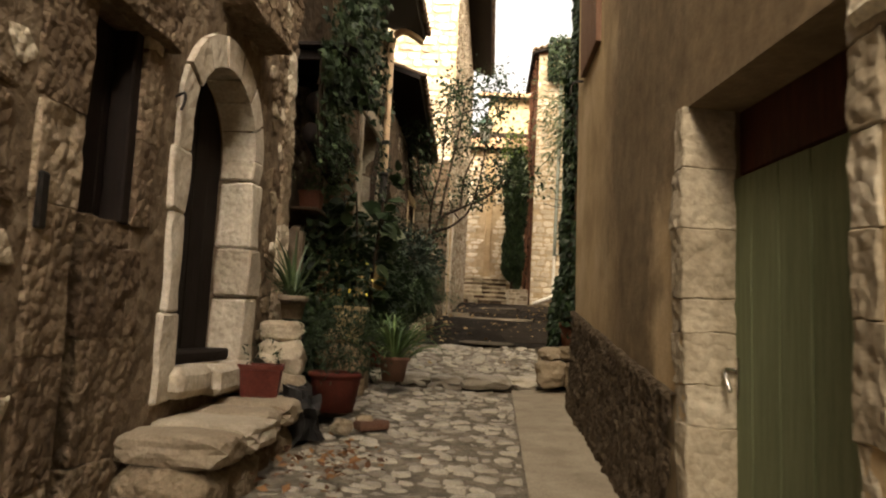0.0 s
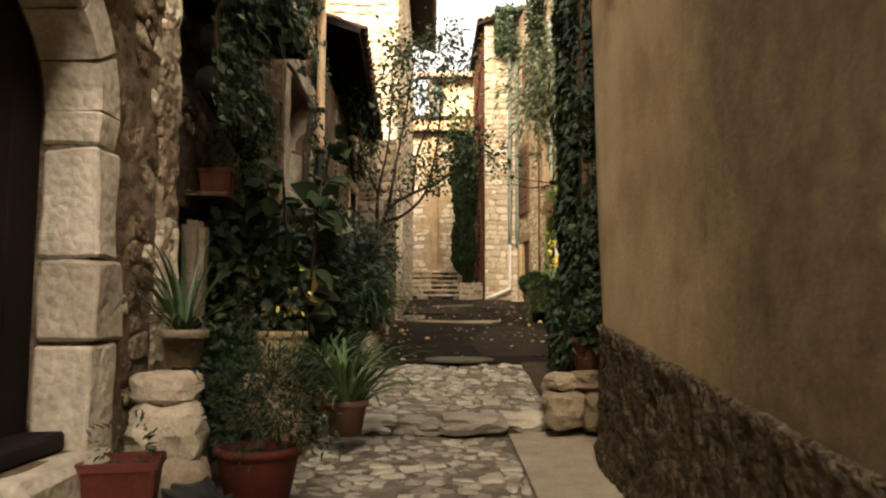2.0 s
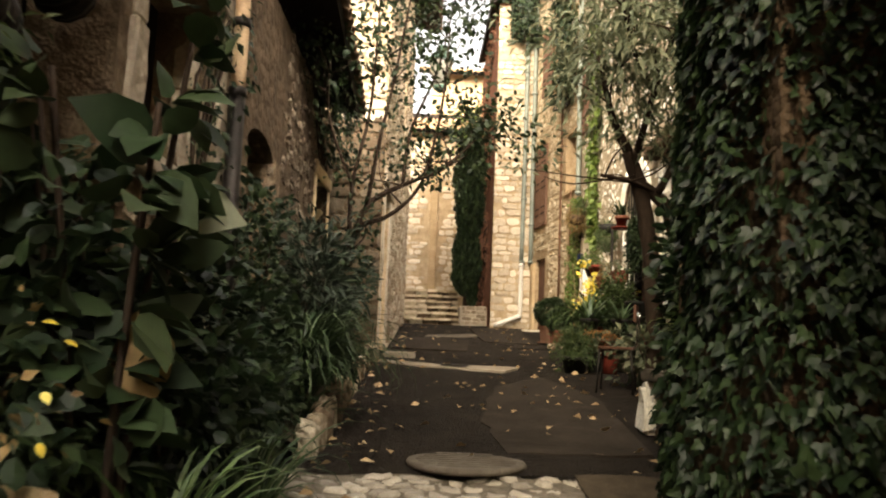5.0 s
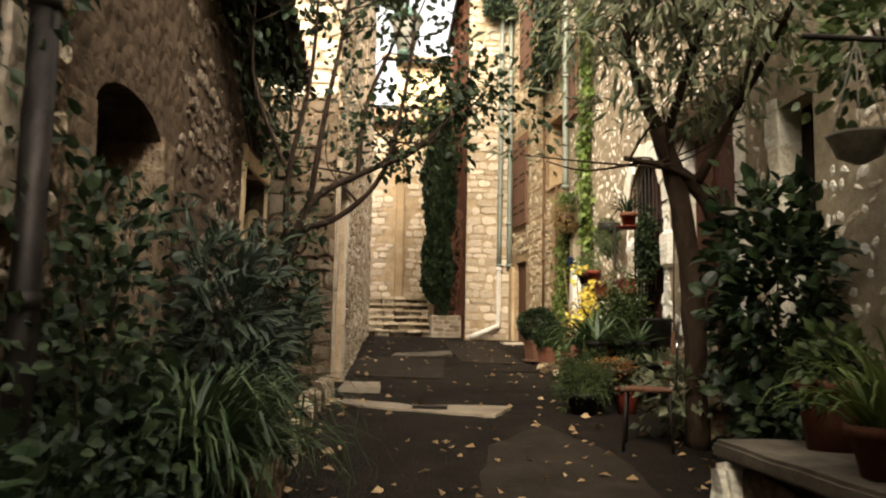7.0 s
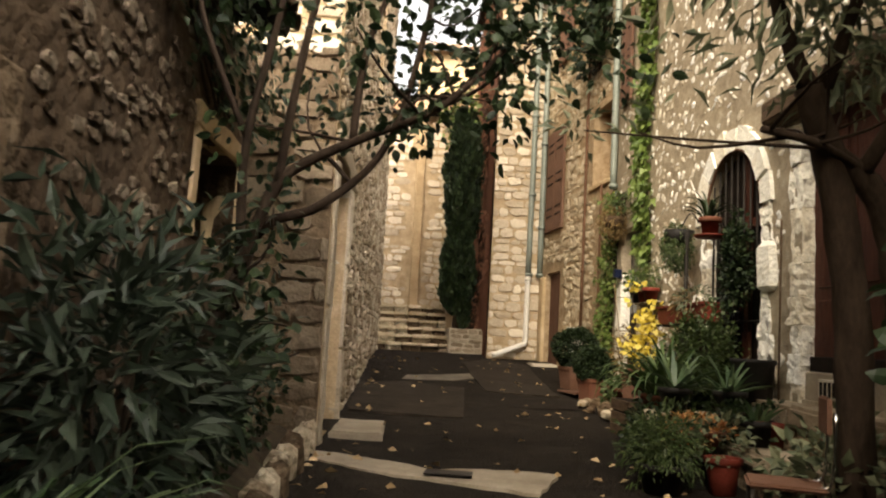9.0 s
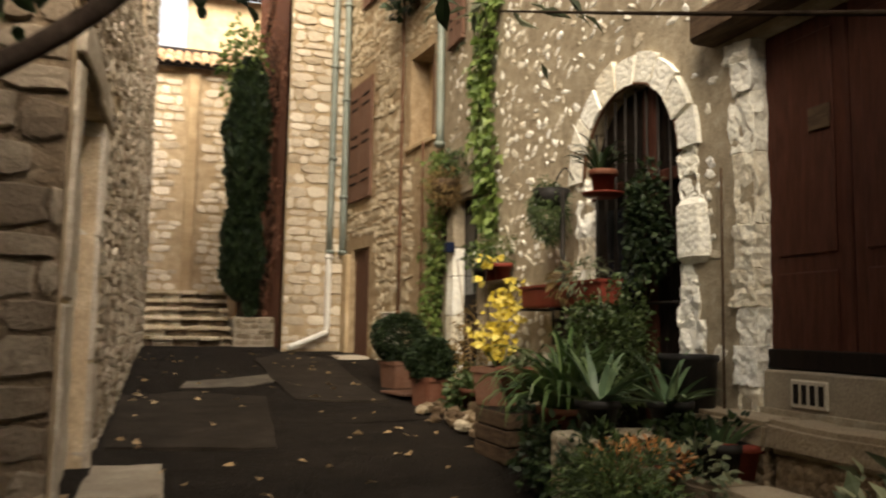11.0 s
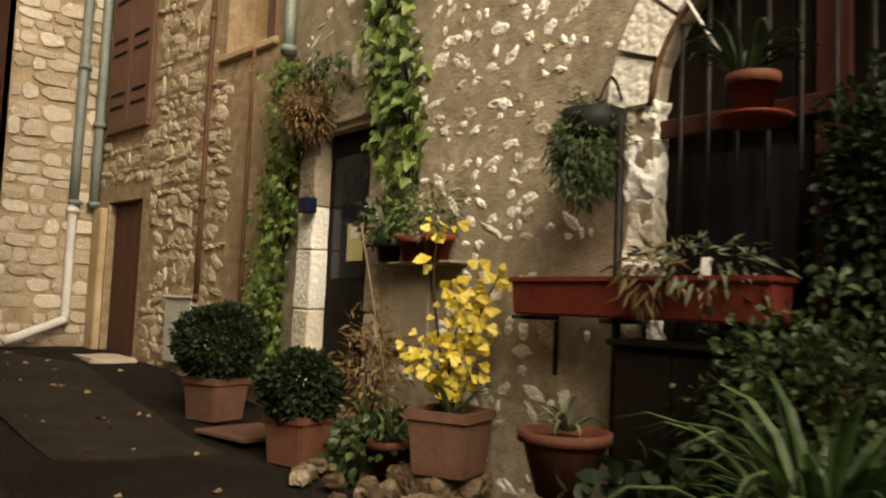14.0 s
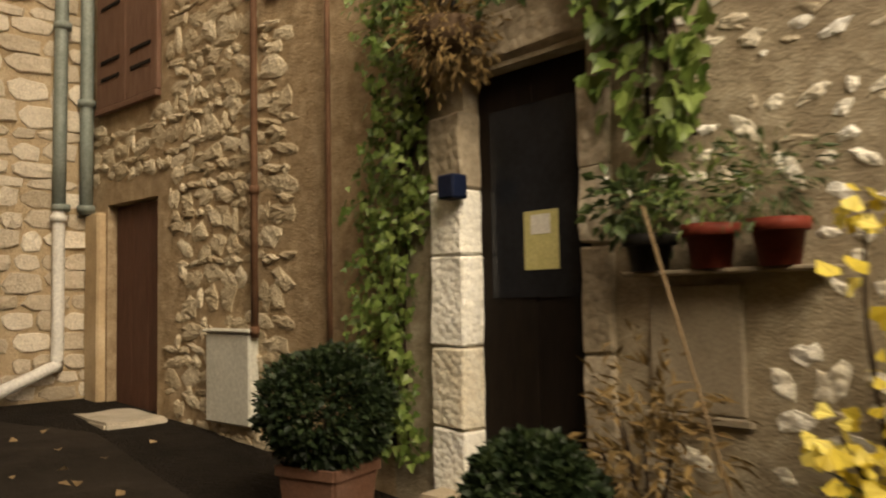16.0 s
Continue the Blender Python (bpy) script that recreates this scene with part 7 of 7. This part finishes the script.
def box_ball(loc, w, h, r, zc, seed, label):
    potted("potted_box_tree", label, loc, w / 2, h, M_TERRA_PALE if seed == 161 else M_TERRACOTTA,
           [("foliage", leaves(blob_spots(7000, (0, 0, zc), (r, r, r * 0.86), seed, 0.6, 0.18), 0.045, "leaf", seed, None, 0.0, 1.0), M_LEAF_DARK)], 18, True,
           tube([(0, 0, h - 0.06), (0.01, 0, zc)], 0.03, 7), group="clipped box balls")


box_ball((2.35, 23.4, gz(23.4)), 0.38, 0.34, 0.36, 0.62, 161, "round clipped box bush in a square terracotta pot")
box_ball((2.3, 21.9, gz(21.9)), 0.34, 0.32, 0.27, 0.5, 162, "smaller clipped box bush in a square terracotta pot")
single("floor_tile", box_bm(-0.3, 0.3, -0.3, 0.3, 0, 0.03, 0.006), M_TERRA_PALE, "loose terracotta floor tile beside the box bush", "tile", m=pose(2.35, 22.7, gz(22.7) + 0.02, 0, 0, 12))
hanging_growth("variegated_ivy", "variegated climber with twisted trunk beside the door", at_r2, 23.15, 23.75, 2.4, 5.2, 2000, 0.06, M_LEAF_BRIGHT, 171, "ivy", 0.22, 0.6, 6)
hanging_growth("virginia_creeper", "bright green creeper hanging down the mortared wall", at_r2, 21.45, 22.15, 3.95, 8.5, 1100, 0.12, M_LEAF_BRIGHT, 172, "ivy", 0.14, 0.7, 4)
hanging_growth("climbing_plant", "thin creeper over the door lintel", at_r2, 22.1, 23.4, 4.75, 5.15, 160, 0.08, M_LEAF_MID, 173, "leaf", 0.2)
hf = thing("hanging_basket", "mossy brown hanging fern basket above the door", "hanging basket", (2.75, 22.85, 4.55))
part("bowl", lathe([(0.04, 0), (0.14, 0.05), (0.2, 0.18), (0.18, 0.18), (0.02, 0.1)], 14), M_WOOD_BEAM, hf)
V, F = leaves(blob_spots(1100, (0, 0, 0.1), (0.26, 0.3, 0.24), 174, 0.4, 0.5), 0.06, "narrow", 174, None, 0.6)
part("foliage", mesh_from("f", V, F, M_LEAF_BROWN), None, hf)
V, F = tube([(0, 0, 0.2), (0.18, 0, 0.55)], 0.008, 5)
part("hook", mesh_from("hook", V, F, M_IRON, True), None, hf)
hanging_growth("climbing_plant", "dark creeper hanging from the shuttered house roof", at_r3, 0.1, 1.5, 7.6, 11.0, 1500, 0.13, M_LEAF_DARK, 175, "ivy", 0.4)
hanging_growth("climbing_plant", "dark creeper along the tall house's eaves", at_bs, 1.7, 2.6, 10.2, 11.9, 700, 0.13, M_LEAF_DARK, 176, "ivy", 0.5)
hanging_growth("bare_creeper", "red-brown bare creeper covering the house side", at_bw, 27.75, 33.5, 3.0, 11.5, 2600, 0.11, M_VINE_DRY, 177, "narrow", 0.1, 0.2, 14)

cyp = thing("cypress", "dark lobed cypress leaning over the planter wall", "tree", (0.84, 29.7, 3.0))
V, F = tube([(0, 0, 0), (0.02, 0, 2), (0, 0, 4.4)], [0.09, 0.06, 0.02], 8)
part("trunk", mesh_from("trunk", V, F, M_BARK, True), None, cyp)
sp = []
r1 = np.random.RandomState(181)
for cx, cz, rx, rz, n in ((-0.03, 1.25, 0.4, 0.95, 3000), (0.02, 3.4, 0.42, 1.75, 6500), (0.14, 0.55, 0.16, 0.6, 700)):
    for i in range(n):
        u, a = r1.uniform(-1, 1), r1.uniform(0, 6.283)
        ring = math.sqrt(1 - u * u) * (0.55 + 0.45 * r1.uniform() ** 0.5) * (1 + 0.4 * noise.noise((math.cos(a) * 1.5 + cz, math.sin(a) * 1.5, u * rz * 1.6)))
        sp.append(((cx + math.cos(a) * ring * rx, math.sin(a) * ring * rx, cz + u * rz), (math.cos(a) * 0.4, math.sin(a) * 0.4, 1)))
V, F = leaves(sp, 0.17, "leaf", 182, None, -0.3, 0.5)
part("crown", mesh_from("crown", V, F, M_LEAF_DARK), None, cyp)
shrub("creeper_crown", "yellow-green creeper over the cypress top", (0.72, 30.0, 7.3), (0.5, 0.6, 0.9), 500, 0.14, M_LEAF_BRIGHT, 183)

# ---- on the lane ----
drain = thing("manhole_cover", "round worn iron drain cover at the cobbles' edge", "drain cover", (0.0, 12.0, gz(12.0) + 0.012))
part("disc", lathe([(0.4, -0.02), (0.41, 0.0), (0.4, 0.018), (0.36, 0.02), (0.001, 0.02)], 28), M_PATCH, drain)
for i in range(-3, 4):
    w = math.sqrt(max(0, 0.34 ** 2 - (i * 0.09) ** 2))
    part("rib", box_bm(-w, w, i * 0.09 - 0.02, i * 0.09 + 0.02, 0.021, 0.028, 0.004), M_PATCH, drain)


def patch(pts, label, material, lift=0.016):
    """A thin repair patch lying on the road."""
    fine = []
    for (ax, ay), (bx, by) in zip(pts, pts[1:] + pts[:1]):
        for k in range(6):
            x, y = ax + (bx - ax) * k / 6, ay + (by - ay) * k / 6
            fine.append((x + 0.05 * noise.noise((x * 7, y * 7, 1)), y + 0.06 * noise.noise((x * 7, y * 7, 5))))
    pts = fine
    n = len(pts)
    V = [(x, y, gz(y) + lift) for x, y in pts] + [(x, y, gz(y) - 0.03) for x, y in pts]
    F = [tuple(range(n)), tuple(range(2 * n - 1, n - 1, -1))] + [(i, i + n, (i + 1) % n + n, (i + 1) % n) for i in range(n)]
    me = mesh_from("patch", V, F, material)
    bm = bmesh.new()
    bm.from_mesh(me)
    bmesh.ops.recalc_face_normals(bm, faces=bm.faces[:])
    bmesh.ops.triangulate(bm, faces=[f for f in bm.faces if len(f.verts) > 4])
    bm.to_mesh(me)
    bm.free()
    return single("concrete_patch", me, None, label, "road patch")


patch([(0.3, 12.3), (1.4, 12.4), (1.5, 15.0), (1.1, 16.2), (0.5, 15.4), (0.2, 13.6)], "older lighter asphalt patch in the lane", M_ASPHALT_OLD, 0.02)
patch([(-0.9, 20.2), (0.4, 20.0), (0.6, 22.6), (-0.2, 23.2), (-0.9, 22.8)], "older lighter asphalt patch beside the tower", M_ASPHALT_OLD, 0.02)
patch([(0.9, 22.4), (1.9, 22.2), (2.0, 26.0), (1.4, 27.2), (0.8, 26.0)], "older lighter asphalt patch near the pots", M_ASPHALT_OLD, 0.02)
patch([(-1.0, 17.55), (-0.5, 17.2), (0.1, 16.95), (0.72, 16.7), (0.98, 17.4), (0.4, 17.45), (0.0, 17.35), (-0.45, 17.65), (-0.95, 17.85)], "pale concrete repair strip across the asphalt", M_CONCRETE)
patch([(-0.3, 23.4), (0.5, 23.5), (1.25, 24.4), (1.2, 24.75), (0.3, 24.1), (-0.25, 23.9)], "grey concrete patch in the asphalt", M_PATCH)
patch([(-0.15, 20.9), (0.6, 21.0), (1.4, 20.95), (2.0, 21.1), (1.9, 21.35), (0.7, 21.3), (-0.1, 21.25)], "faint grey repair band across the lane", M_ASPHALT)
single("drain_grate", box_bm(-0.18, 0.18, -0.1, 0.1, 0, 0.012, 0.004), M_IRON, "small dark drain grate in the concrete strip", "drain", m=pose(0.1, 17.15, gz(17.15) + 0.028, 0, 0, -8))
sp = []
for i in range(330):
    y = rng.uniform(9.5, 27) if i < 210 else rng.uniform(11.8, 18)
    x = rng.uniform(-1.1, 2.1) if rng.random() < 0.55 else rng.choice((rng.uniform(-1.2, -0.6), rng.uniform(1.2, 2.2)))
    sp.append(((x, y, gz(y) + 0.03), (rng.uniform(-1, 1), rng.uniform(-1, 1), 0)))
V, F = leaves(sp, 0.09, "leaf", 201, (0, 0, 1), 0.0, 0.2)
single("fallen_leaves", mesh_from("fallen_leaves", V, F, M_LEAF_FALLEN), None, "dry fallen leaves scattered over the lane", "leaves", "", "stuff")
sp = [((rng.gauss(-1.0, 0.22), rng.gauss(5.6, 0.6), gz(5.6) + 0.04), (rng.uniform(-1, 1), rng.uniform(-1, 1), 0.2)) for _ in range(160)]
V, F = leaves(sp, 0.07, "leaf", 202, (0, 0, 1), 0.0, 0.3)
single("fallen_leaves", mesh_from("fallen_leaves", V, F, M_LEAF_RUST), None, "drift of rust-brown fallen leaves by the bench", "leaves", "", "stuff")

# ---- stones of walls and lane, last ----
def stone_shape(seed):
    r = np.random.RandomState(seed)
    n = 9
    V = []
    ang = np.sort(2 * np.pi * (np.arange(n) + r.uniform(-0.25, 0.25, n)) / n)
    p = r.uniform(3.0, 9.0)
    base = []
    for a in ang:
        c, s = math.cos(a), math.sin(a)
        k = 0.5 / (abs(c) ** p + abs(s) ** p) ** (1 / p) * r.uniform(0.86, 1.04)
        base.append((c * k, s * k))
    for d, k in ((-0.6, 1.0), (0.55, 0.98), (0.9, 0.88)):
        for x, z in base:
            V.append((x * k, z * k, d + r.uniform(-0.3, 0.22) * (d > 0)))
    V.append((0, 0, 1.0))
    F = []
    for j in range(2):
        for i in range(n):
            a, b = j * n + i, j * n + (i + 1) % n
            F.append((a, b, b + n, a + n))
    for i in range(n):
        F.append((2 * n + i, 2 * n + (i + 1) % n, 3 * n))
    return np.array(V), F


SHAPES = [stone_shape(300 + i) for i in range(24)]


def chip_shape(seed):
    """A jagged stone that shows through the mortar with a ragged outline."""
    r = np.random.RandomState(seed)
    n = 10
    ang = 2 * np.pi * (np.arange(n) + r.uniform(-0.4, 0.4, n)) / n
    rad = 0.5 * r.uniform(0.6, 1.12, n) * (1 + 0.2 * np.cos(2 * ang + r.uniform(0, 6)))
    V = [(math.cos(a) * q, math.sin(a) * q, -0.6) for a, q in zip(ang, rad)]
    V += [(math.cos(a) * q * 0.93, math.sin(a) * q * 0.93, r.uniform(0.0, 0.7)) for a, q in zip(ang, rad)]
    V += [(math.cos(a + 0.2) * q * 0.52, math.sin(a + 0.2) * q * 0.52, r.uniform(0.45, 1.25)) for a, q in zip(ang, rad)]
    V.append((r.uniform(-0.1, 0.1), r.uniform(-0.1, 0.1), r.uniform(0.6, 1.1)))
    F = [(j * n + i, j * n + (i + 1) % n, (j + 1) * n + (i + 1) % n, (j + 1) * n + i) for j in range(2) for i in range(n)]
    F += [(2 * n + i, 2 * n + (i + 1) % n, 3 * n) for i in range(n)]
    return np.array(V), F


CHIPS = [chip_shape(500 + i) for i in range(24)]


def lay(parent, at, area, holes, heights, widths, proud, density, material, seed, near, limit=300, piece="stone", shapes=SHAPES):
    """Lay rubble over a wall's area in rough courses; the nearest become parts, the rest one mesh."""
    r = random.Random(seed)
    u0, u1, z0, z1 = area
    spots = []
    z = z0
    while z < z1:
        h = r.uniform(*heights)
        u = u0 - r.uniform(0, widths[1])
        while u < u1:
            w = r.uniform(*widths)
            c, d = u + w / 2, z + h / 2 + r.uniform(-0.12, 0.12) * h * (2.5 if shapes is not SHAPES else 1)
            a, b = max(u, u0), min(u + w, u1)
            free = all(not (b > o[0] and a < o[1] and d + h * 0.4 > o[2] and d - h * 0.4 < o[3]) for o in holes)
            if free and b - a > 0.05 and r.random() < density:
                k = r.uniform(0.82, 0.96) if density > 0.5 else r.uniform(0.6, 1.1)
                spots.append(((a + b) / 2, d, (b - a) * ((1.25 if shapes is not SHAPES else 0.98) if density > 0.55 else k), h * (0.98 if density > 0.85 else k) * r.uniform(0.88, 1.02) * (1.3 if shapes is not SHAPES and density > 0.85 else 1), proud * r.uniform(0.5, 1.3), r.randrange(24), r.uniform(-35, 35) if density < 0.85 else r.uniform(-2, 2) * (4 if shapes is not SHAPES else 1)))
            u += w
        z += h
    spots.sort(key=lambda s: near(s))
    meshes = {}
    V, F = [], []
    for i, (u, z, w, h, p, k, tilt) in enumerate(spots):
        o = np.array(at(u, z, 0))
        eu = np.array(at(u + 0.01, z, 0)) - o
        eu = eu / np.linalg.norm(eu)
        ez = np.array((0, 0, 1.0))
        en = np.array(at(u, z, -0.01))
        en = (o - en) / np.linalg.norm(o - en)
        t = math.radians(tilt)
        eu, ez = eu * math.cos(t) + ez * math.sin(t), ez * math.cos(t) - eu * math.sin(t)
        if i < limit:
            if k not in meshes:
                sv, sf = shapes[k]
                meshes[k] = mesh_from(piece, sv, sf, material)
            ob = part(piece, meshes[k], None, parent)
            m = Matrix(((eu[0] * w, ez[0] * h, en[0] * p, o[0]), (eu[1] * w, ez[1] * h, en[1] * p, o[1]), (eu[2] * w, ez[2] * h, en[2] * p, o[2]), (0, 0, 0, 1)))
            ob.matrix_world = m
        else:
            sv, sf = shapes[k]
            n0 = len(V)
            V.extend(o + sv[:, :1] * w * eu + sv[:, 1:2] * h * ez + sv[:, 2:] * p * en)
            F.extend(tuple(q + n0 for q in f) for f in sf)
    if V:
        rest = part("stonework", mesh_from("stonework", V, F, material), None, parent)
        tagged(rest, kind="stuff")


def cells(u0, u1, v0, v1, hs, ws, seed, stretch):
    """Irregular cells over a rectangle: jittered seeds in courses, each cell cut by its neighbours."""
    r = random.Random(seed)
    pts = []
    v = v0
    while v < v1:
        h = r.uniform(*hs)
        u = u0 - r.uniform(0, ws[1])
        while u < u1:
            w = r.uniform(*ws)
            pts.append((u + w / 2 + r.uniform(-0.2, 0.2) * w, v + h / 2 + r.uniform(-0.35, 0.35) * h))
            u += w
        v += h
    size = max(ws[1], hs[1] * stretch)
    grid = {}
    for i, p in enumerate(pts):
        grid.setdefault((int(p[0] // size), int(p[1] * stretch // size)), []).append(i)
    out = []
    for i, (pu, pv) in enumerate(pts):
        if not (u0 <= pu <= u1 and v0 <= pv <= v1):
            continue
        m = size * 0.8
        poly = [(pu - m, pv * stretch - m), (pu + m, pv * stretch - m), (pu + m, pv * stretch + m), (pu - m, pv * stretch + m)]
        gi, gj = int(pu // size), int(pv * stretch // size)
        for a in range(gi - 1, gi + 2):
            for b in range(gj - 1, gj + 2):
                for j in grid.get((a, b), ()):
                    if j == i:
                        continue
                    qu, qv = pts[j][0], pts[j][1] * stretch
                    nu, nv = qu - pu, qv - pv * stretch
                    L = math.hypot(nu, nv) + 1e-6
                    nu, nv = nu / L, nv / L
                    lim = L / 2
                    res = []
                    for k in range(len(poly)):
                        s0, s1 = poly[k], poly[(k + 1) % len(poly)]
                        d0 = (s0[0] - pu) * nu + (s0[1] - pv * stretch) * nv - lim
                        d1 = (s1[0] - pu) * nu + (s1[1] - pv * stretch) * nv - lim
                        if d0 <= 0:
                            res.append(s0)
                        if (d0 < 0 < d1) or (d1 < 0 < d0):
                            t = d0 / (d0 - d1)
                            res.append((s0[0] + (s1[0] - s0[0]) * t, s0[1] + (s1[1] - s0[1]) * t))
                    poly = res
                    if len(poly) < 3:
                        break
        lo, hi = v0 * stretch, v1 * stretch
        poly = [(min(max(a, u0), u1), min(max(b, lo), hi)) for a, b in poly]
        if len(poly) >= 3:
            out.append(((pu, pv), [(a, b / stretch) for a, b in poly]))
    return out


def cell_stone(c, poly, gap, proud, r):
    """Vertices (u, v, depth) and faces of one worn stone in a cell."""
    rounded = []
    n = len(poly)
    for k in range(n):
        a, b = poly[k], poly[(k + 1) % n]
        for t in (0.2, 0.8):
            rounded.append((a[0] + (b[0] - a[0]) * t, a[1] + (b[1] - a[1]) * t))
    cu, cv = sum(p[0] for p in rounded) / len(rounded), sum(p[1] for p in rounded) / len(rounded)
    ring = []
    for u, v in rounded:
        d = math.hypot(u - cu, v - cv) + 1e-6
        k = max(0.25, 1 - gap / d) * r.uniform(0.8, 1.05)
        ring.append((cu + (u - cu) * k, cv + (v - cv) * k))
    m = len(ring)
    V = []
    tu, tv = r.uniform(-0.7, 0.7), r.uniform(-0.7, 0.7)
    for d, k in ((-0.5, 1.0), (0.55, 0.97), (0.92, 0.82)):
        for u, v in ring:
            x, y = (u - cu) * k, (v - cv) * k
            z = d + (d > 0) * (tu * x * 3 + tv * y * 3 + r.uniform(-0.3, 0.22))
            V.append((cu + x, cv + y, z * proud))
    V.append((cu, cv, proud * r.uniform(0.9, 1.1)))
    F = [(j * m + i, j * m + (i + 1) % m, (j + 1) * m + (i + 1) % m, (j + 1) * m + i) for j in range(2) for i in range(m)]
    F += [(2 * m + i, 2 * m + (i + 1) % m, 3 * m) for i in range(m)]
    return V, F


def lay_cells(parent, at, area, holes, hs, ws, proud, density, material, seed, near, gap, stretch=1.5, limit=260, piece="stone", smooth=False):
    r = random.Random(seed * 7 + 1)
    todo = []
    for c, poly in cells(*area, hs, ws, seed, stretch):
        us, vs = [p[0] for p in poly], [p[1] for p in poly]
        if any(max(us) > o[0] and min(us) < o[1] and max(vs) > o[2] and min(vs) < o[3] for o in holes) or r.random() > density:
            continue
        todo.append((c, poly))
    todo.sort(key=lambda q: near((q[0][0], q[0][1])))
    V, F = [], []
    for i, (c, poly) in enumerate(todo):
        v, f = cell_stone(c, poly, gap * r.uniform(0.6, 1.6), proud * r.uniform(0.5, 1.3), r)
        v = [at(*q) for q in v]
        if i < limit:
            part(piece, mesh_from(piece, v, f, material, smooth), None, parent)
        else:
            n0 = len(V)
            V.extend(v)
            F.extend(tuple(k + n0 for k in q) for q in f)
    if V:
        tagged(part(piece + "work", mesh_from(piece + "work", V, F, material, smooth), None, parent), kind="stuff")


EYE_LEVEL = 2.2
for parent, at, area, holes, hs, ws, proud, density, material, seed in STONE_JOBS:
    if density > 0.55 and seed not in (5, 7, 8, 9, 11, 15) or seed == 4:
        lay_cells(parent, at, area, holes, hs, ws, proud, density, material, seed, lambda s: abs(s[1] - EYE_LEVEL) * 0.8 + abs(s[0] - (area[0] + area[1]) / 2) * 0.3, 0.005 if seed == 9 else 0.009, 1.5)
        continue
    lay(parent, at, area, holes, hs, ws, proud, density, material, seed, lambda s: abs(s[1] - EYE_LEVEL) * 0.8 + abs(s[0] - (area[0] + area[1]) / 2) * 0.3, 260, shapes=CHIPS if seed in (9, 10) else SHAPES)




def at_bed(u, v, w):
    return (u, v, gz(v) - 0.03 + 0.03 * noise.noise((u * 2.3, v * 2.3, 1.7)) + w)


lay_cells(cobble_bed, at_bed, (-1.35, 0.7, 9.48, 11.72), [], (0.05, 0.13), (0.07, 0.24), 0.034, 0.76, M_COBBLE, 401, lambda s: abs(s[0] + 0.2) + s[1] * 0.2, 0.008, 1.2, 290, "cobble", True)
lay_cells(cobble_bed_low, at_bed, (-1.35, 0.3, 3.0, 9.2), [], (0.05, 0.14), (0.07, 0.25), 0.034, 0.76, M_COBBLE, 402, lambda s: abs(s[0] + 0.4) + abs(s[1] - 7) * 0.3, 0.008, 1.2, 290, "cobble", True)
edge = thing("step_edge", "worn edging stones along the lane's single step", "step", kind="structure")
x = -1.3
i = 0
while x < 0.7:
    w = rng.uniform(0.22, 0.55)
    part("edge_stone", boulder_bm(x + w / 2, 9.36 + rng.uniform(-0.05, 0.04), 0.885 + rng.uniform(-0.02, 0.015), w * 1.06, rng.uniform(0.26, 0.4), 0.17, i, 4, 0.24, rng.uniform(-0.2, 0.2), 3), M_COBBLE, edge)
    x += w
    i += 1
